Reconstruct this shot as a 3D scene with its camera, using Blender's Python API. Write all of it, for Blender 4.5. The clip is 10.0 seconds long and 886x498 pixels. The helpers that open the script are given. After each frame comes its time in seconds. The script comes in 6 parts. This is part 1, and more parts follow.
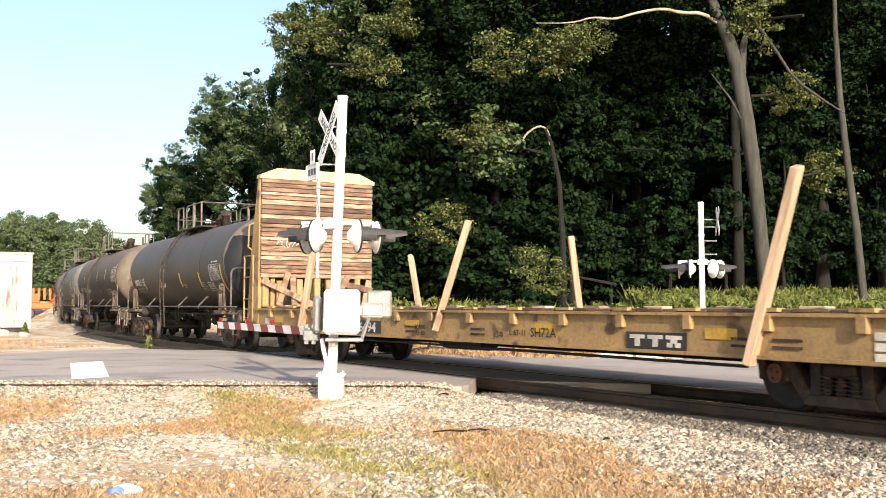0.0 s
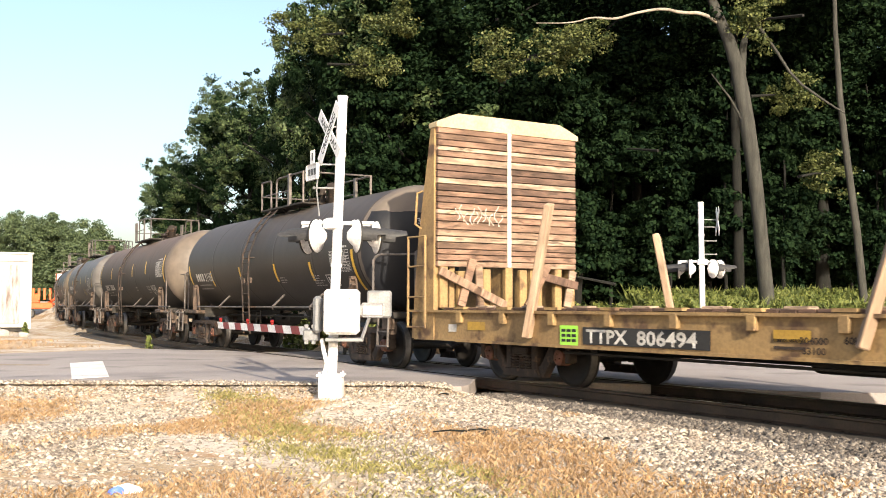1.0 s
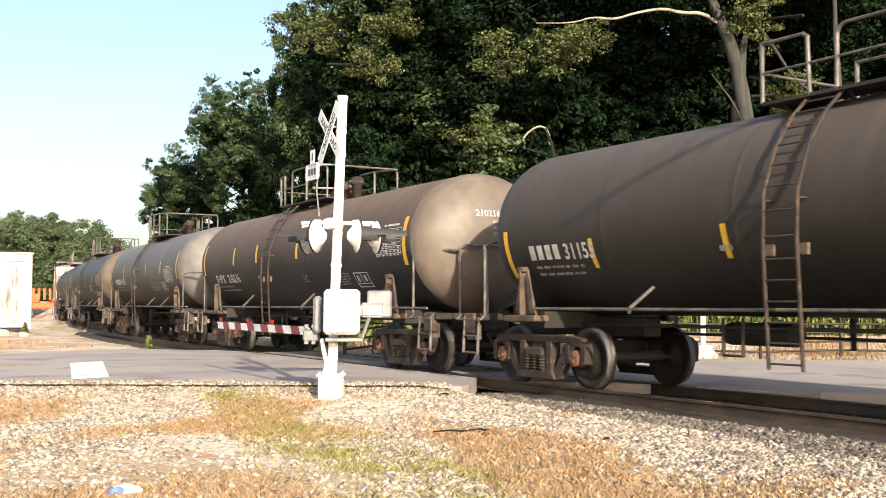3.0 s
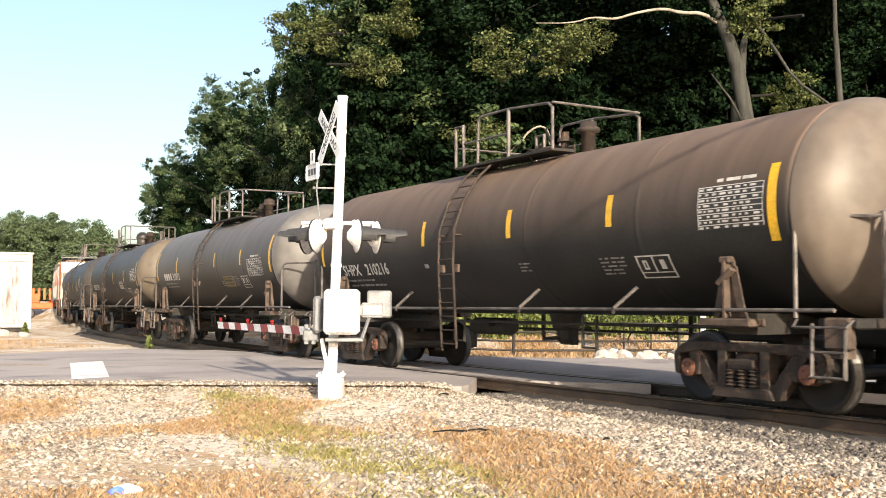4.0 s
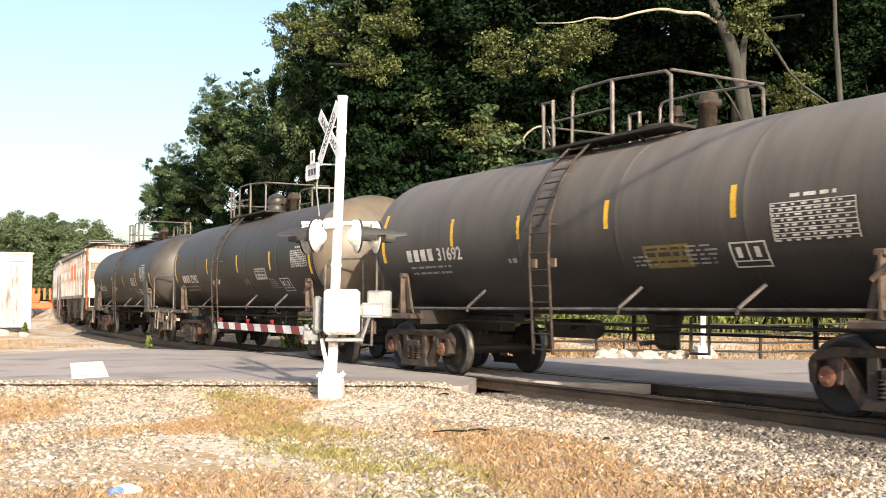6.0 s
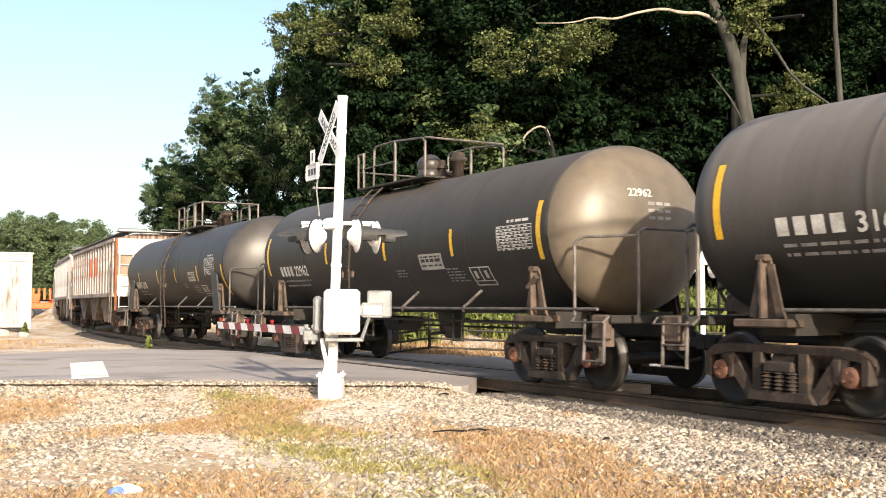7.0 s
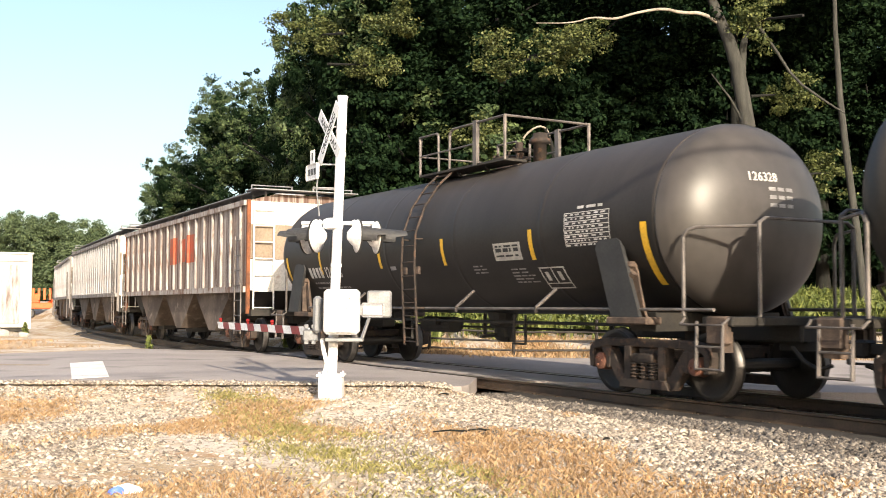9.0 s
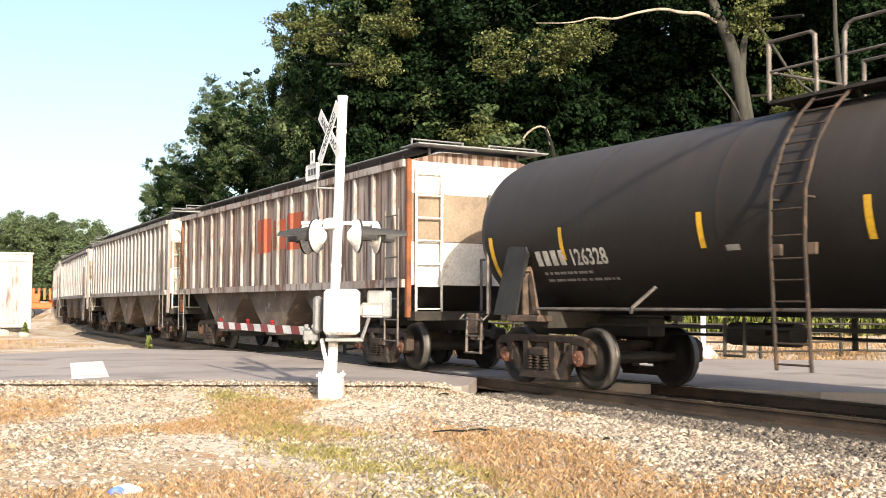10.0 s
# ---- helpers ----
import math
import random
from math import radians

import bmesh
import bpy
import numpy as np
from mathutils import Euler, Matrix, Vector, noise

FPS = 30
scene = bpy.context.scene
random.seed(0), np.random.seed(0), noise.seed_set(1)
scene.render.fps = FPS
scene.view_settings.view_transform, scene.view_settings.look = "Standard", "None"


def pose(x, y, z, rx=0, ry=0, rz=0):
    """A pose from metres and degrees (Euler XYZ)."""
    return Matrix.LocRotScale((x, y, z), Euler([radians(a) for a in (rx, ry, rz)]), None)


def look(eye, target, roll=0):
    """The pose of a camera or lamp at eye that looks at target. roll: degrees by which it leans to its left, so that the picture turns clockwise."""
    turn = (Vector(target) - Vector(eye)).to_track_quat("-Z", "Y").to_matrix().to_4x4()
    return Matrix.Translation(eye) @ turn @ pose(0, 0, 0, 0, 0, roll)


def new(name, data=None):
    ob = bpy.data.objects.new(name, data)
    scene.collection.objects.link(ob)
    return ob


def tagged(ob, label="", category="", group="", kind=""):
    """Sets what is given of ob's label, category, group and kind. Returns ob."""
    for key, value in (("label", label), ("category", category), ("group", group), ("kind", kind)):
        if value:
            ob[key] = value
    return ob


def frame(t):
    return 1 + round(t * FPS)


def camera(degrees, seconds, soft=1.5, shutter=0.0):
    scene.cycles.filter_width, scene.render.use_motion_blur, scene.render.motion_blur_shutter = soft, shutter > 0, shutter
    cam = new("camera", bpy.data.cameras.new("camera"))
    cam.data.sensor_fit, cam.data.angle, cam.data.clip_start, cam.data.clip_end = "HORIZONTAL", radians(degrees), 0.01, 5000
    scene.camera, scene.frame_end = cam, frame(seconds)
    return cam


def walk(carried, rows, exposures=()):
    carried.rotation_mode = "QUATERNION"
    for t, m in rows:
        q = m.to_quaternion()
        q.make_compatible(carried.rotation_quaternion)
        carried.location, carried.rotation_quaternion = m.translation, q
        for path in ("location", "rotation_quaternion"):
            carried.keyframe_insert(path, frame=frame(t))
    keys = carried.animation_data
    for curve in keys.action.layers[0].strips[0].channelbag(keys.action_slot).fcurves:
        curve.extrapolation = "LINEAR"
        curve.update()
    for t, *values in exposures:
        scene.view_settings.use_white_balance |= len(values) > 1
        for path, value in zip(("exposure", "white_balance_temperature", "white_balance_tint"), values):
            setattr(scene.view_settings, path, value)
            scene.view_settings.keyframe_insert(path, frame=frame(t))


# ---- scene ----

# ---------------------------------------------------------------- camera
cam = camera(45.6, 10.0, soft=0.9, shutter=0.1)
EYE = pose(0, 0, 1.148, 93.128, 0, 0) @ pose(0, 0, 0, 0, 0, 0.21)
walk(cam, [(0.0, EYE), (10.0, EYE)], exposures=[(0.0, 0.9, 6600, 10), (10.0, 0.9, 6600, 10)])

# ---------------------------------------------------------------- light
SUN_ELEV, SUN_ROT = 21.5, 162.0
world = bpy.data.worlds.new("sky")
scene.world = world
world.use_nodes = True
wn = world.node_tree.nodes
wn.clear()
sky = wn.new("ShaderNodeTexSky")
sky.sky_type = "NISHITA"
sky.sun_disc = False
sky.sun_elevation, sky.sun_rotation = radians(SUN_ELEV), radians(SUN_ROT)
sky.air_density, sky.dust_density, sky.ozone_density = 1.0, 3.0, 1.0
bg = wn.new("ShaderNodeBackground")
bg.inputs["Strength"].default_value = 0.15
wo = wn.new("ShaderNodeOutputWorld")
world.node_tree.links.new(sky.outputs[0], bg.inputs[0])
world.node_tree.links.new(bg.outputs[0], wo.inputs[0])
sun = new("sun", bpy.data.lights.new("sun", "SUN"))
sun.data.energy, sun.data.angle, sun.data.color = 5.0, radians(0.6), (1.0, 0.88, 0.70)
ce = math.cos(radians(SUN_ELEV))
SUN_DIR = Vector((math.sin(radians(SUN_ROT)) * ce, math.cos(radians(SUN_ROT)) * ce, math.sin(radians(SUN_ELEV))))
sun.matrix_world = look(SUN_DIR * 60, (0, 0, 0))

# ---------------------------------------------------------------- the track's plan
SPEED = 8.15
Q, DIST, BEND, BEND_AT = radians(58.861), 10.263, 0.002827, -12.027
NRM = Vector((math.sin(Q), math.cos(Q)))
FWD = Vector((math.cos(Q), -math.sin(Q)))


def along(s):
    """Centre of the track at s metres: place, forward way and the way to its far side."""
    if s >= BEND_AT:
        return NRM * DIST + FWD * s, FWD, NRM
    th = BEND * (BEND_AT - s)
    p = NRM * DIST + FWD * BEND_AT + (NRM * (1 - math.cos(th)) - FWD * math.sin(th)) / BEND
    return p, FWD * math.cos(th) - NRM * math.sin(th), NRM * math.cos(th) + FWD * math.sin(th)


def car_pose(front, rear):
    """Pose of a car whose trucks stand at front and rear on the track."""
    a, b = along(front)[0], along(rear)[0]
    m, w = (a + b) / 2, a - b
    return Matrix.Translation((m.x, m.y, 0)) @ Matrix.Rotation(math.atan2(w.y, w.x), 4, "Z")


def beside(s, lat, z=0.0):
    """A place lat metres to the camera's side of the track's centre."""
    p, _, nn = along(s)
    return Vector((p.x - nn.x * lat, p.y - nn.y * lat, z))


# ---------------------------------------------------------------- materials
def mat(name, c1, c2=None, rough=0.7, metal=0.0, scale=2.0, fine=30.0, bump=0.15, stretch=(1, 1, 1), c3=None, c3_at=0.62, spread=0.12, spec=0.4):
    """A surface of two or three tones: broad stains, fine grain and relief."""
    m = bpy.data.materials.new(name)
    m.use_nodes = True
    nt = m.node_tree
    N, L = nt.nodes, nt.links
    b = N["Principled BSDF"]
    b.inputs["Roughness"].default_value, b.inputs["Metallic"].default_value = rough, metal
    b.inputs["Specular IOR Level"].default_value = spec
    c2 = c2 or tuple(v * 0.7 for v in c1)
    tc = N.new("ShaderNodeTexCoord")
    oi = N.new("ShaderNodeObjectInfo")
    mul = N.new("ShaderNodeVectorMath"); mul.operation = "MULTIPLY"
    mul.inputs[1].default_value = stretch
    off = N.new("ShaderNodeVectorMath"); off.operation = "ADD"
    sc = N.new("ShaderNodeMath"); sc.operation = "MULTIPLY"; sc.inputs[1].default_value = 37.0
    L.new(oi.outputs["Random"], sc.inputs[0])
    L.new(tc.outputs["Object"], mul.inputs[0])
    L.new(mul.outputs[0], off.inputs[0]); L.new(sc.outputs[0], off.inputs[1])
    n1 = N.new("ShaderNodeTexNoise"); n1.inputs["Scale"].default_value = scale; n1.inputs["Detail"].default_value = 5
    n2 = N.new("ShaderNodeTexNoise"); n2.inputs["Scale"].default_value = fine; n2.inputs["Detail"].default_value = 4
    L.new(off.outputs[0], n1.inputs["Vector"]); L.new(off.outputs[0], n2.inputs["Vector"])
    r1 = N.new("ShaderNodeValToRGB")
    r1.color_ramp.elements[0].position, r1.color_ramp.elements[1].position = 0.5 - spread, 0.5 + spread
    r1.color_ramp.elements[0].color, r1.color_ramp.elements[1].color = (*c1, 1), (*c2, 1)
    L.new(n1.outputs["Fac"], r1.inputs[0])
    col = r1.outputs[0]
    if c3:
        n3 = N.new("ShaderNodeTexNoise"); n3.inputs["Scale"].default_value = scale * 2.3; n3.inputs["Detail"].default_value = 6
        L.new(mul.outputs[0], n3.inputs["Vector"])
        r3 = N.new("ShaderNodeValToRGB")
        r3.color_ramp.elements[0].position, r3.color_ramp.elements[1].position = c3_at - 0.06, c3_at + 0.06
        L.new(n3.outputs["Fac"], r3.inputs[0])
        mx = N.new("ShaderNodeMixRGB"); mx.inputs[2].default_value = (*c3, 1)
        L.new(r3.outputs[0], mx.inputs[0]); L.new(col, mx.inputs[1])
        col = mx.outputs[0]
    g = N.new("ShaderNodeMixRGB"); g.blend_type = "MULTIPLY"; g.inputs[0].default_value = 0.55
    rr = N.new("ShaderNodeValToRGB")
    rr.color_ramp.elements[0].position, rr.color_ramp.elements[1].position = 0.3, 0.62
    rr.color_ramp.elements[0].color = (0.55, 0.55, 0.55, 1)
    L.new(n2.outputs["Fac"], rr.inputs[0]); L.new(col, g.inputs[1]); L.new(rr.outputs[0], g.inputs[2])
    L.new(g.outputs[0], b.inputs["Base Color"])
    bp = N.new("ShaderNodeBump"); bp.inputs["Strength"].default_value = bump; bp.inputs["Distance"].default_value = 0.02
    L.new(n2.outputs["Fac"], bp.inputs["Height"]); L.new(bp.outputs[0], b.inputs["Normal"])
    return m


def plain(name, c, rough=0.6, metal=0.0):
    m = bpy.data.materials.new(name)
    m.use_nodes = True
    b = m.node_tree.nodes["Principled BSDF"]
    b.inputs["Base Color"].default_value = (*c, 1)
    b.inputs["Roughness"].default_value, b.inputs["Metallic"].default_value = rough, metal
    return m


def leafy(name, c1, c2, gloss=0.55, sheen=0.3, thin=0.22):
    """Leaves: a tone of its own for each leaf, a little light through them."""
    m = bpy.data.materials.new(name)
    m.use_nodes = True
    N, L = m.node_tree.nodes, m.node_tree.links
    b = N["Principled BSDF"]
    b.inputs["Roughness"].default_value = gloss
    b.inputs["Specular IOR Level"].default_value = sheen
    ge = N.new("ShaderNodeNewGeometry")
    r = N.new("ShaderNodeValToRGB")
    r.color_ramp.elements[0].color, r.color_ramp.elements[1].color = (*c1, 1), (*c2, 1)
    L.new(ge.outputs["Random Per Island"], r.inputs[0])
    L.new(r.outputs[0], b.inputs["Base Color"])
    tr = N.new("ShaderNodeBsdfTranslucent")
    L.new(r.outputs[0], tr.inputs[0])
    mx = N.new("ShaderNodeMixShader"); mx.inputs[0].default_value = thin
    L.new(b.outputs[0], mx.inputs[1]); L.new(tr.outputs[0], mx.inputs[2])
    L.new(mx.outputs[0], N["Material Output"].inputs[0])
    return m


def dusty(name, paint, dust, z0, z1, gloss=0.42):
    """Tank paint with road dust that has settled on the crown and old runs down the sides."""
    m = mat(name, paint, tuple(v * 0.75 for v in paint), rough=gloss + 0.08, scale=0.9, fine=24, bump=0.06, spec=0.2)
    N, L = m.node_tree.nodes, m.node_tree.links
    b = N["Principled BSDF"]
    old = b.inputs["Base Color"].links[0].from_socket
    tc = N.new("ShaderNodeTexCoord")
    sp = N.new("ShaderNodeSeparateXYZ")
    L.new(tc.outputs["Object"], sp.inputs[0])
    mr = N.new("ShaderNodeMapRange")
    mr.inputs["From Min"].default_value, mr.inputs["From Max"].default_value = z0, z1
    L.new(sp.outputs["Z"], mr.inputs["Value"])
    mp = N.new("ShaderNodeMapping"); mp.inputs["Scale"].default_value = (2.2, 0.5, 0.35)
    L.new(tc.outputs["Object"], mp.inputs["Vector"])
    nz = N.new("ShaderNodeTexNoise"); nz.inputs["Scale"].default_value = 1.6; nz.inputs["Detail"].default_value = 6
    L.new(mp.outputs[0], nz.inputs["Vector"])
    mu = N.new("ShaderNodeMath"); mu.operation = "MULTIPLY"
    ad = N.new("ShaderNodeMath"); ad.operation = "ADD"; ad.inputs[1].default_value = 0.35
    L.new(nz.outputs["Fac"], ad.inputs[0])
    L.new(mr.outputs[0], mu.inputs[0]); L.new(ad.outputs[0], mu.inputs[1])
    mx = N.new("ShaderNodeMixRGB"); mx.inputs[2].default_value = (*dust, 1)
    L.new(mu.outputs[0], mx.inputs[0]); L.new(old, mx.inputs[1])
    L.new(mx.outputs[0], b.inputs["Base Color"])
    return m


def repainted(name, under, fresh, x_from, z_to):
    """Dusty paint with a fresh patch over the middle and foot of the end."""
    m = dusty(name, *under)
    N, L = m.node_tree.nodes, m.node_tree.links
    b = N["Principled BSDF"]
    old = b.inputs["Base Color"].links[0].from_socket
    tc = N.new("ShaderNodeTexCoord")
    nz = N.new("ShaderNodeTexNoise"); nz.inputs["Scale"].default_value = 2.2
    L.new(tc.outputs["Object"], nz.inputs["Vector"])
    wob = N.new("ShaderNodeVectorMath"); wob.operation = "MULTIPLY_ADD"
    wob.inputs[1].default_value = (0.22, 0.22, 0.22)
    L.new(nz.outputs["Color"], wob.inputs[0]); L.new(tc.outputs["Object"], wob.inputs[2])
    sp = N.new("ShaderNodeSeparateXYZ")
    L.new(wob.outputs[0], sp.inputs[0])
    gx = N.new("ShaderNodeMath"); gx.operation = "GREATER_THAN"; gx.inputs[1].default_value = x_from + 0.11
    lz = N.new("ShaderNodeMath"); lz.operation = "LESS_THAN"; lz.inputs[1].default_value = z_to + 0.11
    both = N.new("ShaderNodeMath"); both.operation = "MULTIPLY"
    L.new(sp.outputs["X"], gx.inputs[0]); L.new(sp.outputs["Z"], lz.inputs[0])
    L.new(gx.outputs[0], both.inputs[0]); L.new(lz.outputs[0], both.inputs[1])
    mx = N.new("ShaderNodeMixRGB"); mx.inputs[2].default_value = (*fresh, 1)
    L.new(both.outputs[0], mx.inputs[0]); L.new(old, mx.inputs[1]); L.new(mx.outputs[0], b.inputs["Base Color"])
    return m


M = {
    "rail": mat("rail_steel", (0.10, 0.07, 0.05), (0.06, 0.045, 0.035), 0.55, 0.4, 3, 40),
    "railhead": plain("polished_rail_head", (0.55, 0.53, 0.5), 0.3, 1.0),
    "tie": mat("tie_wood", (0.06, 0.045, 0.035), (0.03, 0.025, 0.02), 0.9, 0, 3, 25, 0.4, (0.4, 2, 2)),
    "asphalt": mat("worn_asphalt", (0.30, 0.265, 0.252), (0.375, 0.335, 0.318), 0.9, 0, 0.35, 60, 0.25, c3=(0.225, 0.2, 0.192), c3_at=0.62),
    "paint_white": mat("road_paint", (0.8, 0.78, 0.74), (0.66, 0.63, 0.6), 0.8, 0, 3, 40),
    "paint_yellow": mat("worn_yellow_line", (0.4, 0.27, 0.13), (0.2, 0.16, 0.12), 0.85, 0, 5, 40),
    "white": mat("white_enamel", (0.78, 0.78, 0.8), (0.7, 0.7, 0.72), 0.45, 0, 2, 20, 0.03),
    "grey": mat("galvanised_grey", (0.27, 0.275, 0.285), (0.2, 0.205, 0.215), 0.55, 0.3, 4, 30, 0.05),
    "dark": mat("dark_underframe", (0.022, 0.02, 0.018), (0.035, 0.03, 0.025), 0.75, 0.1, 3, 30, 0.2),
    "truck": mat("rusty_truck_steel", (0.055, 0.04, 0.032), (0.028, 0.022, 0.019), 0.8, 0.1, 4, 30, 0.25, c3=(0.105, 0.06, 0.04), c3_at=0.62),
    "wheel": mat("wheel_steel", (0.017, 0.015, 0.014), (0.028, 0.024, 0.021), 0.6, 0.15, 3, 30, 0.1),
    "tread": mat("worn_wheel_tread", (0.17, 0.16, 0.15), (0.11, 0.1, 0.095), 0.5, 0.7, 5, 30, 0.05),
    "cap": mat("bearing_cap_rust", (0.2, 0.085, 0.055), (0.12, 0.06, 0.04), 0.75, 0.1, 6, 40, 0.2),
    "tan": mat("dusty_tan_bracket", (0.115, 0.08, 0.06), (0.05, 0.036, 0.029), 0.8, 0, 5, 30, 0.2),
    "pipe": mat("handrail_steel", (0.17, 0.15, 0.14), (0.09, 0.08, 0.075), 0.55, 0.3, 5, 40, 0.1),
    "stripe": mat("yellow_reflector", (0.72, 0.42, 0.02), (0.6, 0.36, 0.03), 0.4, 0, 5, 30, 0.02),
    "letter": mat("white_stencil", (0.62, 0.6, 0.57), (0.45, 0.43, 0.4), 0.7, 0, 6, 40, 0.02),
    "letter_dim": mat("faded_stencil", (0.3, 0.29, 0.28), (0.2, 0.19, 0.19), 0.7, 0, 6, 40, 0.02),
    "panel_black": mat("black_panel", (0.02, 0.02, 0.022), (0.03, 0.03, 0.03), 0.6, 0, 4, 30, 0.02),
    "flat_yellow": mat("weathered_yellow_paint", (0.34, 0.225, 0.10), (0.25, 0.165, 0.08), 0.75, 0, 1.3, 25, 0.15, c3=(0.11, 0.065, 0.04), c3_at=0.62),
    "bright_yellow": mat("fresh_yellow_patch", (0.48, 0.30, 0.04), (0.36, 0.22, 0.05), 0.6, 0, 3, 30, 0.05),
    # sunlight on the cap is put into this paler yellow
    "cap_yellow": mat("sunlit_yellow_cap", (0.52, 0.43, 0.28), (0.42, 0.34, 0.21), 0.75, 0, 1.5, 25, 0.1),
    "lime": plain("lime_label", (0.35, 0.75, 0.08), 0.5),
    "hopper_rust": mat("rust_streaked_hopper_paint", (0.37, 0.335, 0.315), (0.22, 0.16, 0.135), 0.75, 0, 0.9, 22, 0.15, (5.0, 5.0, 0.28), c3=(0.10, 0.055, 0.042), c3_at=0.52),
    "hopper_pale": mat("pale_grey_hopper_paint", (0.36, 0.36, 0.375), (0.27, 0.265, 0.27), 0.7, 0, 0.9, 22, 0.12, (2, 2, 0.3), c3=(0.16, 0.12, 0.105), c3_at=0.6),
    "hopper_grey": mat("dull_grey_hopper_paint", (0.30, 0.285, 0.28), (0.22, 0.2, 0.19), 0.75, 0, 0.9, 22, 0.12, (4, 4, 0.3), c3=(0.13, 0.095, 0.08), c3_at=0.58),
    "hopper_white": mat("white_hopper_end_paint", (0.74, 0.72, 0.68), (0.6, 0.57, 0.53), 0.7, 0, 1.2, 22, 0.1, c3=(0.36, 0.22, 0.14), c3_at=0.68),
    "hopper_tan": mat("dirty_tan_hopper_end", (0.27, 0.21, 0.155), (0.2, 0.155, 0.115), 0.75, 0, 1.5, 22, 0.1),
    "rib_pale": mat("chalky_rib_paint", (0.38, 0.36, 0.35), (0.28, 0.245, 0.23), 0.75, 0, 1.2, 22, 0.12, (2, 2, 0.6), c3=(0.15, 0.085, 0.062), c3_at=0.55),
    "bay": mat("dirty_brown_hopper_bay", (0.16, 0.125, 0.105), (0.08, 0.062, 0.052), 0.85, 0, 1.4, 22, 0.15, c3=(0.24, 0.2, 0.17), c3_at=0.64),
    "rust": mat("orange_rust", (0.22, 0.075, 0.03), (0.13, 0.05, 0.025), 0.85, 0, 3, 30, 0.25),
    "red_patch": mat("faded_red_emblem", (0.42, 0.07, 0.03), (0.3, 0.09, 0.05), 0.75, 0, 4, 25, 0.1),
    "red": mat("red_stripe", (0.26, 0.022, 0.025), (0.19, 0.02, 0.022), 0.5, 0, 4, 30, 0.02),
    "orange": mat("orange_machine_paint", (0.75, 0.13, 0.03), (0.55, 0.1, 0.03), 0.6, 0, 2, 20, 0.05),
    "bark": mat("grey_bark", (0.052, 0.051, 0.045), (0.03, 0.03, 0.026), 0.9, 0, 3, 20, 0.6, (2.5, 2.5, 0.4)),
    # near-black: dark sticks, and trunks with the wood's shade put into the colour
    "bark_dark_shaded": mat("dark_and_shaded_bark", (0.009, 0.0095, 0.008), (0.006, 0.0062, 0.0055), 0.95, 0, 3, 20, 0.6, (2.5, 2.5, 0.4)),
    # pale dead wood; on the live limb, sunlight is put into the colour
    "bark_pale": mat("pale_sunlit_bark", (0.34, 0.3, 0.25), (0.2, 0.17, 0.14), 0.85, 0, 3, 20, 0.4),
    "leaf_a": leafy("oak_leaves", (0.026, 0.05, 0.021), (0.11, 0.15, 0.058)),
    # the wood's shade is put into this much darker copy of the green
    "leaf_shade": leafy("shaded_leaves", (0.0045, 0.0125, 0.0065), (0.017, 0.034, 0.0135), 0.85, 0.05, 0.1),
    # the haze of distance is put into this lighter green
    "leaf_far": leafy("hazed_far_leaves", (0.06, 0.09, 0.05), (0.12, 0.16, 0.075)),
    "weed": leafy("roadside_weeds", (0.06, 0.085, 0.022), (0.17, 0.19, 0.05)),
    "grass_green": leafy("short_green_grass", (0.17, 0.16, 0.05), (0.36, 0.31, 0.12)),
    "grass_dry": leafy("dry_grass", (0.235, 0.14, 0.07), (0.46, 0.315, 0.175)),
    "stone": mat("pale_gravel", (0.40, 0.36, 0.31), (0.55, 0.50, 0.44), 0.9, 0, 9, 60, 0.3, c3=(0.2, 0.17, 0.15), c3_at=0.58),
    "stone_dark": mat("grey_ballast", (0.165, 0.15, 0.138), (0.26, 0.238, 0.215), 0.9, 0, 9, 60, 0.3, c3=(0.09, 0.08, 0.075), c3_at=0.56),
    "rubble": mat("concrete_rubble", (0.5, 0.47, 0.43), (0.33, 0.3, 0.28), 0.9, 0, 2, 20, 0.3),
    "shed_white": mat("weathered_white_sheet_metal", (0.5, 0.5, 0.49), (0.43, 0.43, 0.42), 0.6, 0, 1.2, 20, 0.04, (2, 2, 0.5)),
    "stake": mat("split_pale_timber", (0.42, 0.31, 0.22), (0.27, 0.185, 0.125), 0.85, 0, 1.6, 14, 0.3, (6, 6, 0.5)),
    "head_grey": mat("dust_grey_tank_end", (0.155, 0.145, 0.137), (0.125, 0.116, 0.11), 0.5, 0, 0.7, 4, 0.02),
    "head_tan": mat("dust_tan_tank_end", (0.135, 0.108, 0.08), (0.095, 0.078, 0.06), 0.42, 0, 0.7, 4, 0.02),
    "head_dark": mat("dark_tank_end", (0.06, 0.053, 0.049), (0.046, 0.042, 0.039), 0.42, 0, 0.7, 4, 0.02),
    "head_brown": mat("dust_brown_tank_end", (0.15, 0.12, 0.097), (0.115, 0.094, 0.078), 0.5, 0, 0.7, 4, 0.02),
    # brighter than the other leaves: sunlight on the sprays is in the colour
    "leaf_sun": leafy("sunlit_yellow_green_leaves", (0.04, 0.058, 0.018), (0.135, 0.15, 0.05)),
    "oiled": mat("oil_dark_ballast", (0.035, 0.03, 0.027), (0.055, 0.048, 0.042), 0.8, 0, 9, 60, 0.4),
    "dull_label": mat("faded_yellow_label", (0.2, 0.15, 0.04), (0.14, 0.11, 0.04), 0.6, 0, 5, 30, 0.02),
    "label_white": mat("dull_white_label", (0.42, 0.4, 0.36), (0.33, 0.31, 0.29), 0.6, 0, 5, 30, 0.02),
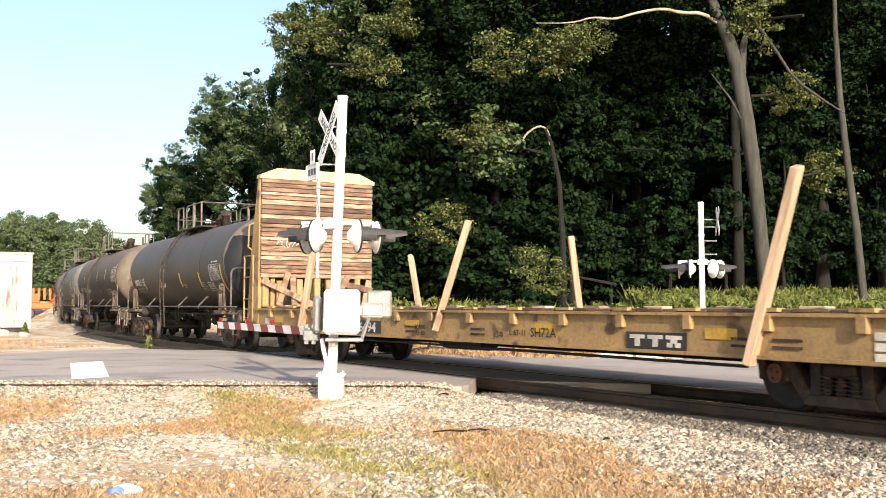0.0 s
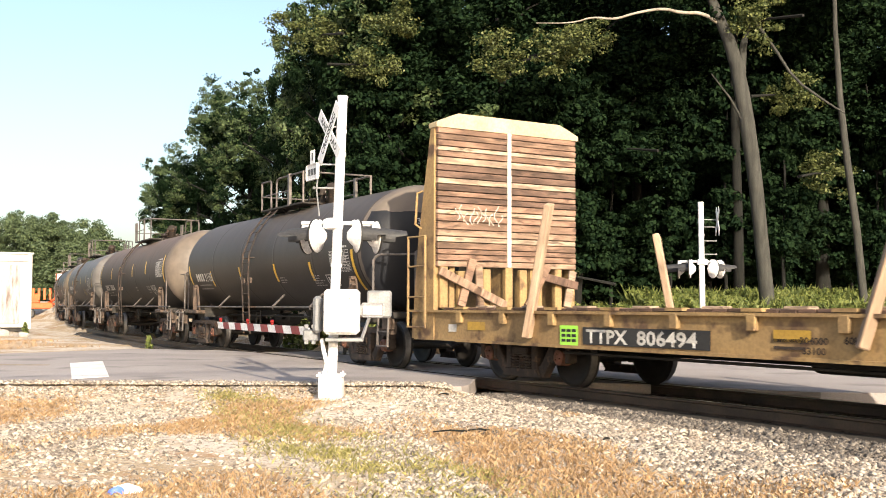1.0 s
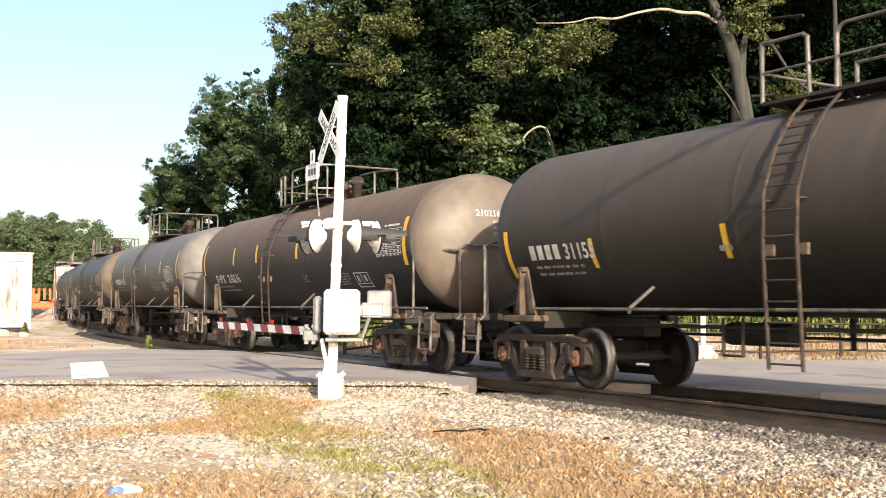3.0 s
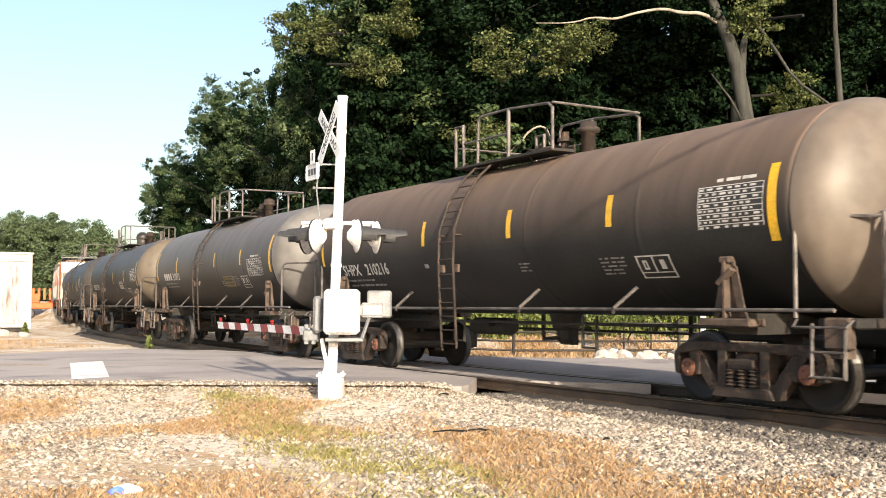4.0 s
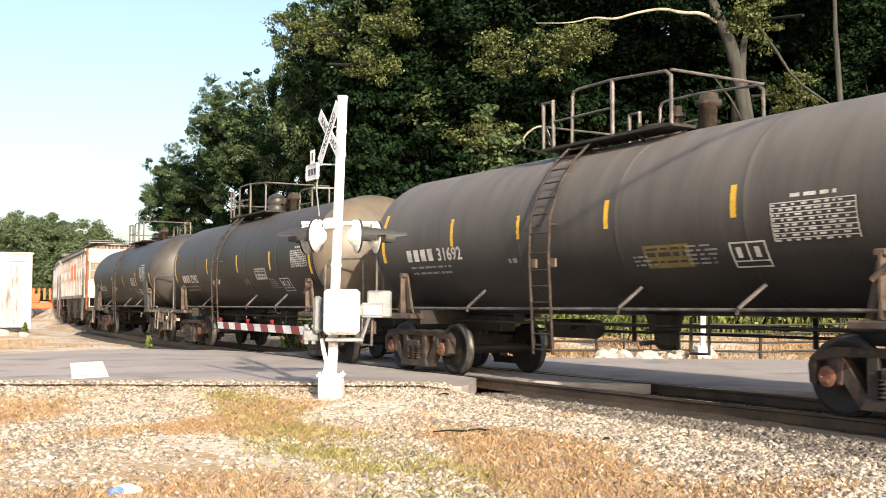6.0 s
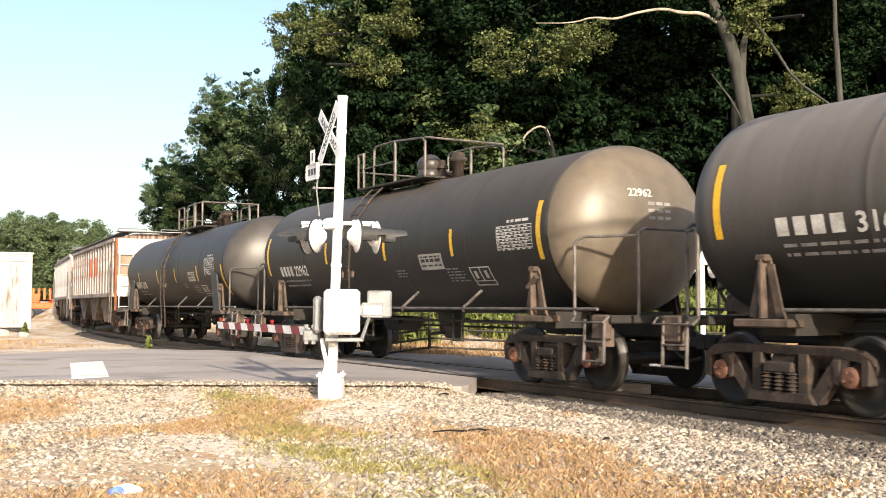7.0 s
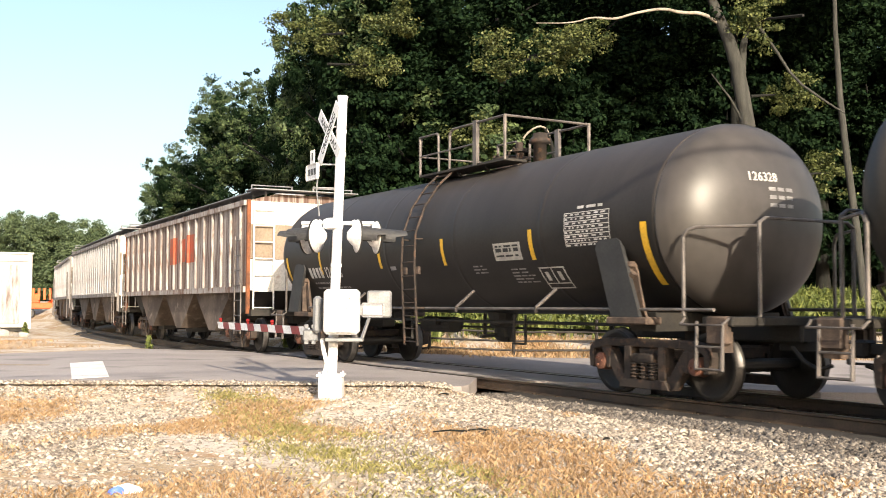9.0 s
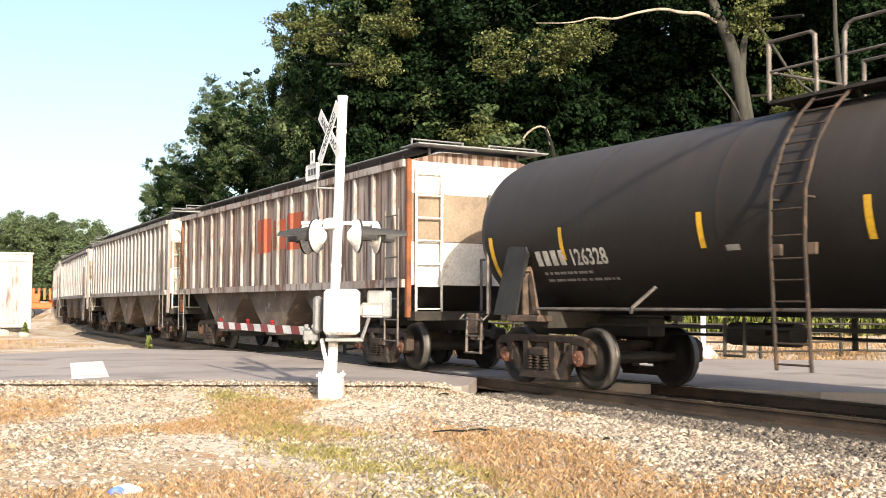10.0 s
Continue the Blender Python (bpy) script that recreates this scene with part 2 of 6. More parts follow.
    "head_blue": repainted("dusty_tank_end_with_fresh_black_patch", ((0.032, 0.029, 0.027), (0.15, 0.125, 0.105), 1.2, 2.6), (0.017, 0.018, 0.022), 5.84, 2.95),
    "chalk": mat("faded_chalk", (0.5, 0.46, 0.42), (0.36, 0.3, 0.25), 0.95, 0, 9, 50, 0.1),
    "fence": mat("black_pipe_fence", (0.02, 0.018, 0.017), (0.035, 0.028, 0.024), 0.6, 0.2, 4, 30, 0.1),
    "lens_red": plain("dark_red_lens", (0.16, 0.008, 0.008), 0.15),
    "black": mat("black_paint", (0.02, 0.02, 0.021), (0.03, 0.03, 0.03), 0.5, 0, 4, 30, 0.05),
    "aluminium": mat("cast_aluminium", (0.5, 0.5, 0.52), (0.38, 0.38, 0.4), 0.4, 0.8, 4, 30, 0.05),
    "hood": mat("dull_dark_grey_hood_paint", (0.05, 0.05, 0.052), (0.035, 0.035, 0.038), 0.6, 0, 4, 30, 0.05),
    "litter_blue": plain("blue_wrapper", (0.08, 0.16, 0.7), 0.4),
    "litter_white": plain("white_wrapper", (0.8, 0.82, 0.88), 0.5),
}
WOODS = [mat("plank_%d" % i, c, tuple(v * 0.5 for v in c), 0.85, 0, 1.5, 12, 0.3, (1.0, 1.0, 5.0), c3=tuple(v * 0.34 for v in c), c3_at=0.6, spread=0.09) for i, c in enumerate(
    [(0.24, 0.15, 0.105), (0.34, 0.225, 0.16), (0.15, 0.092, 0.068), (0.28, 0.17, 0.12), (0.44, 0.325, 0.24)])]


# ---------------------------------------------------------------- mesh helpers
SHAPE = [None]  # proportions of the car that is being built: along, across, up


def part(name, bm, material, parent=None, label="", m=None, smooth=False):
    me = bm if isinstance(bm, bpy.types.Mesh) else bpy.data.meshes.new(name)
    if me is not bm:
        bm.to_mesh(me)
        bm.free()
    k = SHAPE[0]
    if k:
        if "shaped" not in me:
            me.transform(Matrix.Diagonal((*k, 1)))
            me["shaped"] = 1
        if m is not None:
            m = m.copy()
            m.translation = Vector((m.translation.x * k[0], m.translation.y * k[1], m.translation.z * k[2]))
    if not me.materials:
        me.materials.append(material)
    if smooth:
        me.polygons.foreach_set("use_smooth", [True] * len(me.polygons))
    ob = new(name, me)
    if parent:
        ob.parent = parent
    if m is not None:
        ob.matrix_local = m
    if label:
        ob["label"] = label
    return ob


def box(bm, c, s, r=None, bevel=0.0):
    m = Matrix.Translation(c) @ (r.to_4x4() if r is not None else Matrix.Identity(4)) @ Matrix.Diagonal((*s, 1))
    out = bmesh.ops.create_cube(bm, size=1, matrix=m)
    if bevel:
        es = list({e for v in out["verts"] for e in v.link_edges})
        bmesh.ops.bevel(bm, geom=es, offset=bevel, segments=1, affect="EDGES", profile=0.6)
    return bm


def tube(bm, p, q, r, n=8, r2=None):
    p, q = Vector(p), Vector(q)
    w = q - p
    m = Matrix.Translation((p + q) / 2) @ w.to_track_quat("Z", "Y").to_matrix().to_4x4()
    bmesh.ops.create_cone(bm, cap_ends=True, segments=n, radius1=r, radius2=r if r2 is None else r2, depth=w.length, matrix=m)
    return bm


def pipe(bm, pts, r, n=7):
    """One bent tube through the points."""
    pts = [Vector(p) for p in pts]
    w = (pts[1] - pts[0]).normalized()
    x = w.orthogonal().normalized()
    rows = []
    for i, p in enumerate(pts):
        a = (p - pts[i - 1]).normalized() if i else w
        b = (pts[i + 1] - p).normalized() if i < len(pts) - 1 else a
        t = a + b
        t = t.normalized() if t.length > 1e-6 else a
        x = (x - t * x.dot(t)).normalized()
        y = t.cross(x)
        k = 1 / max(0.6, t.dot(a))
        rows.append([bm.verts.new(p + (x * math.cos(2 * math.pi * q / n) + y * math.sin(2 * math.pi * q / n)) * r * k) for q in range(n)])
    fs = [bm.faces.new(rows[0]), bm.faces.new(rows[-1])]
    for a, b in zip(rows, rows[1:]):
        fs += [bm.faces.new((a[q], a[(q + 1) % n], b[(q + 1) % n], b[q])) for q in range(n)]
    bmesh.ops.recalc_face_normals(bm, faces=fs)
    return bm


def prism(bm, poly, y0, y1):
    """A plate: the outline poly in x and z, from y0 to y1."""
    a = [bm.verts.new((x, y0, z)) for x, z in poly]
    b = [bm.verts.new((x, y1, z)) for x, z in poly]
    fs = [bm.faces.new(a), bm.faces.new(b[::-1])]
    for i in range(len(poly)):
        j = (i + 1) % len(poly)
        fs.append(bm.faces.new((a[i], b[i], b[j], a[j])))
    bmesh.ops.recalc_face_normals(bm, faces=fs)
    return bm


def lathe(bm, prof, axis="X", n=40, at=(0, 0, 0)):
    """Turn a profile of (along, radius) round an axis."""
    rings = []
    for t, r in prof:
        ring = []
        for i in range(n):
            a = 2 * math.pi * i / n
            c, s = r * math.cos(a), r * math.sin(a)
            v = (t, c, s) if axis == "X" else (c, t, s) if axis == "Y" else (c, s, t)
            ring.append(bm.verts.new((v[0] + at[0], v[1] + at[1], v[2] + at[2])))
        rings.append(ring)
    fs = []
    for a, b in zip(rings, rings[1:]):
        for i in range(n):
            j = (i + 1) % n
            fs.append(bm.faces.new((a[i], a[j], b[j], b[i])))
    fs.append(bm.faces.new(rings[0])); fs.append(bm.faces.new(rings[-1]))
    bmesh.ops.recalc_face_normals(bm, faces=fs)
    return bm


def B():
    return bmesh.new()


def text_mesh(words, size, width=1.0, thick=0.0):
    """Lettering as a mesh in x and y, its lower left corner at the origin."""
    cu = bpy.data.curves.new("lettering", "FONT")
    cu.body, cu.size, cu.resolution_u = words, size, 2
    cu.extrude, cu.offset = 0.0, thick
    ob = bpy.data.objects.new("lettering", cu)
    me = bpy.data.meshes.new_from_object(ob)
    bpy.data.objects.remove(ob)
    me.materials.clear()
    me.transform(Matrix.Diagonal((width, 1, 1, 1)))
    return me


def from_arrays(name, verts, faces, material, smooth=False):
    me = bpy.data.meshes.new(name)
    verts, faces = np.asarray(verts, np.float32), np.asarray(faces, np.int32)
    k = faces.shape[1]
    me.vertices.add(len(verts)); me.vertices.foreach_set("co", verts.ravel())
    me.loops.add(faces.size); me.loops.foreach_set("vertex_index", faces.ravel())
    me.polygons.add(len(faces)); me.polygons.foreach_set("loop_start", np.arange(0, faces.size, k, dtype=np.int32))
    me.update(calc_edges=True)
    me.materials.append(material)
    return me


def thing(name, label, category, group="", kind="", m=None):
    ob = new(name)
    ob.empty_display_size = 0.2
    if m is not None:
        ob.matrix_world = m
    return tagged(ob, label, category, group, kind)


# ---------------------------------------------------------------- ground, road, track
KX, KY = 0.78, 1.119  # the site plan's units, across and away


def W(u, v):
    return u * KX, v * KY


def lat_of(u, v):
    return DIST - (NRM.x * u * KX + NRM.y * v * KY)


def step(a, b, v):
    t = min(max((v - a) / (b - a), 0.0), 1.0)
    return t * t * (3 - 2 * t)


def ground_z(x, y):
    z = -0.17 + 0.12 * step(10.5, 13.0, y) * (1 - step(-0.5, 2.5, x))
    z += 0.05 * noise.noise((x * 0.35, y * 0.35, 0)) + 0.02 * noise.noise((x * 1.7, y * 1.7, 3))
    z += 0.07 * step(12.3, 13.1, y) * (1 - step(-0.6, 0.6, x)) if y < 14.4 else 0.0
    if 12.9 < y < 26 and abs(x) < 75:
        z = min(z, -0.07 if y > (14.4 if x < -2 else 13.9) else -0.012)
    lat = lat_of(x, y)
    if lat < -6 and y > 21.5:
        z = z + 0.5 * step(24, 29, y) + 0.8 * step(28, 35, y) + 0.02 * min(max(0, y - 33), 20)
    z = 0.78 * z - 0.053 + 0.00429 * min(max(y * KY, 0), 60)
    if -2.3 < lat < 2.3 and y < 60:
        z = min(z, -0.28)
    return z


def site(u, v, up=0.0):
    """A place on the ground of the site plan."""
    return u * KX, v * KY, ground_z(u, v) + up


S78 = Matrix.Diagonal((0.78, 0.78, 0.78, 1))


xs = sorted(set([-3000, -1200, -500, -250, -140, -100, -80] + [-60 + 2 * i for i in range(20)] + [-20 + 0.5 * i for i in range(81)] + [22 + 2 * i for i in range(20)] + [80, 120, 250, 600, 1200, 3000]))
ys = sorted(set([-3000, -1000, -300, -100, -50, -25, -12] + [-6 + 1 * i for i in range(8)] + [2 + 0.5 * i for i in range(60)] + [32 + 2 * i for i in range(20)] + [75, 85, 100, 130, 200, 400, 1000, 3000]))
gv = [site(x, y) for y in ys for x in xs]
nx = len(xs)
gf = [(j * nx + i, j * nx + i + 1, (j + 1) * nx + i + 1, (j + 1) * nx + i) for j in range(len(ys) - 1) for i in range(nx - 1)]


def ground_material():
    m = mat("dry_ground", (0.40, 0.26, 0.13), (0.47, 0.36, 0.23), 0.95, 0, 0.45, 45, 0.5)
    N, L = m.node_tree.nodes, m.node_tree.links
    b = N["Principled BSDF"]
    old = b.inputs["Base Color"].links[0].from_socket
    tc = N.new("ShaderNodeTexCoord")

    def layer(under, colour, scale, at, soft, detail=6):
        nz = N.new("ShaderNodeTexNoise"); nz.inputs["Scale"].default_value = scale; nz.inputs["Detail"].default_value = detail
        nz.inputs["Roughness"].default_value = 0.65
        L.new(tc.outputs["Object"], nz.inputs["Vector"])
        r = N.new("ShaderNodeValToRGB")
        r.color_ramp.elements[0].position, r.color_ramp.elements[1].position = at - soft, at + soft
        L.new(nz.outputs["Fac"], r.inputs[0])
        mx = N.new("ShaderNodeMixRGB"); mx.inputs[2].default_value = (*colour, 1)
        L.new(r.outputs[0], mx.inputs[0]); L.new(under, mx.inputs[1])
        return mx.outputs[0]
    c = layer(old, (0.56, 0.49, 0.41), 0.55, 0.5, 0.06)
    c = layer(c, (0.34, 0.20, 0.10), 1.9, 0.6, 0.08)
    c = layer(c, (0.36, 0.17, 0.08), 0.8, 0.66, 0.05)
    c = layer(c, (0.22, 0.16, 0.11), 14, 0.58, 0.05)
    c = layer(c, (0.62, 0.56, 0.48), 26, 0.6, 0.04)
    L.new(c, b.inputs["Base Color"])
    return m


gme = from_arrays("ground", gv, gf, ground_material())
gme.polygons.foreach_set("use_smooth", [True] * len(gme.polygons))
tagged(new("ground", gme), "dry sandy ground with gravel, clay and sparse grass", "ground", kind="structure")


def road_z(x, y):
    """The road lies with the ground and climbs a little to the rails."""
    base = -0.053 + 0.00429 * min(max(y, 0), 60)
    lat = DIST - (NRM.x * x + NRM.y * y)
    return base * (1 - step(3.4, 1.3, abs(lat)))


def slab(name, outline, z, depth, material, label, category, kind="structure"):
    bm = B()
    f = bm.faces.new([bm.verts.new((x, y, 0)) for x, y in outline])
    bmesh.ops.triangulate(bm, faces=[f])
    for i in range(-24, 25):
        bmesh.ops.bisect_plane(bm, geom=bm.verts[:] + bm.edges[:] + bm.faces[:], plane_co=(i * 0.8, 0, 0), plane_no=(1, 0, 0))
    for i in range(18, 45):
        bmesh.ops.bisect_plane(bm, geom=bm.verts[:] + bm.edges[:] + bm.faces[:], plane_co=(0, i * 0.8, 0), plane_no=(0, 1, 0))
    for v in bm.verts:
        v.co.z = z + road_z(v.co.x, v.co.y)
    bmesh.ops.recalc_face_normals(bm, faces=bm.faces[:])
    if sum(f.normal.z for f in bm.faces) < 0:
        bmesh.ops.reverse_faces(bm, faces=bm.faces[:])
    out = bmesh.ops.extrude_edge_only(bm, edges=[e for e in bm.edges if e.is_boundary])
    for v in out["geom"]:
        if isinstance(v, bmesh.types.BMVert):
            v.co.z -= depth
    return tagged(part(name, bm, material), label, category, kind=kind)


def plan(*pts):
    return [W(*p) for p in pts]


def line(lat, *ss):
    return [tuple(beside(s, lat).xy) for s in ss]


slab("road", plan((-70, 14.3), (-30, 14.0), (-8, 13.85), (-3.9, 13.75), (-0.9, 13.55), (0.05, 13.5), (0.35, 13.62), (0.5, 13.9)) + line(0.92, -14.4, -16, -18, -20, -22, -25)
     + plan((-7.6, 24.6), (-9.6, 24.0), (-12.7, 21.4), (-18, 20.9), (-40, 20.9), (-70, 21.2)), 0.0, 0.22, M["asphalt"], "worn grey asphalt road leading to the crossing", "road")
slab("road", line(-0.95, -25, -22, -19, -16, -13, -11) + plan((6.6, 12.9), (12, 12.6), (60, 12.4), (60, 19.6), (12, 20.0), (2.5, 20.6), (-1.4, 23.0)), 0.0, 0.22, M["asphalt"],
     "worn grey asphalt road on the far side of the track", "road")
slab("crossing_panel", line(0.64, -25, -22, -19, -16, -13.6) + line(-0.64, -12.0, -14, -16, -19, -22, -25), -0.006, 0.15, M["asphalt"], "asphalt crossing panel between the rails", "crossing panel")
slab("stop_bar", plan((-9.16, 18.14), (-8.66, 18.79), (-6.74, 14.93), (-7.29, 14.52)), 0.008, 0.005, M["paint_white"], "white painted stop bar on the road", "road marking")
slab("edge_mark", plan((-14.0, 14.2), (-8.4, 14.05), (-8.35, 14.2), (-14.0, 14.4)), 0.008, 0.005, M["paint_white"], "white painted edge line on the road", "road marking")
slab("centre_line", plan((-30.0, 17.6), (-9.4, 17.55), (-9.4, 17.66), (-30.0, 17.72)), 0.008, 0.005, M["paint_yellow"], "faded yellow centre line on the road", "road marking")

track = thing("railway_track", "railway track of dark rails on tarred wooden ties", "railway track", kind="structure")
S = [-190 + 4 * i for i in range(43)] + [-20 + 1.5 * i for i in range(34)]


def rail(lat):
    out = [(-0.075, -0.175), (-0.075, -0.16), (-0.012, -0.14), (-0.012, -0.045), (-0.036, -0.03), (-0.036, -0.004), (-0.03, 0), (0.03, 0), (0.036, -0.004), (0.036, -0.03), (0.012, -0.045), (0.012, -0.14), (0.075, -0.16), (0.075, -0.175)]
    bm = B()
    rows = []
    for s in S:
        rows.append([bm.verts.new(beside(s, lat + a, z)) for a, z in out])
    n = len(out)
    for r1, r2 in zip(rows, rows[1:]):
        for i in range(n):
            f = bm.faces.new((r1[i], r1[(i + 1) % n], r2[(i + 1) % n], r2[i]))
            f.material_index = 1 if i in (6,) else 0
    bmesh.ops.recalc_face_normals(bm, faces=bm.faces[:])
    ob = part("rail", bm, M["rail"], track)
    ob.data.materials.append(M["railhead"])
    return ob


rail(0.76)
rail(-0.76)
tie_bm = box(B(), (0, 0, 0), (0.22, 2.6, 0.18), bevel=0.012)
tie_me = bpy.data.meshes.new("tie")
tie_bm.to_mesh(tie_me); tie_bm.free()
tie_me.materials.append(M["tie"])
plate_me = bpy.data.meshes.new("tie_plate")
pb = B()
for y in (0.76, -0.76):
    box(pb, (0, y, 0.1), (0.19, 0.36, 0.025))
    for dy in (-0.11, 0.11):
        for dx in (-0.05, 0.05):
            box(pb, (dx, y + dy, 0.125), (0.03, 0.03, 0.03))
pb.to_mesh(plate_me); pb.free()
plate_me.materials.append(M["rail"])
for i in range(150):
    s = 13 - 0.55 * i
    if -25.5 < s < -13.2:
        continue
    p, w, nn = along(s)
    mm = Matrix.Translation((p.x, p.y, -0.285)) @ Matrix.Rotation(math.atan2(w.y, w.x) + 0.012 * math.sin(i * 7.3), 4, "Z")
    t = part("tie", tie_me, None, track, m=mm)
    if i < 60:
        part("tie_plate", plate_me, None, t)


# ballast: a bed that carries the ties, level with their tops beside the rails
def ballast_bed(name, lats, s_list):
    bm = B()
    rows = []
    for s in s_list:
        rows.append([bm.verts.new(beside(s, a, z + (0.012 * noise.noise((s * 3.1, a * 5, 1)) if abs(a) < 2.6 else 0))) for a, z in lats])
    for r1, r2 in zip(rows, rows[1:]):
        for i in range(len(lats) - 1):
            bm.faces.new((r1[i], r1[i + 1], r2[i + 1], r2[i]))
    bmesh.ops.recalc_face_normals(bm, faces=bm.faces[:])
    bm.faces.ensure_lookup_table()
    for f in bm.faces:
        c = f.calc_center_median()
        f.material_index = int(abs(DIST - (NRM.x * c.x + NRM.y * c.y)) < 1.5)
    ob = part(name, bm, M["stone_dark"])
    ob.data.materials.append(M["oiled"])
    return tagged(ob, "grey crushed-stone ballast bed under the track", "ballast", kind="structure")


bed = [(3.3, -0.32), (2.7, -0.19), (2.1, -0.16), (1.5, -0.145), (0.9, -0.15), (0.62, -0.2), (-0.62, -0.2), (-0.9, -0.16), (-1.8, -0.16), (-2.6, -0.2), (-3.4, -0.32)]
ballast_bed("ballast", bed, [-13.2 + 0.4 * i for i in range(64)])
ballast_bed("ballast", [(1.5, -0.3), (1.15, -0.17), (0.62, -0.2), (-0.62, -0.2), (-1.5, -0.17), (-2.4, -0.32)], [-190 + 4 * i for i in range(42)] + [-25.2])


# ---------------------------------------------------------------- railway cars
WB, WR = 0.889, 0.43
SPIN = []


def shared(name, bm, material, smooth=False):
    me = bpy.data.meshes.new(name)
    bm.to_mesh(me); bm.free()
    me.materials.append(material)
    if smooth:
        me.polygons.foreach_set("use_smooth", [True] * len(me.polygons))
    return me


def wheel_mesh():
    bm = B()
    lathe(bm, [(-0.07, 0.02), (-0.075, 0.11), (-0.03, 0.14), (-0.015, 0.33), (-0.055, 0.375), (-0.06, 0.445), (0.045, 0.457), (0.062, 0.48), (0.075, 0.47), (0.075, 0.39), (0.03, 0.35), (0.015, 0.14), (0.07, 0.11), (0.07, 0.02)], "Y", 36)
    bmesh.ops.scale(bm, vec=(0.94, 1, 0.94), verts=bm.verts[:])
    me = shared("wheel", bm, M["wheel"])
    me.materials.append(M["tread"])
    for f in me.polygons:
        r = math.hypot(f.center.x, f.center.z)
        f.use_smooth = True
        if 0.404 < r < 0.44 and f.center.y < 0.05 and f.center.y > -0.058:
            f.material_index = 1
    return me


WHEEL = wheel_mesh()
AXLE = shared("axle", tube(tube(B(), (0, -0.98, 0), (0, 0.98, 0), 0.07, 14), (0, -0.5, 0), (0, 0.5, 0), 0.085, 14), M["wheel"])
capb = lathe(B(), [(-0.1, 0.02), (-0.1, 0.075), (-0.085, 0.11), (0.06, 0.125), (0.09, 0.12), (0.09, 0.02)], "Y", 18)
for k in range(3):
    a = k * 2.094
    tube(capb, (0.055 * math.cos(a), -0.125, 0.055 * math.sin(a)), (0.055 * math.cos(a), -0.09, 0.055 * math.sin(a)), 0.018, 6)
CAP = shared("bearing_cap", capb, M["cap"])


def side_frame_mesh():
    """Cast side frame: thick top member, broad diagonals, two openings and a window for the springs."""
    bm = B()
    y0, y1 = -0.08, 0.075
    prism(bm, [(-1.14, 0.56), (-1.12, 0.66), (-1.0, 0.76), (-0.8, 0.79), (0.8, 0.79), (1.0, 0.75), (1.12, 0.66), (1.14, 0.56), (1.0, 0.63), (0.7, 0.68), (-0.7, 0.68), (-1.0, 0.63)], y0, y1)
    for sx in (-1, 1):
        prism(bm, [(sx * 0.92, 0.68), (sx * 0.7, 0.69), (sx * 0.43, 0.31), (sx * 0.36, 0.3), (sx * 0.36, 0.13), (sx * 0.5, 0.13)], y0 + 0.012, y1 - 0.004)
        prism(bm, [(sx * 0.39, 0.7), (sx * 0.25, 0.7), (sx * 0.25, 0.22), (sx * 0.39, 0.2)], y0 - 0.02, y1)
        prism(bm, [(sx * 1.14, 0.6), (sx * 1.03, 0.64), (sx * 1.03, 0.36), (sx * 1.12, 0.38)], y0, y1)
        prism(bm, [(sx * 0.78, 0.66), (sx * 0.68, 0.64), (sx * 0.7, 0.37), (sx * 0.77, 0.36)], y0, y1)
    prism(bm, [(-0.48, 0.12), (0.48, 0.12), (0.4, 0.25), (-0.4, 0.25)], y0 - 0.04, y1 + 0.02)
    es = [e for e in bm.edges if e.is_manifold and e.calc_face_angle() > 1.2]
    bmesh.ops.bevel(bm, geom=es, offset=0.012, segments=1, affect="EDGES", profile=0.6)
    return shared("side_frame", bm, M["truck"])


FRAME = side_frame_mesh()
spb = B()
for x in (-0.17, 0, 0.17):
    for y in (-0.08, 0.05):
        tube(spb, (x, y, 0.25), (x, y, 0.47), 0.045, 10)
        for k in range(5):
            lathe(spb, [(0.265 + k * 0.045, 0.045), (0.275 + k * 0.045, 0.075), (0.285 + k * 0.045, 0.075), (0.295 + k * 0.045, 0.045)], "Z", 12, (x, y, 0))
SPRINGS = shared("spring_nest", spb, M["truck"])
bob = box(B(), (0, 0, 0.58), (0.34, 2.1, 0.2), bevel=0.03)
box(bob, (0, 0, 0.78), (0.3, 0.5, 0.3))
box(bob, (0, -1.06, 0.53), (0.4, 0.16, 0.13), bevel=0.02)
for sx in (-1, 1):
    box(bob, (sx * 0.38, 0, 0.42), (0.08, 1.7, 0.1))
    for y in (-0.74, 0.74):
        box(bob, (sx * 0.43, y, 0.45), (0.05, 0.2, 0.26))
BOLSTER = shared("truck_bolster", bob, M["truck"])


for me in (FRAME, SPRINGS, BOLSTER):
    me.transform(Matrix.Diagonal((1, 1, 0.94, 1)))


def truck(car, x):
    """A truck of two wheelsets, side frames, springs and bolster at x on its car."""
    hold, SHAPE[0] = SHAPE[0], None
    x *= hold[0]
    for sx in (-WB, WB):
        ax = part("wheelset", AXLE, None, car, m=pose(x + sx, 0, WR))
        SPIN.append((ax, x + sx))
        part("wheel", WHEEL, None, ax, m=pose(0, -0.76, 0))
        part("wheel", WHEEL, None, ax, m=pose(0, 0.76, 0, 0, 0, 180))
        part("bearing_cap", CAP, None, ax, m=pose(0, -1.0, 0))
        part("bearing_cap", CAP, None, ax, m=pose(0, 1.0, 0, 0, 0, 180))
    part("side_frame", FRAME, None, car, m=pose(x, -1.0, 0))
    part("side_frame", FRAME, None, car, m=pose(x, 1.0, 0))
    part("spring_nest", SPRINGS, None, car, m=pose(x, -1.0, 0))
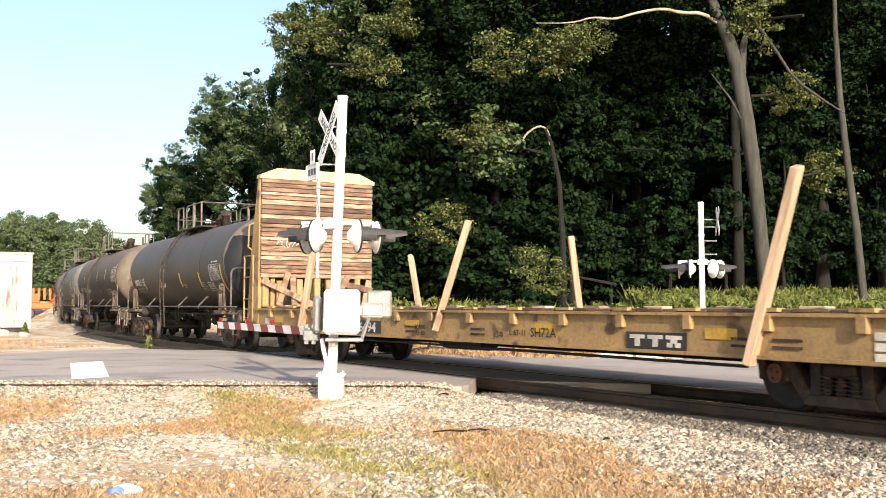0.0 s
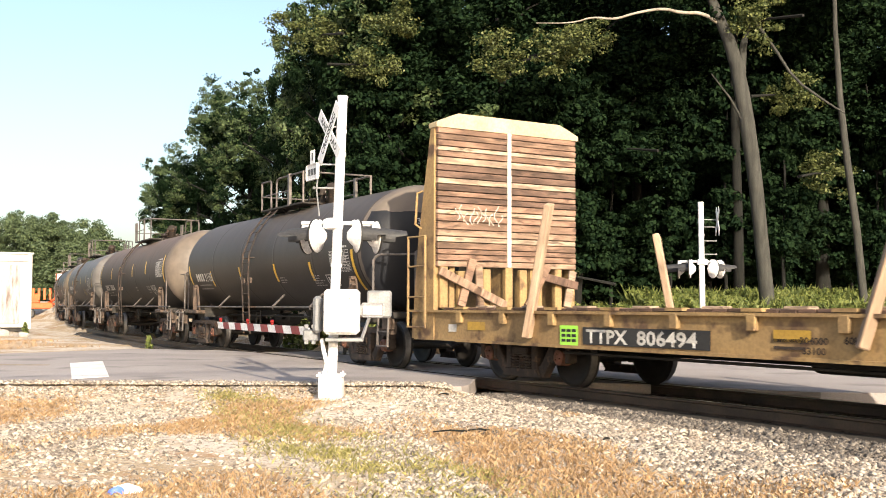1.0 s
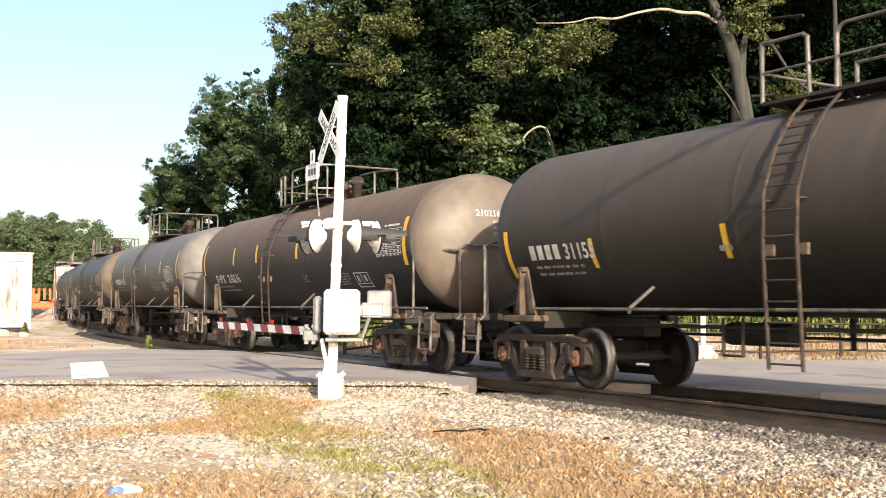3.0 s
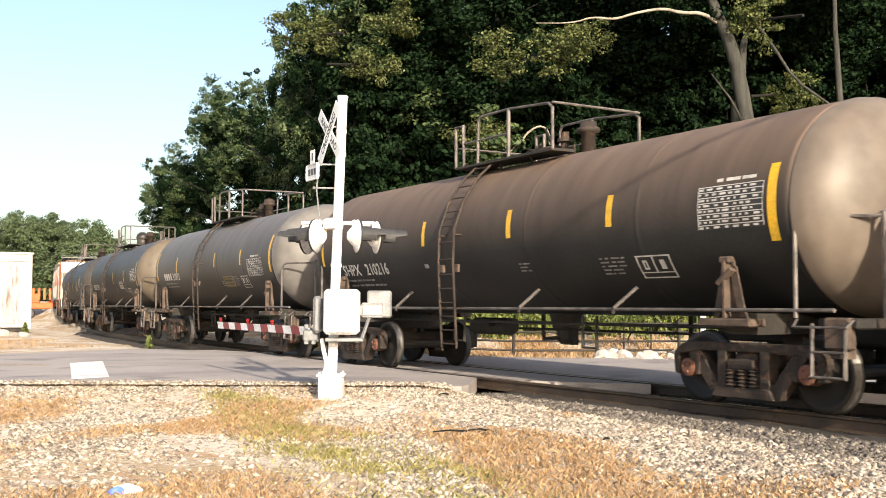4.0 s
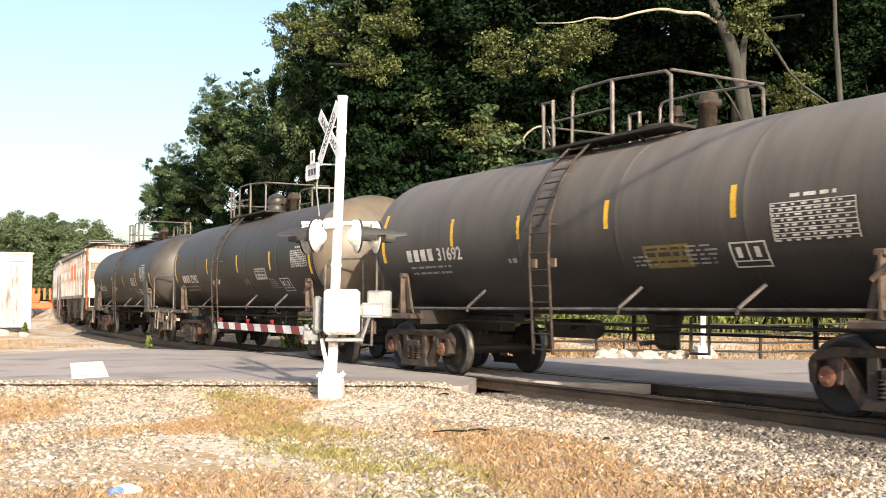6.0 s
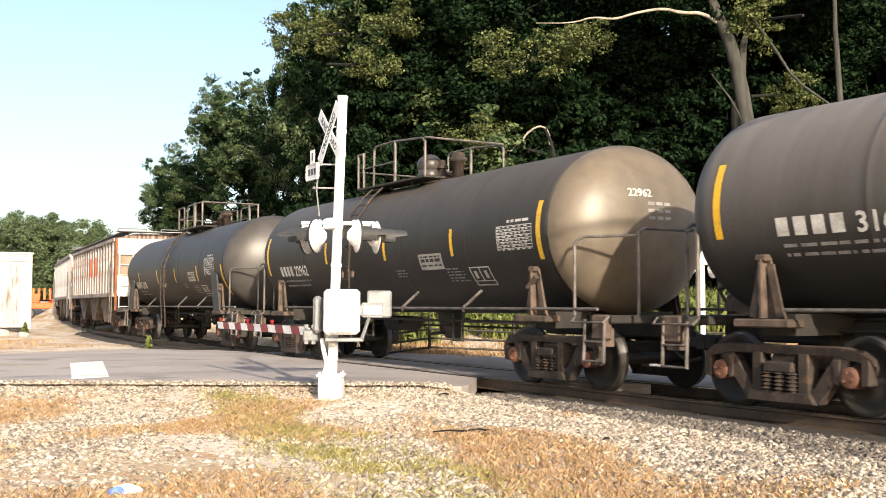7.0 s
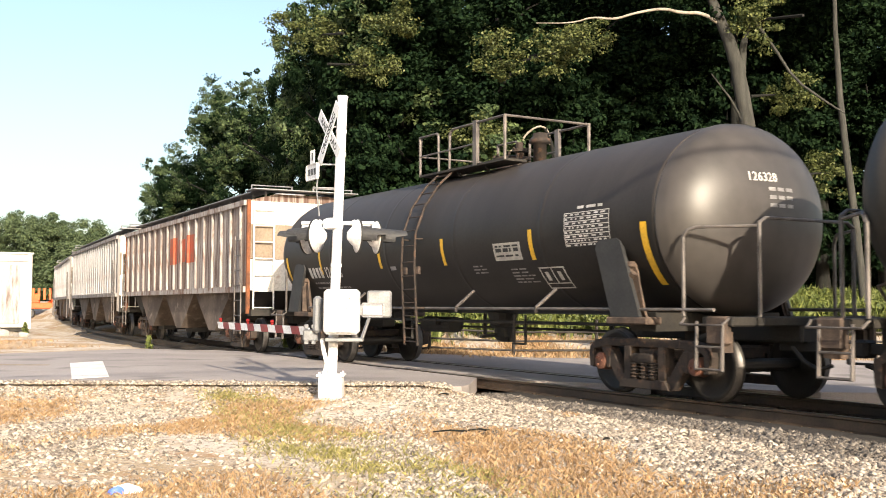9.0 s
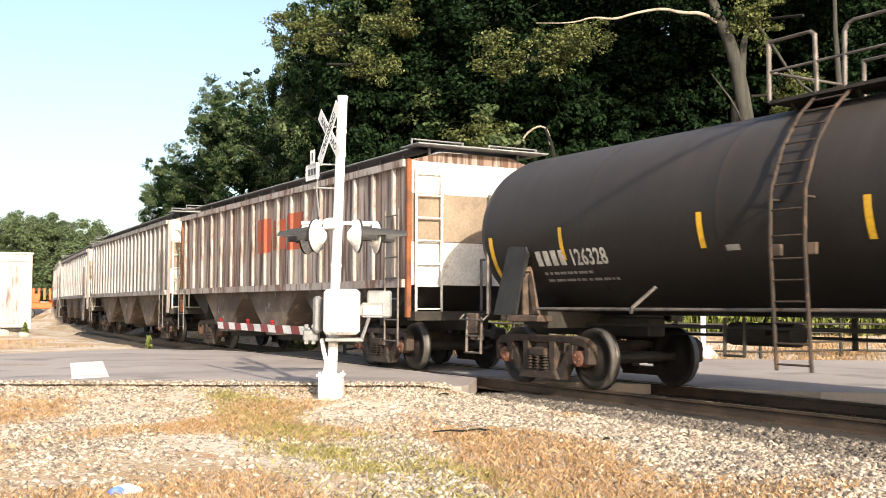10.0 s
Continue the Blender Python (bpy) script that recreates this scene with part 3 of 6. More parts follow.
    part("truck_bolster", BOLSTER, None, car, m=pose(x, 0, 0))
    SHAPE[0] = hold


def coupler_mesh():
    bm = box(B(), (0.1, 0, 0), (0.7, 0.14, 0.16), bevel=0.02)
    box(bm, (0.52, 0.03, 0), (0.22, 0.26, 0.26), bevel=0.04)
    box(bm, (0.6, -0.12, 0), (0.12, 0.1, 0.24), bevel=0.03)
    pipe(bm, [(0.1, -0.25, 0.0), (0.3, -0.28, -0.2), (0.5, -0.26, -0.32), (0.66, -0.2, -0.25)], 0.03, 6)
    return shared("coupler", bm, M["dark"])


COUPLER = coupler_mesh()
RAD, AXZ = 1.57, 2.88


def on_tank(u, v, lift=0.006):
    """A place on the near flank: u along the car, v up the skin from the tank's middle height."""
    a = v / RAD
    return Vector((u - 0.2, -(RAD + lift) * math.cos(a), AXZ + (RAD + lift) * math.sin(a)))


def skin_patch(bm, u0, u1, v0, v1, lift=0.006, slant=0.0):
    k = max(1, int(abs(v1 - v0) / 0.12))
    prev = None
    for i in range(k + 1):
        v = v0 + (v1 - v0) * i / k
        d = slant * i / k
        row = (bm.verts.new(on_tank(u0 + d, v, lift)), bm.verts.new(on_tank(u1 + d, v, lift)))
        if prev:
            bm.faces.new((prev[0], prev[1], row[1], row[0]))
        prev = row


def skin_text(words, size, u, v, width=0.9, thick=0.004, lift=0.007):
    """Lettering that lies on the flank, read from the camera's side."""
    me = text_mesh(words, size, width, thick)
    for p in me.vertices:
        p.co = on_tank(u + p.co.x, v + p.co.y, lift)
    return me


def skin_bars(bm, rng, u, v, w, rows, height, gap, lift=0.007, ragged=True):
    """Rows of small bars for lettering too fine to read."""
    for r in range(rows):
        x = u
        end = u + w * (rng.uniform(0.6, 1) if ragged else 1)
        while x < end - 0.03:
            l = rng.uniform(0.05, 0.22)
            skin_patch(bm, x, min(x + l, end), v - r * gap, v - r * gap + height, lift)
            x += l + rng.uniform(0.025, 0.06)


def tank_mesh(x0, x1, material):
    prof = []
    for i in range(9):
        a = math.pi / 2 * i / 8
        prof.append((x0 - 0.68 * math.cos(a), max(0.02, RAD * math.sin(a))))
    prof += [(x0 + 0.04, RAD), (x0 + 0.12, RAD)]
    n = 5
    for i in range(1, n):
        x = x0 + (x1 - x0) * i / n
        prof += [(x - 0.09, RAD), (x - 0.03, RAD), (x - 0.012, RAD + 0.005), (x + 0.012, RAD + 0.005), (x + 0.03, RAD), (x + 0.09, RAD)]
    prof += [(x1 - 0.08, RAD), (x1, RAD)]
    return shared("tank", lathe(B(), prof, "X", 96, (0, 0, AXZ)), material, True)


def head_mesh(x1, material):
    """Domed front end, welded to the shell."""
    prof = [(x1 + 0.001, RAD), (x1 + 0.02, RAD + 0.008), (x1 + 0.04, RAD)]
    for i in range(11, -1, -1):
        a = math.pi / 2 * i / 12
        prof.append((x1 + 0.04 + 0.66 * math.cos(a), max(0.02, RAD * math.sin(a))))
    return shared("tank_head", lathe(B(), prof, "X", 96, (0, 0, AXZ)), material, True)


RUNG = shared("rung", tube(B(), (-0.23, 0, 0), (0.23, 0, 0), 0.015, 7), M["truck"])


def side_ladder(car, x):
    """Side ladder that follows the flank up to the platform."""
    w = 0.23
    line = [Vector((0, -1.66, 0.62)), Vector((0, -1.70, 1.45)), Vector((0, -1.74, 2.3)), Vector((0, -1.72, 3.0)), Vector((0, -1.52, 3.6)), Vector((0, -1.2, 4.1)), Vector((0, -0.85, 4.45))]
    lad = None
    for sx in (-w, w):
        bm = pipe(B(), [p + Vector((x + sx, 0, 0)) for p in line], 0.024, 7)
        if lad is None:
            lad = part("ladder", bm, M["truck"], car, "rusty brown steel ladder")
        else:
            part("stile", bm, M["truck"], lad)
        part("stand_off", tube(B(), (x + sx, -1.5, 1.42), (x + sx, -1.7, 1.42), 0.025, 6), M["truck"], lad)
        part("stand_off", tube(B(), (x + sx, -1.72, 2.9), (x + sx, -1.55, 2.9), 0.02, 6), M["truck"], lad)
        part("bracket_plate", box(B(), (x + sx + 0.05, -1.7, 2.22), (0.16, 0.05, 0.16), bevel=0.01), M["tan"], lad)
    for a, b in zip(line, line[1:]):
        n = max(1, round((b - a).length / 0.32))
        for i in range(n):
            p = a + (b - a) * (i + 0.3) / n
            part("rung", RUNG, None, lad, m=pose(x, p.y, p.z))


def platform_mesh(x0, x1, style):
    bm = B()
    z = 4.43
    box(bm, ((x0 + x1) / 2, -0.72, z), (x1 - x0, 0.5, 0.05))
    box(bm, ((x0 + x1) / 2, 0.72, z), (x1 - x0, 0.5, 0.05))
    box(bm, (x0 + 0.3, 0, z), (0.6, 1.1, 0.045))
    for x in np.arange(x0 + 0.2, x1, 0.9):
        for y in (-0.8, 0.8):
            tube(bm, (x, y, z), (x, y * 0.75, z - 0.25), 0.025, 6)
    return shared("platform", bm, M["dark"])


def railing(car, x0, x1, style):
    """Pipe railing round the platform: bent sections, posts and mid rails."""
    z, t = 4.43, 5.32
    r = 0.026
    runs = [([(x1, -0.95, t), (x1, 0.95, t)], r), ([(x0, -0.95, z + 0.45), (x0, 0.95, z + 0.45)], r * 0.8)]
    posts = []
    for y in (-0.95, 0.95):
        if style == 0:
            runs += [([(x0, y, z), (x0, y, t), (x0 + 0.6, y, t), (x0 + 0.66, y, t - 0.06), (x0 + 0.68, y, z)], r),
                     ([(x0 + 1.05, y, z), (x0 + 1.06, y, t - 0.12), (x0 + 1.1, y, t - 0.04), (x0 + 1.18, y, t), (x0 + 1.9, y, t), (x1, y, t), (x1, y, z)], r),
                     ([(x0, y, z + 0.45), (x0 + 1.9, y, z + 0.45)], r * 0.8)]
            posts.append(box(B(), (x0 + 1.92, y, (z + t) / 2 + 0.02), (0.11, 0.07, t - z + 0.06)))
        else:
            runs += [([(x0, y, z), (x0, y, t), (x0 + 0.24, y, t), (x0 + 0.26, y, z)], r),
                     ([(x0 + 0.7, y, z), (x0 + 0.72, y, t), (x0 + 0.76, y, t + 0.07), (x0 + 0.85, y, t + 0.1), (x0 + 1.6, y, t + 0.1), (x1 - 0.1, y, t), (x1, y, t - 0.1), (x1, y, z)], r),
                     ([(x0 + 0.26, y, z + 0.5), (x0 + 1.62, y, z + 0.5)], r * 0.8)]
            posts.append(tube(B(), (x0 + 1.62, y, z), (x0 + 1.62, y, t + 0.1), r * 1.3, 8))
    frame_part = None
    for pts, rr in runs:
        bm = pipe(B(), pts, rr)
        if frame_part is None:
            frame_part = part("railing", bm, M["pipe"], car, "bare grey pipe railing")
        else:
            part("rail_section", bm, M["pipe"], frame_part)
    for bm in posts:
        part("rail_post", bm, M["pipe"], frame_part)


def fittings(car, x0, style):
    z = 4.4
    bm = lathe(B(), [(z, 0.3), (z + 0.22, 0.3), (z + 0.24, 0.36), (z + 0.3, 0.36), (z + 0.34, 0.2), (z + 0.34, 0.02)], "Z", 18, (x0 + 1.5, 0.1, 0))
    for k in range(8):
        a = k * 0.785
        tube(bm, (x0 + 1.5 + 0.33 * math.cos(a), 0.1 + 0.33 * math.sin(a), z + 0.2), (x0 + 1.5 + 0.33 * math.cos(a), 0.1 + 0.33 * math.sin(a), z + 0.38), 0.025, 6)
    part("manway", bm, M["truck"], car)
    bm = tube(B(), (x0 + 2.0, -0.1, z), (x0 + 2.0, -0.1, z + 0.55), 0.07, 10)
    tube(bm, (x0 + 2.0, -0.1, z + 0.35), (x0 + 2.0, -0.1, z + 0.42), 0.13, 10)
    part("vent_stack", bm, M["truck"], car)
    part("safety_valve", lathe(B(), [(z, 0.12), (z + 0.42, 0.12), (z + 0.44, 0.19), (z + 0.52, 0.19), (z + 0.54, 0.14), (z + 0.64, 0.13), (z + 0.67, 0.02)], "Z", 16, (x0 + 2.6, -0.1, 0)), M["truck"], car, smooth=True)
    part("vapour_pipe", pipe(B(), [(x0 + 2.25, 0.1, z), (x0 + 2.27, 0.1, z + 0.5), (x0 + 2.38, 0.1, z + 0.62), (x0 + 2.5, 0.1, z + 0.6)], 0.035, 7), M["truck"], car)
    if style == 2:
        bm = B()
        bmesh.ops.create_uvsphere(bm, u_segments=20, v_segments=12, radius=0.27, matrix=Matrix.Translation((x0 + 1.75, -0.25, z + 0.45)))
        tube(bm, (x0 + 1.75, -0.25, z), (x0 + 1.75, -0.25, z + 0.4), 0.24, 16)
        part("valve_cover", bm, M["head_dark"], car, "round dark valve cover", smooth=True)


def end_gear(car, sx, half, tall=False):
    """End platform, sill, handrails, steps and bracket at one end of a tank car."""
    x = sx * half
    bm = box(B(), (x + sx * 0.2, 0, 1.1), (3.1, 0.36, 0.36), bevel=0.03)
    box(bm, (x + sx * 1.5, 0, 1.25), (0.5, 2.9, 0.14), bevel=0.02)
    box(bm, (x, 0, 1.22), (0.5, 2.5, 0.3))
    part("stub_sill", bm, M["dark"], car)
    part("coupler", COUPLER, None, car, m=pose(x + sx * 1.55, 0, 0.87, 0, 0, 0 if sx > 0 else 180))
    for y in (-1, 1):
        bm = B()
        a, e = x + sx * 1.0, x + sx * 1.72
        pipe(bm, [(a, y * 1.5, 1.32), (a, y * 1.5, 2.52), (a + sx * 0.05, y * 1.47, 2.62), (a + sx * 0.12, y * 1.4, 2.66), (e, y * 0.9, 2.66)], 0.026)
        pipe(bm, [(e, y * 0.92, 1.32), (e, y * 0.92, 2.7), (e, y * 0.8, 2.78), (e, 0, 2.78)], 0.026)
        part("end_handrail", bm, M["pipe"], car, "bare grey steel handrail")
        bm = B()
        pipe(bm, [(x + sx * 1.2, y * 1.48, 1.25), (x + sx * 1.2, y * 1.5, 0.55), (x + sx * 1.62, y * 1.5, 0.55), (x + sx * 1.62, y * 1.48, 1.25)], 0.022)
        tube(bm, (x + sx * 1.2, y * 1.5, 0.88), (x + sx * 1.62, y * 1.5, 0.88), 0.018, 6)
        pipe(bm, [(x + sx * 1.0, y * 1.48, 1.3), (x + sx * 1.02, y * 1.58, 1.2), (x + sx * 1.7, y * 1.58, 1.2), (x + sx * 1.72, y * 1.48, 1.3)], 0.016)
        part("step", bm, M["pipe"], car)
        bm = B()
        prism(bm, [(x - 0.22, 1.3), (x + 0.24, 1.3), (x + 0.2, 1.42), (x + 0.05, 2.06), (x + 0.02, 2.2), (x - 0.06, 2.2), (x - 0.09, 2.0), (x - 0.2, 1.42)], y * 1.38, y * 1.42)
        box(bm, (x - 0.02, y * 1.47, 1.72), (0.035, 0.13, 0.82))
        box(bm, (x - 0.03, y * 1.46, 2.14), (0.16, 0.12, 0.1), bevel=0.02)
        for e in (-1, 1):
            w = Vector((-0.14 * e, 0, 0.72))
            box(bm, (x + e * 0.13, y * 1.44, 1.68), (0.03, 0.1, w.length), w.to_track_quat("Z", "Y").to_matrix())
        box(bm, (x, y * 1.42, 1.24), (0.8, 0.3, 0.12), bevel=0.02)
        if sx > 0:
            tube(bm, (x - 0.12, y * 1.5, 1.8), (x + 0.1, y * 1.5, 2.0), 0.05, 8)
        part("saddle_bracket", bm, M["tan"], car, "dusty tan-coloured steel saddle bracket")
        if tall:
            c = x if sx > 0 else x - 0.5
            part("shield_plate", prism(B(), [(c - sx * 0.3, 1.3), (c + sx * 0.25, 1.3), (c + sx * 0.2, 1.5), (c - sx * 0.12, 2.52), (c - sx * 0.2, 2.58), (c - sx * 0.58, 2.55), (c - sx * 0.62, 2.42)], y * 1.5, y * 1.56), M["panel_black"], car, "black leaning shield plate")
        part("corner_post", box(box(B(), (x + sx * 1.5, y * 1.42, 1.12), (0.34, 0.12, 0.42), bevel=0.03), (x + sx * 1.5, y * 1.36, 0.95), (0.2, 0.16, 0.3)), M["tan"], car)
    if sx < 0:
        bm = box(B(), (x - 1.2, -0.35, 1.5), (0.5, 0.34, 0.3), bevel=0.05)
        tube(bm, (x - 1.05, -0.6, 1.45), (x - 1.05, 0.1, 1.45), 0.13, 12)
        tube(bm, (x - 1.45, -0.3, 1.6), (x - 1.45, 0.2, 1.66), 0.1, 10)
        pipe(bm, [(x - 1.4, -0.4, 1.35), (x - 1.55, -0.5, 1.75), (x - 1.3, -0.5, 1.85), (x - 1.1, -0.3, 1.7)], 0.02, 6)
        part("brake_valve", bm, M["tan"], car)


def stand(front, rear):
    """Where a car's trucks stand on the track's line at the start."""
    return front * 0.98 - 3.3, rear * 0.98 - 3.3


def tank_car(front, rear, paint, marks, label, style=0, stripes=(), place=None, panel=None, hazard=None, label_box=None, lx=-0.5, seed=1, grow=(0.0, 0.0), head="head_dark"):
    """A tank car standing on trucks at front and rear of the track's line."""
    rng = random.Random(seed)
    SHAPE[0] = (0.98, 0.89, 0.79)
    half = (front - rear) / 2
    car = thing("tank_car", label, "tank car", "tank cars of the train", m=car_pose(*stand(front, rear)))
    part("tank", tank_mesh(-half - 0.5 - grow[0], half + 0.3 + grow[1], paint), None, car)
    part("tank_head", head_mesh(half + 0.3 + grow[1], M[head]), None, car)
    for x in (-half, half):
        truck(car, x)
    for sx in (-1, 1):
        end_gear(car, sx, half, seed == 7)
    side_ladder(car, lx)
    part("platform", platform_mesh(lx - 0.85, lx + 1.95, style), None, car)
    railing(car, lx - 0.85, lx + 1.95, style)
    fittings(car, lx - 0.75, style)
    for y in (-1, 1):
        bm = tube(B(), (-half + 0.3, y * 1.5, 1.42), (half + 1.5, y * 1.5, 1.42), 0.028, 8)
        for x in (-half * 0.55, half * 0.2, half * 0.62):
            pipe(bm, [(x - 0.05, y * 1.5, 1.36), (x, y * 1.52, 1.45), (x + 0.22, y * 1.3, 1.78)], 0.03, 6)
        part("side_rail", bm, M["pipe"], car)
    bm = lathe(B(), [(0.72, 0.1), (0.8, 0.16), (1.0, 0.16), (1.05, 0.24), (1.12, 0.24), (1.35, 0.3)], "Z", 14, (0.35, 0, 0))
    tube(bm, (0.35, -0.1, 0.85), (0.35, -0.5, 0.82), 0.04, 8)
    box(bm, (0.35, 0.1, 0.95), (0.3, 0.1, 0.5))
    part("outlet_valve", bm, M["dark"], car)
    bm = tube(B(), (-half, -0.45, 1.14), (half, -0.45, 1.14), 0.03, 6)
    tube(bm, (-half, 0.5, 0.98), (half, 0.5, 0.98), 0.025, 6)
    for x in (-half * 0.35, half * 0.35):
        pipe(bm, [(x - 0.16, -0.75, 1.3), (x - 0.16, -0.75, 0.72), (x + 0.16, -0.75, 0.72), (x + 0.16, -0.75, 1.3)], 0.022, 6)
        pipe(bm, [(x + 0.8, 0.6, 1.3), (x + 0.8, 0.6, 0.8)], 0.04, 6)
    part("underside_piping", bm, M["dark"], car)
    part("air_reservoir", tube(box(B(), (-half * 0.42, 0.35, 1.1), (0.5, 0.7, 0.16)), (-half * 0.42 - 0.55, 0.3, 1.02), (-half * 0.42 + 0.55, 0.3, 1.02), 0.19, 14), M["dark"], car)
    for u, v0, v1, w in stripes:
        bm = B()
        skin_patch(bm, u - w / 2, u + w / 2, v0, v1)
        part("reflective_stripe", bm, M["stripe"], car)
    # lettering
    u, v, size, narrow = place
    for k, (words, du) in enumerate(marks):
        if words is None:
            pitch = marks[k + 1][1] * 0.235
            for j in range(4):
                bm = B()
                skin_patch(bm, u + du + j * pitch, u + du + j * pitch + pitch * 0.68, v + 0.005, v + size * 0.7)
                part("marking", bm, M["letter"], car)
        else:
            part("marking", skin_text(words, size, u + du, v, narrow, 0.008), M["letter"], car)
    bm = B()
    skin_bars(bm, rng, u + 0.05, v - size * 0.42, 1.6, 2, size * 0.13, size * 0.36)
    part("small_marking", bm, M["letter_dim"], car)
    # specification panel
    p0, p1, q0, q1 = panel
    bm = B()
    skin_patch(bm, p0, p1, q0, q1, 0.005)
    sheet = part("specification_panel", bm, M["panel_black"], car, "black and white specification panel")
    bm = B()
    rows = 8
    step_v = (q1 - q0) / rows
    for r in range(rows):
        v1 = q1 - r * step_v
        skin_patch(bm, p0 + 0.02, p1 - 0.02, v1 - 0.02, v1 - 0.006, 0.008)
        x = p0 + 0.04
        while x < p1 - 0.14:
            l = rng.uniform(0.03, 0.1)
            skin_patch(bm, x, x + l, v1 - step_v * 0.8, v1 - step_v * 0.42, 0.008)
            x += l + rng.uniform(0.03, 0.09)
    for x in (p0 + 0.02, p1 - 0.032):
        skin_patch(bm, x, x + 0.012, q0 + 0.01, q1 - 0.01, 0.0085)
    part("panel_marking", bm, M["letter"], sheet)
    bm = B()
    skin_bars(bm, rng, p0 + 0.3, q1 + 0.05, 0.6, 1, 0.05, 0.1, ragged=False)
    part("small_marking", bm, M["letter"], car)
    # hazard panel: a thin frame with bars in it
    h0, h1, g0, g1 = hazard
    w, h = h1 - h0, g1 - g0
    bm = B()
    for a, b, c, e in ((0, 1, 0, 0.06), (0, 1, 0.94, 1), (0, 0.05, 0, 1), (0.95, 1, 0, 1), (0.46, 0.51, 0.28, 0.94), (0.16, 0.3, 0.4, 0.8), (0.66, 0.8, 0.4, 0.8), (0, 1, 0.24, 0.29)):
        skin_patch(bm, h0 + a * w, h0 + b * w, g0 + c * h, g0 + e * h)
    part("hazard_panel", bm, M["letter"], car)
    bm = B()
    skin_bars(bm, rng, h0 - 0.72, g1 - 0.03, 0.6, 5, 0.03, 0.07)
    part("small_marking", bm, M["letter_dim"], car)
    bm = B()
    skin_bars(bm, rng, lx + 1.9, -0.66, 0.42, 3, 0.03, 0.07)
    part("small_marking", bm, M["letter_dim"], car)
    bm = B()
    skin_bars(bm, rng, lx - 0.9, -0.62, 0.3, 1, 0.09, 0.1)
    part("small_marking", bm, M["letter_dim"], car)
    if label_box:
        a, b, c, e, key = label_box
        bm = B()
        skin_patch(bm, a, b, c, e, 0.005)
        sheet = part("label_plate", bm, M[key], car, "faded yellow label plate" if key == "dull_label" else "dull white label plate")
        bm = B()
        for r in range(3):
            skin_bars(bm, rng, a + 0.06, e - 0.08 - r * (e - c - 0.06) / 3, b - a - 0.12, 1, 0.07 if r == 1 else 0.035, 0.1, 0.008, False)
        part("plate_marking", bm, M["panel_black"], sheet)
    # head lettering on the front
    me = text_mesh(marks[-1][0] or "", 0.2, 0.9, 0.003)
    xe = half + 0.32 + grow[1]
    for p in me.vertices:
        y, z = -0.5 + p.co.x, 0.55 + p.co.y
        rr = min((y * y + z * z) / (RAD * RAD), 0.98)
        p.co = Vector((xe + 0.69 * math.sqrt(1 - rr) + 0.004, y, AXZ + z))
    part("head_marking", me, M["letter"], car)
    bm = B()
    for r in range(3):
        for k in range(3):
            y, z = -0.15 + k * 0.17, 0.4 - r * 0.13
            q4 = []
            for dy, dz in ((0, 0), (0.13, 0), (0.13, 0.06), (0, 0.06)):
                rr = ((y + dy) ** 2 + (z + dz) ** 2) / (RAD * RAD)
                q4.append(bm.verts.new((xe + 0.69 * math.sqrt(1 - rr) + 0.004, y + dy, AXZ + z + dz)))
            bm.faces.new(q4)
    part("head_marking", bm, M["letter_dim"], car)
    return car


PAINTS = {
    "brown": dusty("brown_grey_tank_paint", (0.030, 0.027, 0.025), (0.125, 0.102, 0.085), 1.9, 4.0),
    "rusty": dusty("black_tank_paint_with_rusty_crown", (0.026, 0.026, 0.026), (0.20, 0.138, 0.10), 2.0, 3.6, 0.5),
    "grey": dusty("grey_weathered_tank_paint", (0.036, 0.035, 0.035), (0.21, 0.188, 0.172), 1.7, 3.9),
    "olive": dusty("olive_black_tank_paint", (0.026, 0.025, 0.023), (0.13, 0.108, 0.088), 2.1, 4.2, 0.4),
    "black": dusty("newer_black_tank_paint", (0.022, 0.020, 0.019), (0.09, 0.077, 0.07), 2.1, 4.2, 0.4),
}
ROSTER = []


def roll(car, front, rear):
    SHAPE[0] = None
    ROSTER.append((car, *stand(front, rear)))
    return car


# what is painted on each car: specification panel, hazard panel and other label, as u from, u to, v from, v to
roll(tank_car(-23.56, -34.39, PAINTS["brown"], [(None, 0.0), ("31155", 0.8)], "brown-grey dusty tank car with a rusty ladder and pipe railing", 0,
              [(-5.55, -0.94, -0.03, 0.1), (-3.58, -0.8, -0.27, 0.09), (-1.15, -0.74, -0.22, 0.09), (1.36, -0.75, -0.22, 0.11), (3.52, -0.8, -0.26, 0.11), (5.75, -1.12, -0.05, 0.11)],
              (-5.0, -0.6, 0.39, 0.7), (4.62, 5.62, -0.6, -0.03), (4.2, 4.75, -0.96, -0.63), None, -0.37, 3, (-0.05, 0.12), "head_blue"), -23.56, -34.39)
roll(tank_car(-38.63, -48.94, PAINTS["rusty"], [("SHPX", 0.0), ("210216", 0.98)], "black tank car with a rust-brown crown and yellow reflective stripes", 1,
              [(-5.8, -0.42, 0.63, 0.09), (-3.31, -0.15, 0.39, 0.1), (-1.62, -0.14, 0.39, 0.1), (0.98, -0.14, 0.4, 0.12), (3.33, -0.11, 0.42, 0.12), (6.1, -0.52, 0.57, 0.13)],
              (-4.97, -0.7, 0.385, 0.8), (4.95, 6.0, -0.3, 0.34), (3.72, 4.36, -1.03, -0.62), None, -0.8, 4, (0.55, 0.68), "head_brown"), -38.63, -48.94)
roll(tank_car(-53.19, -63.04, PAINTS["grey"], [(None, 0.0), ("31692", 1.02)], "light grey-brown dusty tank car with a sunlit grey end", 1,
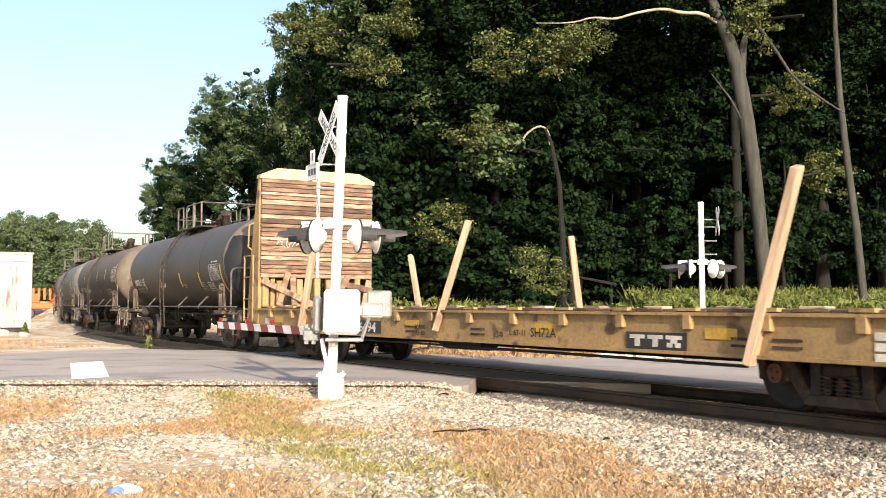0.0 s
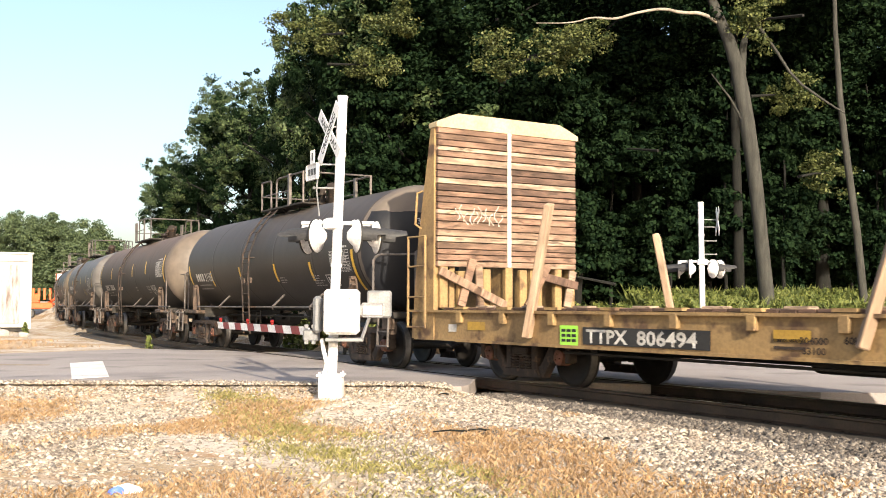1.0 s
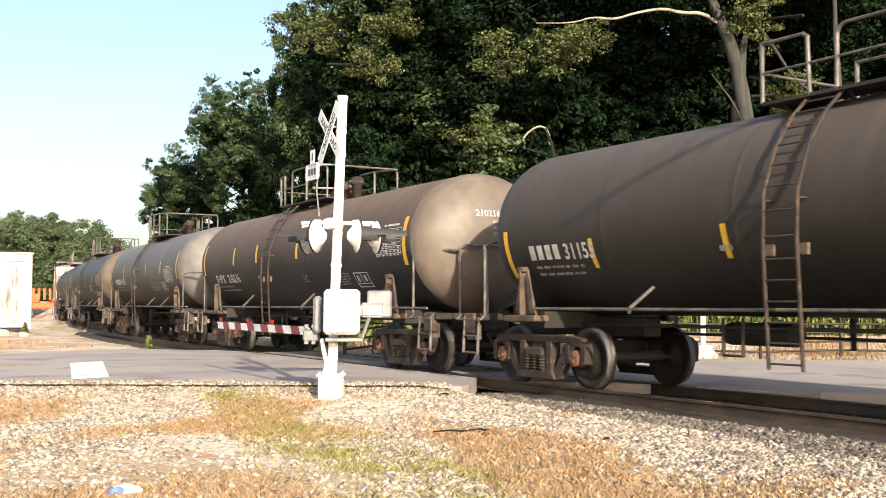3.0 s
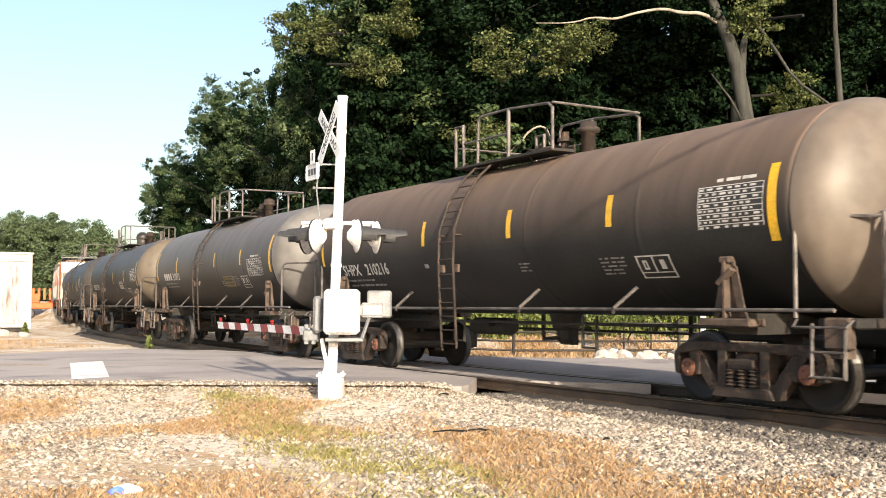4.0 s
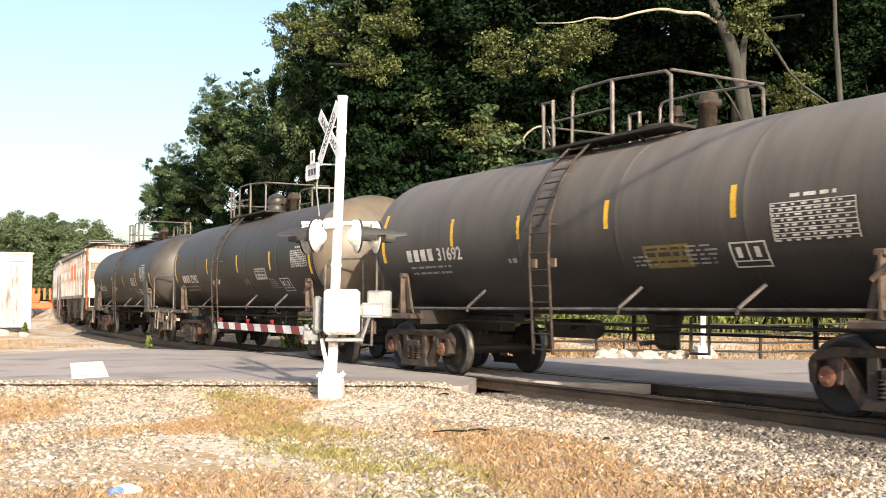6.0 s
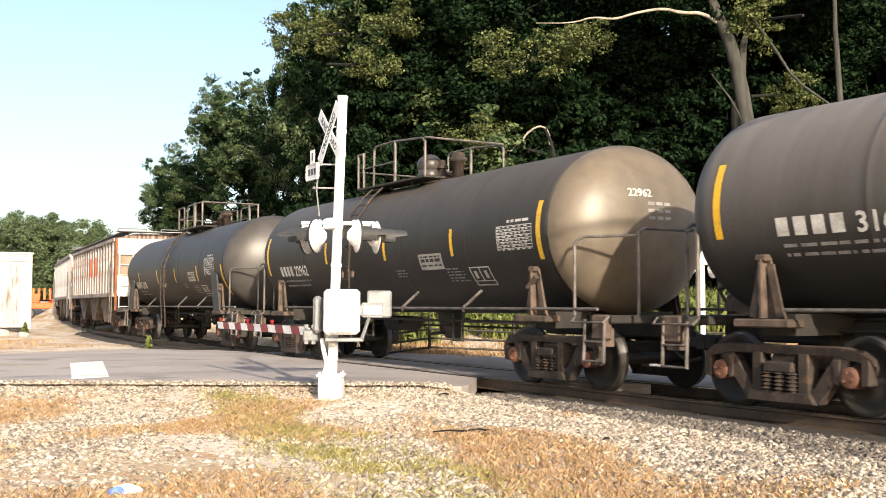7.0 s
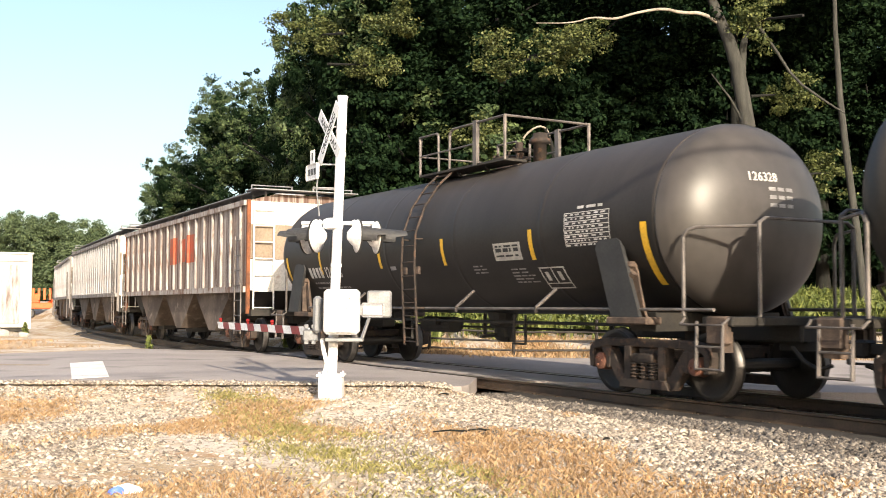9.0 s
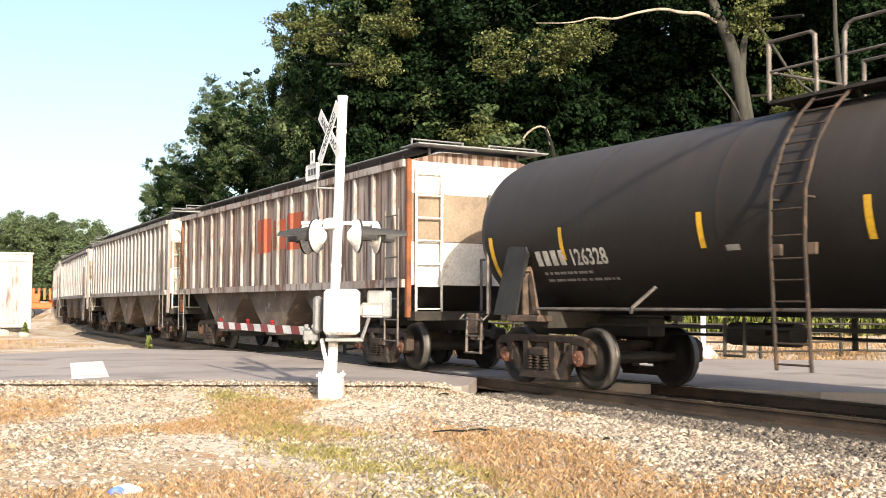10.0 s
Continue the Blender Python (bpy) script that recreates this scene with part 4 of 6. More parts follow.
              [(-5.35, -0.45, 0.66, 0.11), (-2.95, -0.2, 0.36, 0.09), (-1.06, -0.18, 0.26, 0.08), (0.97, -0.14, 0.34, 0.09), (3.22, -0.15, 0.32, 0.09), (5.42, -0.44, 0.65, 0.11)],
              (-4.5, -0.47, 0.37, 0.85), (3.74, 4.9, -0.55, 0.0), (3.07, 3.62, -0.9, -0.5), (1.6, 2.42, -0.85, -0.47, "dull_label"), -0.52, 5, (0.33, 0.18), "head_grey"), -53.19, -63.04)
roll(tank_car(-67.36, -77.32, PAINTS["olive"], [(None, 0.0), ("22962", 0.8)], "olive-black tank car with tan dusty end and round valve cover", 2,
              [(-5.4, -0.57, 0.52, 0.1), (-2.12, -0.36, 0.18, 0.09), (0.5, -0.38, 0.17, 0.09), (2.92, -0.4, 0.16, 0.09), (5.4, -0.58, 0.5, 0.11)],
              (-4.72, -0.62, 0.4, 0.72), (4.28, 5.26, -0.38, 0.1), (3.3, 3.9, -1.08, -0.65), (1.76, 2.55, -0.66, -0.31, "label_white"), -1.1, 6, (0.3, 0.14), "head_tan"), -67.36, -77.32)
roll(tank_car(-81.89, -92.52, PAINTS["black"], [(None, 0.0), ("126328", 0.76)], "clean black tank car with bright yellow stripes and a grey railing", 0,
              [(-5.95, -1.16, -0.11, 0.1), (-4.2, -0.62, -0.04, 0.08), (-1.5, -0.56, -0.02, 0.09), (0.83, -0.58, -0.02, 0.09), (3.38, -0.58, -0.02, 0.1), (5.86, -1.17, -0.08, 0.12)],
              (-4.86, -0.72, 0.41, 0.66), (4.2, 5.22, -0.4, 0.2), (3.4, 4.0, -1.2, -0.73), (2.37, 3.1, -0.56, -0.22, "label_white"), -0.25, 7, (0.48, 0.26), "head_dark"), -81.89, -92.52)


# ---------------------------------------------------------------- bulkhead flat car
def flat_text(words, size, x, z, y=-1.455, width=0.9, thick=0.004):
    me = text_mesh(words, size, width, thick)
    for p in me.vertices:
        p.co = Vector((x + p.co.x, y, z + p.co.y))
    return me


def rect(bm, x0, x1, z0, z1, y=-1.452):
    bm.faces.new([bm.verts.new(p) for p in ((x0, y, z0), (x1, y, z0), (x1, y, z1), (x0, y, z1))])
    return bm


def fit_in(p):
    return Vector((p[0] * SHAPE[0][0], p[1] * SHAPE[0][1], p[2] * SHAPE[0][2]))


def flat_car():
    front, rear = -4.0, -18.12
    SHAPE[0] = (0.98, 1.0, 0.79)
    half = (front - rear) / 2
    mid = (front + rear) / 2
    car = thing("bulkhead_flat_car", "weathered yellow bulkhead flat car with broken wooden end wall", "flat car", m=car_pose(*stand(front, rear)))
    xl, xr = -20.88 - mid, -0.7 - mid
    Y = M["flat_yellow"]
    for x in (-half, half):
        truck(car, x)
    for y in (-1, 1):
        bm = B()
        prism(bm, [(xl, 0.78), (xl + 1.0, 0.76), (xl + 1.6, 0.76), (xr - 1.6, 0.74), (xr, 0.78), (xr, 1.36), (xl, 1.36)], y * 1.36, y * 1.44)
        box(bm, ((xl + xr) / 2, y * 1.42, 1.36), (xr - xl, 0.16, 0.05))
        box(bm, ((xl + xr) / 2, y * 1.42, 0.78), (xr - xl - 3, 0.14, 0.05))
        part("side_sill", bm, Y, car)
    bm = box(B(), ((xl + xr) / 2, 0, 0.95), (xr - xl - 0.4, 0.5, 0.6))
    for x in np.arange(xl + 0.4, xr, 1.4):
        box(bm, (x, 0, 1.15), (0.12, 2.7, 0.26))
    tube(bm, (-2.0, -0.5, 0.72), (-0.6, -0.5, 0.72), 0.2, 12)
    box(bm, (1.2, -0.9, 0.82), (0.7, 0.3, 0.3))
    tube(bm, (-half + 1.2, -1.2, 0.66), (half - 1.2, -1.2, 0.62), 0.025, 6)
    tube(bm, (-half + 1.2, 0.7, 0.55), (half - 1.2, 0.7, 0.55), 0.03, 6)
    part("underframe", bm, M["dark"], car)
    for sx in (-1, 1):
        part("coupler", COUPLER, None, car, m=pose((xl + 0.1) if sx < 0 else (xr - 0.1), 0, 0.87, 0, 0, 0 if sx > 0 else 180))
    # deck boards
    bd = shared("deck_board", box(B(), (0, 0, 0), (0.235, 2.84, 0.055), bevel=0.008), WOODS[2])
    for i, x in enumerate(np.arange(xl + 1.15, xr, 0.25)):
        part("deck_board", bd, None, car, m=pose(x, 0, 1.41 + 0.006 * math.sin(i * 5.1)))
    # stake pockets along the sill, and lading brackets
    for x in np.arange(xl + 1.6, xr, 1.22):
        bm = box(B(), (x, -1.47, 1.25), (0.14, 0.07, 0.24), bevel=0.012)
        box(bm, (x, -1.43, 1.425), (0.3, 0.12, 0.05))
        part("stake_pocket", bm, Y, car)
        part("deck_cleat", box(B(), (x + 0.55, -1.33, 1.45), (0.34, 0.16, 0.05), bevel=0.01), WOODS[4], car)
    # end wall
    bx = -20.08 - mid
    planks = []
    z = 2.28
    rng = random.Random(11)
    i = 0
    while z < 5.2:
        h = rng.uniform(0.1, 0.17)
        h = min(h, 5.22 - z)
        if h < 0.06:
            break
        w = 1.43
        if z + h > 5.0:
            w = 1.43
        bm = box(B(), (bx + rng.uniform(-0.012, 0.012), 0, z + h / 2), (0.09, 2 * w, h - 0.016), bevel=0.01)
        part("plank", bm, WOODS[(i * 3 + rng.randrange(3)) % 5], car)
        z += h
        i += 1
    cap_bm = B()
    v = [(-1.47, 5.2), (-1.47, 5.3), (-1.05, 5.52), (1.05, 5.52), (1.47, 5.3), (1.47, 5.2)]
    a = [cap_bm.verts.new((bx - 0.2, y, zz)) for y, zz in v]
    b = [cap_bm.verts.new((bx + 0.06, y, zz)) for y, zz in v]
    cap_bm.faces.new(a[::-1]); cap_bm.faces.new(b)
    for k in range(6):
        cap_bm.faces.new((a[k], a[(k + 1) % 6], b[(k + 1) % 6], b[k]))
    bmesh.ops.recalc_face_normals(cap_bm, faces=cap_bm.faces[:])
    part("top_cap", cap_bm, M["cap_yellow"], car, "chamfered yellow top cap, paled for sunlight")
    for y in (-1, 1):
        bm = prism(B(), [(xl + 0.1, 0.76), (bx - 0.04, 0.76), (bx - 0.04, 5.3), (bx - 0.13, 5.3), (xl + 0.24, 2.9), (xl + 0.1, 1.5)], y * 1.38, y * 1.46)
        part("end_bracket", bm, Y, car)
    bm = B()
    for y in (-1.1, -0.55, 0, 0.55, 1.1):
        prism(bm, [(bx - 0.05, 1.4), (bx - 0.05, 5.2), (bx - 0.3, 5.2), (bx - 0.75, 1.4)], y - 0.05, y + 0.05)
    part("end_rib", bm, Y, car)
    part("centre_strap", box(B(), (bx + 0.055, -0.02, 3.75), (0.02, 0.075, 2.9)), M["letter"], car, "pale steel strap down the planks")
    bm = B()
    rs = random.Random(8)
    for k in range(11):
        y0, z0 = -1.05 + 0.085 * k + rs.uniform(-0.02, 0.02), 3.15 + 0.12 * rs.random()
        pts = [(bx + 0.064, y0 + 0.05 * math.sin(t * 1.3 + k), z0 + 0.09 * t * (1 if k % 2 else 0.7)) for t in range(5)]
        for a, b in zip(pts, pts[1:]):
            w = Vector(b) - Vector(a)
            s2 = Vector((0, -w.z, w.y)).normalized() * 0.011
            bm.faces.new([bm.verts.new(Vector(q)) for q in (Vector(a) - s2, Vector(a) + s2, Vector(b) + s2, Vector(b) - s2)])
    part("chalk_scribble", bm, M["chalk"], car, "faded white chalk scribble")
    for y, zt in ((-1.3, 2.3), (-0.95, 2.2), (-0.45, 2.25), (0.0, 2.3), (0.3, 2.25), (0.62, 2.28), (1.05, 2.3)):
        part("wall_post", box(B(), (bx - 0.02, y, (1.43 + zt) / 2), (0.1, 0.15, zt - 1.43), bevel=0.01), Y, car)
    bd2 = [((bx + 0.1, -1.42, 2.2), (bx + 0.15, -0.15, 1.48)), ((bx + 0.08, -1.0, 1.46), (bx + 0.1, -0.78, 2.45)), ((bx + 0.08, 0.35, 1.46), (bx + 0.12, 0.75, 2.35)), ((bx + 0.1, 0.55, 2.15), (bx + 0.12, 1.4, 1.92)), ((bx + 0.07, 1.2, 1.45), (bx + 0.09, 1.32, 2.25)), ((bx + 0.08, -0.62, 1.46), (bx + 0.08, -0.66, 2.3))]
    for k, (p, q) in enumerate(bd2):
        p, q = fit_in(p), fit_in(q)
        w = q - p
        SHAPE[0] = None
        bm = box(B(), (0, 0, 0), (0.05, 0.14, w.length), bevel=0.008)
        part("broken_plank", bm, WOODS[(k * 2 + 1) % 5], car, m=Matrix.Translation((p + q) / 2) @ w.to_track_quat("Z", "X").to_matrix().to_4x4() @ pose(0, 0, 0, 0, 0, 90))
        SHAPE[0] = (0.98, 1.0, 0.79)
    # ladder on the end bracket
    flat_ladder = part("ladder", tube(B(), (bx - 0.2, -1.53, 1.0), (bx - 0.2, -1.53, 2.95), 0.022, 7), Y, car, "dull yellow steel ladder")
    part("stile", tube(B(), (bx - 0.78, -1.53, 1.0), (bx - 0.78, -1.53, 2.95), 0.022, 7), Y, flat_ladder)
    for z in (1.02, 1.65, 2.3, 2.93):
        part("rung", tube(B(), (bx - 0.2, -1.53, z), (bx - 0.78, -1.53, z), 0.02, 7), Y, flat_ladder)
    part("grab_iron", pipe(B(), [(bx - 0.4, -1.46, 3.9), (bx - 0.46, -1.54, 3.85), (bx - 0.52, -1.54, 3.2), (bx - 0.46, -1.46, 3.1)], 0.02, 7), Y, car)
    # stakes
    for x0, z0, x1, z1, w, y0 in ((-17.55, 1.3, -17.74, 2.91, 0.14, 1.4), (-11.72, 0.95, -11.38, 3.22, 0.14, -1.53), (-11.66, 1.3, -11.74, 3.02, 0.15, 1.4), (-4.86, 0.66, -4.28, 3.34, 0.15, -1.53), (-17.36, 0.9, -17.02, 3.28, 0.14, -1.53)):
        p, q = fit_in((x0 - mid, y0, z0)), fit_in((x1 - mid, -1.10 if x0 == -11.72 else y0 * 0.9, z1))
        ww = q - p
        SHAPE[0] = None
        bm = box(B(), (0, 0, 0), (w, 0.11, ww.length), bevel=0.012)
        for vtx in bm.verts:
            if vtx.co.z > 0:
                vtx.co.x *= 0.85
                vtx.co.z += 0.05 * vtx.co.x / w
        part("wooden_stake", bm, M["stake"], car, "split and leaning wooden lading stake", m=Matrix.Translation((p + q) / 2) @ ww.to_track_quat("Z", "Y").to_matrix().to_4x4())
        SHAPE[0] = (0.98, 1.0, 0.79)
    # markings
    part("number_panel", rect(B(), -16.18 - mid, -13.83 - mid, 0.83, 1.12), M["panel_black"], car, "black panel with white fleet number")
    part("marking", flat_text("TTPX", 0.31, -16.1 - mid, 0.865, width=1.08, thick=0.008), M["letter"], car)
    part("marking", flat_text("806494", 0.31, -15.1 - mid, 0.865, width=1.14, thick=0.008), M["letter"], car)
    part("caution_label", rect(B(), -16.68 - mid, -16.28 - mid, 0.8, 1.14), M["lime"], car, "lime green warning label")
    bm = B()
    for r in range(3):
        for c in range(3):
            rect(bm, -16.64 - mid + c * 0.115, -16.55 - mid + c * 0.115, 0.86 + r * 0.085, 0.91 + r * 0.085, -1.457)
    part("label_text", bm, M["panel_black"], car)
    part("emblem_panel", rect(B(), -7.0 - mid, -5.9 - mid, 0.80, 1.07), M["panel_black"], car, "black panel with white emblem")
    bm = B()
    for k in range(3):
        x = -6.92 - mid + k * 0.33
        rect(bm, x, x + 0.28, 0.97, 1.03, -1.457)
        if k < 2:
            rect(bm, x + 0.09, x + 0.19, 0.85, 0.98, -1.457)
        else:
            rect(bm, x + 0.02, x + 0.12, 0.85, 0.92, -1.457); rect(bm, x + 0.16, x + 0.26, 0.85, 0.92, -1.457); rect(bm, x + 0.08, x + 0.2, 0.91, 0.98, -1.457)
    part("emblem", bm, M["letter"], car)
    for x in (-19.07, -12.9, -5.6, -9.0):
        part("paint_patch", rect(B(), x - mid, x + 0.5 - mid, 1.0, 1.16), M["bright_yellow"], car)
    for words, x, z, size in (('204000', -12.55, 0.98, 0.13), ('83100', -12.52, 0.85, 0.13), ('L 67-11', -9.65, 0.93, 0.15), ('SH72A', -9.11, 0.92, 0.23), ('62-0', -10.08, 0.88, 0.15), ('60K', -11.99, 1.0, 0.13)):
        part("small_marking", flat_text(words, size, x - mid, z, width=0.95, thick=0.003), M["truck"], car)
    for x in (-12.9, -10.75, -5.2, -4.6):
        for r in range(2):
            part("small_marking", rect(B(), x - mid, x + 0.42 - mid, 0.9 + r * 0.1, 0.94 + r * 0.1), M["truck"], car)
    bm = B()
    for r in range(3):
        rect(bm, -3.3 - mid, -2.7 - mid, 0.8 + r * 0.13, 0.9 + r * 0.13)
    part("reporting_label", bm, M["letter"], car)
    part("reporting_label", rect(B(), -19.65 - mid, -19.4 - mid, 0.95, 1.1), M["letter"], car)
    return roll(car, front, rear)


flat_car()


# ---------------------------------------------------------------- hopper cars
def hopper_car(front, rear, over, paint, label, emblem=False, ribs=18, top=4.78):
    SHAPE[0] = (0.98, 0.93, 0.79)
    half = (front - rear) / 2
    car = thing("hopper_car", label, "hopper car", "covered hopper cars of the train", m=car_pose(*stand(front, rear)))
    xl, xr = -half - over, half + over
    for x in (-half, half):
        truck(car, x)
    w = 1.5
    bm = B()
    sec = [(-w, 1.95), (-w, top - 0.25), (-w + 0.06, top - 0.1), (-0.75, top + 0.12), (0.75, top + 0.12), (w - 0.06, top - 0.1), (w, top - 0.25), (w, 1.95)]
    a = [bm.verts.new((xl, y, z)) for y, z in sec]
    b = [bm.verts.new((xr, y, z)) for y, z in sec]
    bm.faces.new(a[::-1]); bm.faces.new(b)
    for k in range(len(sec)):
        j = (k + 1) % len(sec)
        bm.faces.new((a[k], a[j], b[j], b[k]))
    bmesh.ops.recalc_face_normals(bm, faces=bm.faces[:])
    part("body", bm, paint, car)
    red_me = shared("side_rib", box(B(), (0, 0, 0), (0.087, 0.072, 1.0)), M["red_patch"])
    rib_me = shared("side_rib", box(B(), (0, 0, 0), (0.085, 0.07, top - 2.25), bevel=0.012), M["rib_pale"] if emblem else M["hopper_pale"])
    for i in range(ribs):
        x = xl + 0.45 + (xr - xl - 0.9) * i / (ribs - 1)
        for y in (-1, 1):
            rb = part("side_rib", rib_me, None, car, m=pose(x, y * (w + 0.035), (top + 1.85) / 2))
            if emblem and y < 0 and -0.6 < x < 2.5 and i % 3:
                part("painted_band", red_me, None, rb, m=pose(0, -0.003, 3.5 - (top + 1.85) / 2))
    bm = B()
    for y in (-1, 1):
        box(bm, (0, y * (w + 0.03), top - 0.18), (xr - xl, 0.12, 0.16))
        box(bm, (0, y * (w + 0.03), 1.96), (xr - xl, 0.14, 0.18))
    part("side_chord", bm, M["rib_pale"] if emblem else paint, car)
    n = 3
    for i in range(n):
        c = (xl + 1.7) + (xr - xl - 3.4) * (i + 0.5) / n
        hw = (xr - xl - 3.4) / n / 2
        bm = B()
        prism(bm, [(c - hw, 1.95), (c + hw, 1.95), (c + 0.3, 0.62), (c - 0.3, 0.62)], -1.35, 1.35)
        part("hopper_bay", bm, M["bay"], car)
        part("outlet_gate", box(B(), (c, 0, 0.55), (0.75, 2.0, 0.16)), M["dark"], car)
    for sx in (-1, 1):
        e = xr if sx > 0 else xl
        bm = B()
        prism(bm, [(e - sx * 1.75, 1.95), (e - sx * 0.02, 1.95), (e - sx * 1.6, 1.0)], -1.2, 1.2)
        box(bm, (e - sx * 1.0, 0, 1.1), (2.1, 0.5, 0.36))
        box(bm, (e + sx * 0.1, 0, 1.25), (0.3, 2.9, 0.2))
        part("end_sill", bm, M["dark"], car)
        part("coupler", COUPLER, None, car, m=pose(e + sx * 0.2, 0, 0.87, 0, 0, 0 if sx > 0 else 180))
        bm = B()
        for z0, z1, mi in ((3.95, top - 0.12, 0),):
            box(bm, (e + sx * 0.012, 0, (z0 + z1) / 2), (0.02, 2.9, z1 - z0))
        part("end_sheet", bm, M["hopper_white"], car, "white painted end sheet")
        part("end_sheet", box(B(), (e + sx * 0.012, 0, 3.42), (0.02, 2.9, 1.05)), M["hopper_tan"], car, "dirty tan end sheet")
        part("end_sheet", box(B(), (e + sx * 0.012, 0, 2.4), (0.02, 2.9, 0.95)), M["hopper_white"], car, "white painted end sheet")
        for y in (-1, 1):
            part("corner_post", box(B(), (e + sx * 0.03, y * (w - 0.02), 2.95), (0.1, 0.1, top - 1.3), bevel=0.015), M["rust"] if emblem else paint, car, "rusty orange corner post" if emblem else "")
            bm = B()
            x = e + sx * 0.12
            for yy in (y * 0.82, y * 1.36):
                tube(bm, (x, yy, 1.2), (x, yy, top - 0.25), 0.024, 7)
            for k in range(7):
                z = 1.4 + k * 0.5
                tube(bm, (x, y * 0.82, z), (x, y * 1.36, z), 0.02, 7)
            part("end_ladder", bm, M["hopper_white"], car, "white end ladder")
            bm = B()
            for xx in (e - sx * 0.1, e - sx * 0.62):
                tube(bm, (xx, y * (w + 0.12), 0.6), (xx, y * (w + 0.12), 3.6), 0.02, 7)
            for k in range(7):
                tube(bm, (e - sx * 0.1, y * (w + 0.12), 0.7 + k * 0.46), (e - sx * 0.62, y * (w + 0.12), 0.7 + k * 0.46), 0.018, 7)
            part("side_ladder", bm, M["pipe"], car)
        bm = B()
        tube(bm, (e + sx * 0.1, 0.25, 1.3), (e + sx * 0.1, 0.25, 4.0), 0.03, 7)
        box(bm, (e + sx * 0.18, 0.55, 2.75), (0.16, 0.7, 0.06))
        pipe(bm, [(e + sx * 0.2, 0.0, 1.3), (e + sx * 0.2, 0.0, 2.5), (e + sx * 0.2, 0.7, 2.6)], 0.025, 7)
        tube(bm, (e + sx * 0.2, 0.85, 3.2), (e + sx * 0.27, 0.85, 3.2), 0.28, 16)
        part("brake_gear", bm, M["pipe"], car)
    bm = B()
    z = top + 0.22
    for y in (-1.0, 1.0):
        box(bm, (0, y, z), (xr - xl, 0.5, 0.03))
        for x in np.arange(xl + 0.3, xr, 1.0):
            tube(bm, (x, y, z), (x, y, z - 0.22), 0.03, 6)
    for e in (xl, xr):
        box(bm, (e, 0, z), (0.7, 2.9, 0.03))
        pipe(bm, [(e, -1.4, z), (e, -1.4, z + 0.14), (e, -0.3, z + 0.14), (e, -0.3, z)], 0.02, 6)
        pipe(bm, [(e, 1.4, z), (e, 1.4, z + 0.14), (e, 0.3, z + 0.14), (e, 0.3, z)], 0.02, 6)
    part("roof_walkway", bm, M["grey"], car)
    hatch = shared("roof_hatch", lathe(B(), [(top + 0.1, 0.42), (top + 0.26, 0.42), (top + 0.32, 0.3), (top + 0.33, 0.02)], "Z", 14), M["hopper_pale"])
    for i in range(8):
        part("roof_hatch", hatch, None, car, m=pose(xl + 1.0 + (xr - xl - 2.0) * i / 7, 0, 0))
    if emblem:
        bm = B()
        for a0, a1, z0, z1 in ((1.35, 2.5, 3.0, 4.0), (0.45, 1.25, 3.05, 3.9), (-0.6, 0.3, 3.0, 4.0)):
            rect(bm, a0, a1, z0, z1, -w - 0.004)
        part("emblem", bm, M["red_patch"], car, "faded red painted emblem")
    return roll(car, front, rear)


hopper_car(-97.71, -108.56, 1.75, M["hopper_rust"], "rust-streaked pale covered hopper car with white end and faded red emblem", True, 17)
hopper_car(-113.76, -125.26, 1.75, M["hopper_grey"], "white ribbed covered hopper car with rusty seams", False, 22, 4.85)
hopper_car(-130.56, -142.06, 1.75, M["hopper_grey"], "dull grey covered hopper car", False, 16, 4.7)
hopper_car(-147.36, -158.86, 1.75, M["hopper_pale"], "pale grey covered hopper car behind the others", False, 16, 4.8)
hopper_car(-164.16, -175.66, 1.75, M["hopper_grey"], "dull grey covered hopper car at the bend", False, 16, 4.7)


# ---------------------------------------------------------------- crossing signals
def oriented(c, normal, up=(0, 0, 1)):
    """Pose at c whose local z looks along normal and local y is up."""
    n = Vector(normal).normalized()
    x = Vector(up).cross(n).normalized()
    y = n.cross(x)
    m = Matrix((x, y, n)).transposed().to_4x4()
    m.translation = c
    return m


def plate(bm, w, h, t, bevel=0.0):
    return box(bm, (0, 0, 0), (w, h, t), bevel=bevel)


def warning_lamp(parent, c, normal):
    """Round backing plate, cast housing, lens and long hood."""
    m = oriented(c, normal)
    lamp = part("lamp_backing", lathe(B(), [(0.0, 0.02), (0.0, 0.27), (0.012, 0.285), (0.03, 0.285), (0.03, 0.02)], "Z", 36), M["black"], parent, "black round backing plate", m)
    part("lamp_housing", lathe(B(), [(-0.17, 0.02), (-0.16, 0.07), (-0.1, 0.14), (-0.015, 0.2), (-0.005, 0.28), (-0.002, 0.28), (-0.002, 0.02)], "Z", 30), M["white"], lamp, "white enamelled lamp housing", smooth=True)
    part("lens", lathe(B(), [(0.032, 0.15), (0.05, 0.13), (0.06, 0.02)], "Z", 24), M["lens_red"], lamp, "dark red glass lens, unlit")
    bm = B()
    prev = None
    for i in range(15):
        a = radians(-25 + i * 230 / 14)
        c2, s2 = math.cos(a), math.sin(a)
        l = 0.52 if 2 < i < 12 else 0.3
        row = [bm.verts.new((0.165 * c2, 0.165 * s2, 0.03)), bm.verts.new((0.15 * c2, 0.15 * s2 - 0.01, l)), bm.verts.new((0.142 * c2, 0.142 * s2 - 0.01, l)), bm.verts.new((0.155 * c2, 0.155 * s2, 0.03))]
        if prev:
            for k in range(4):
                bm.faces.new((prev[k], prev[(k + 1) % 4], row[(k + 1) % 4], row[k]))
        prev = row
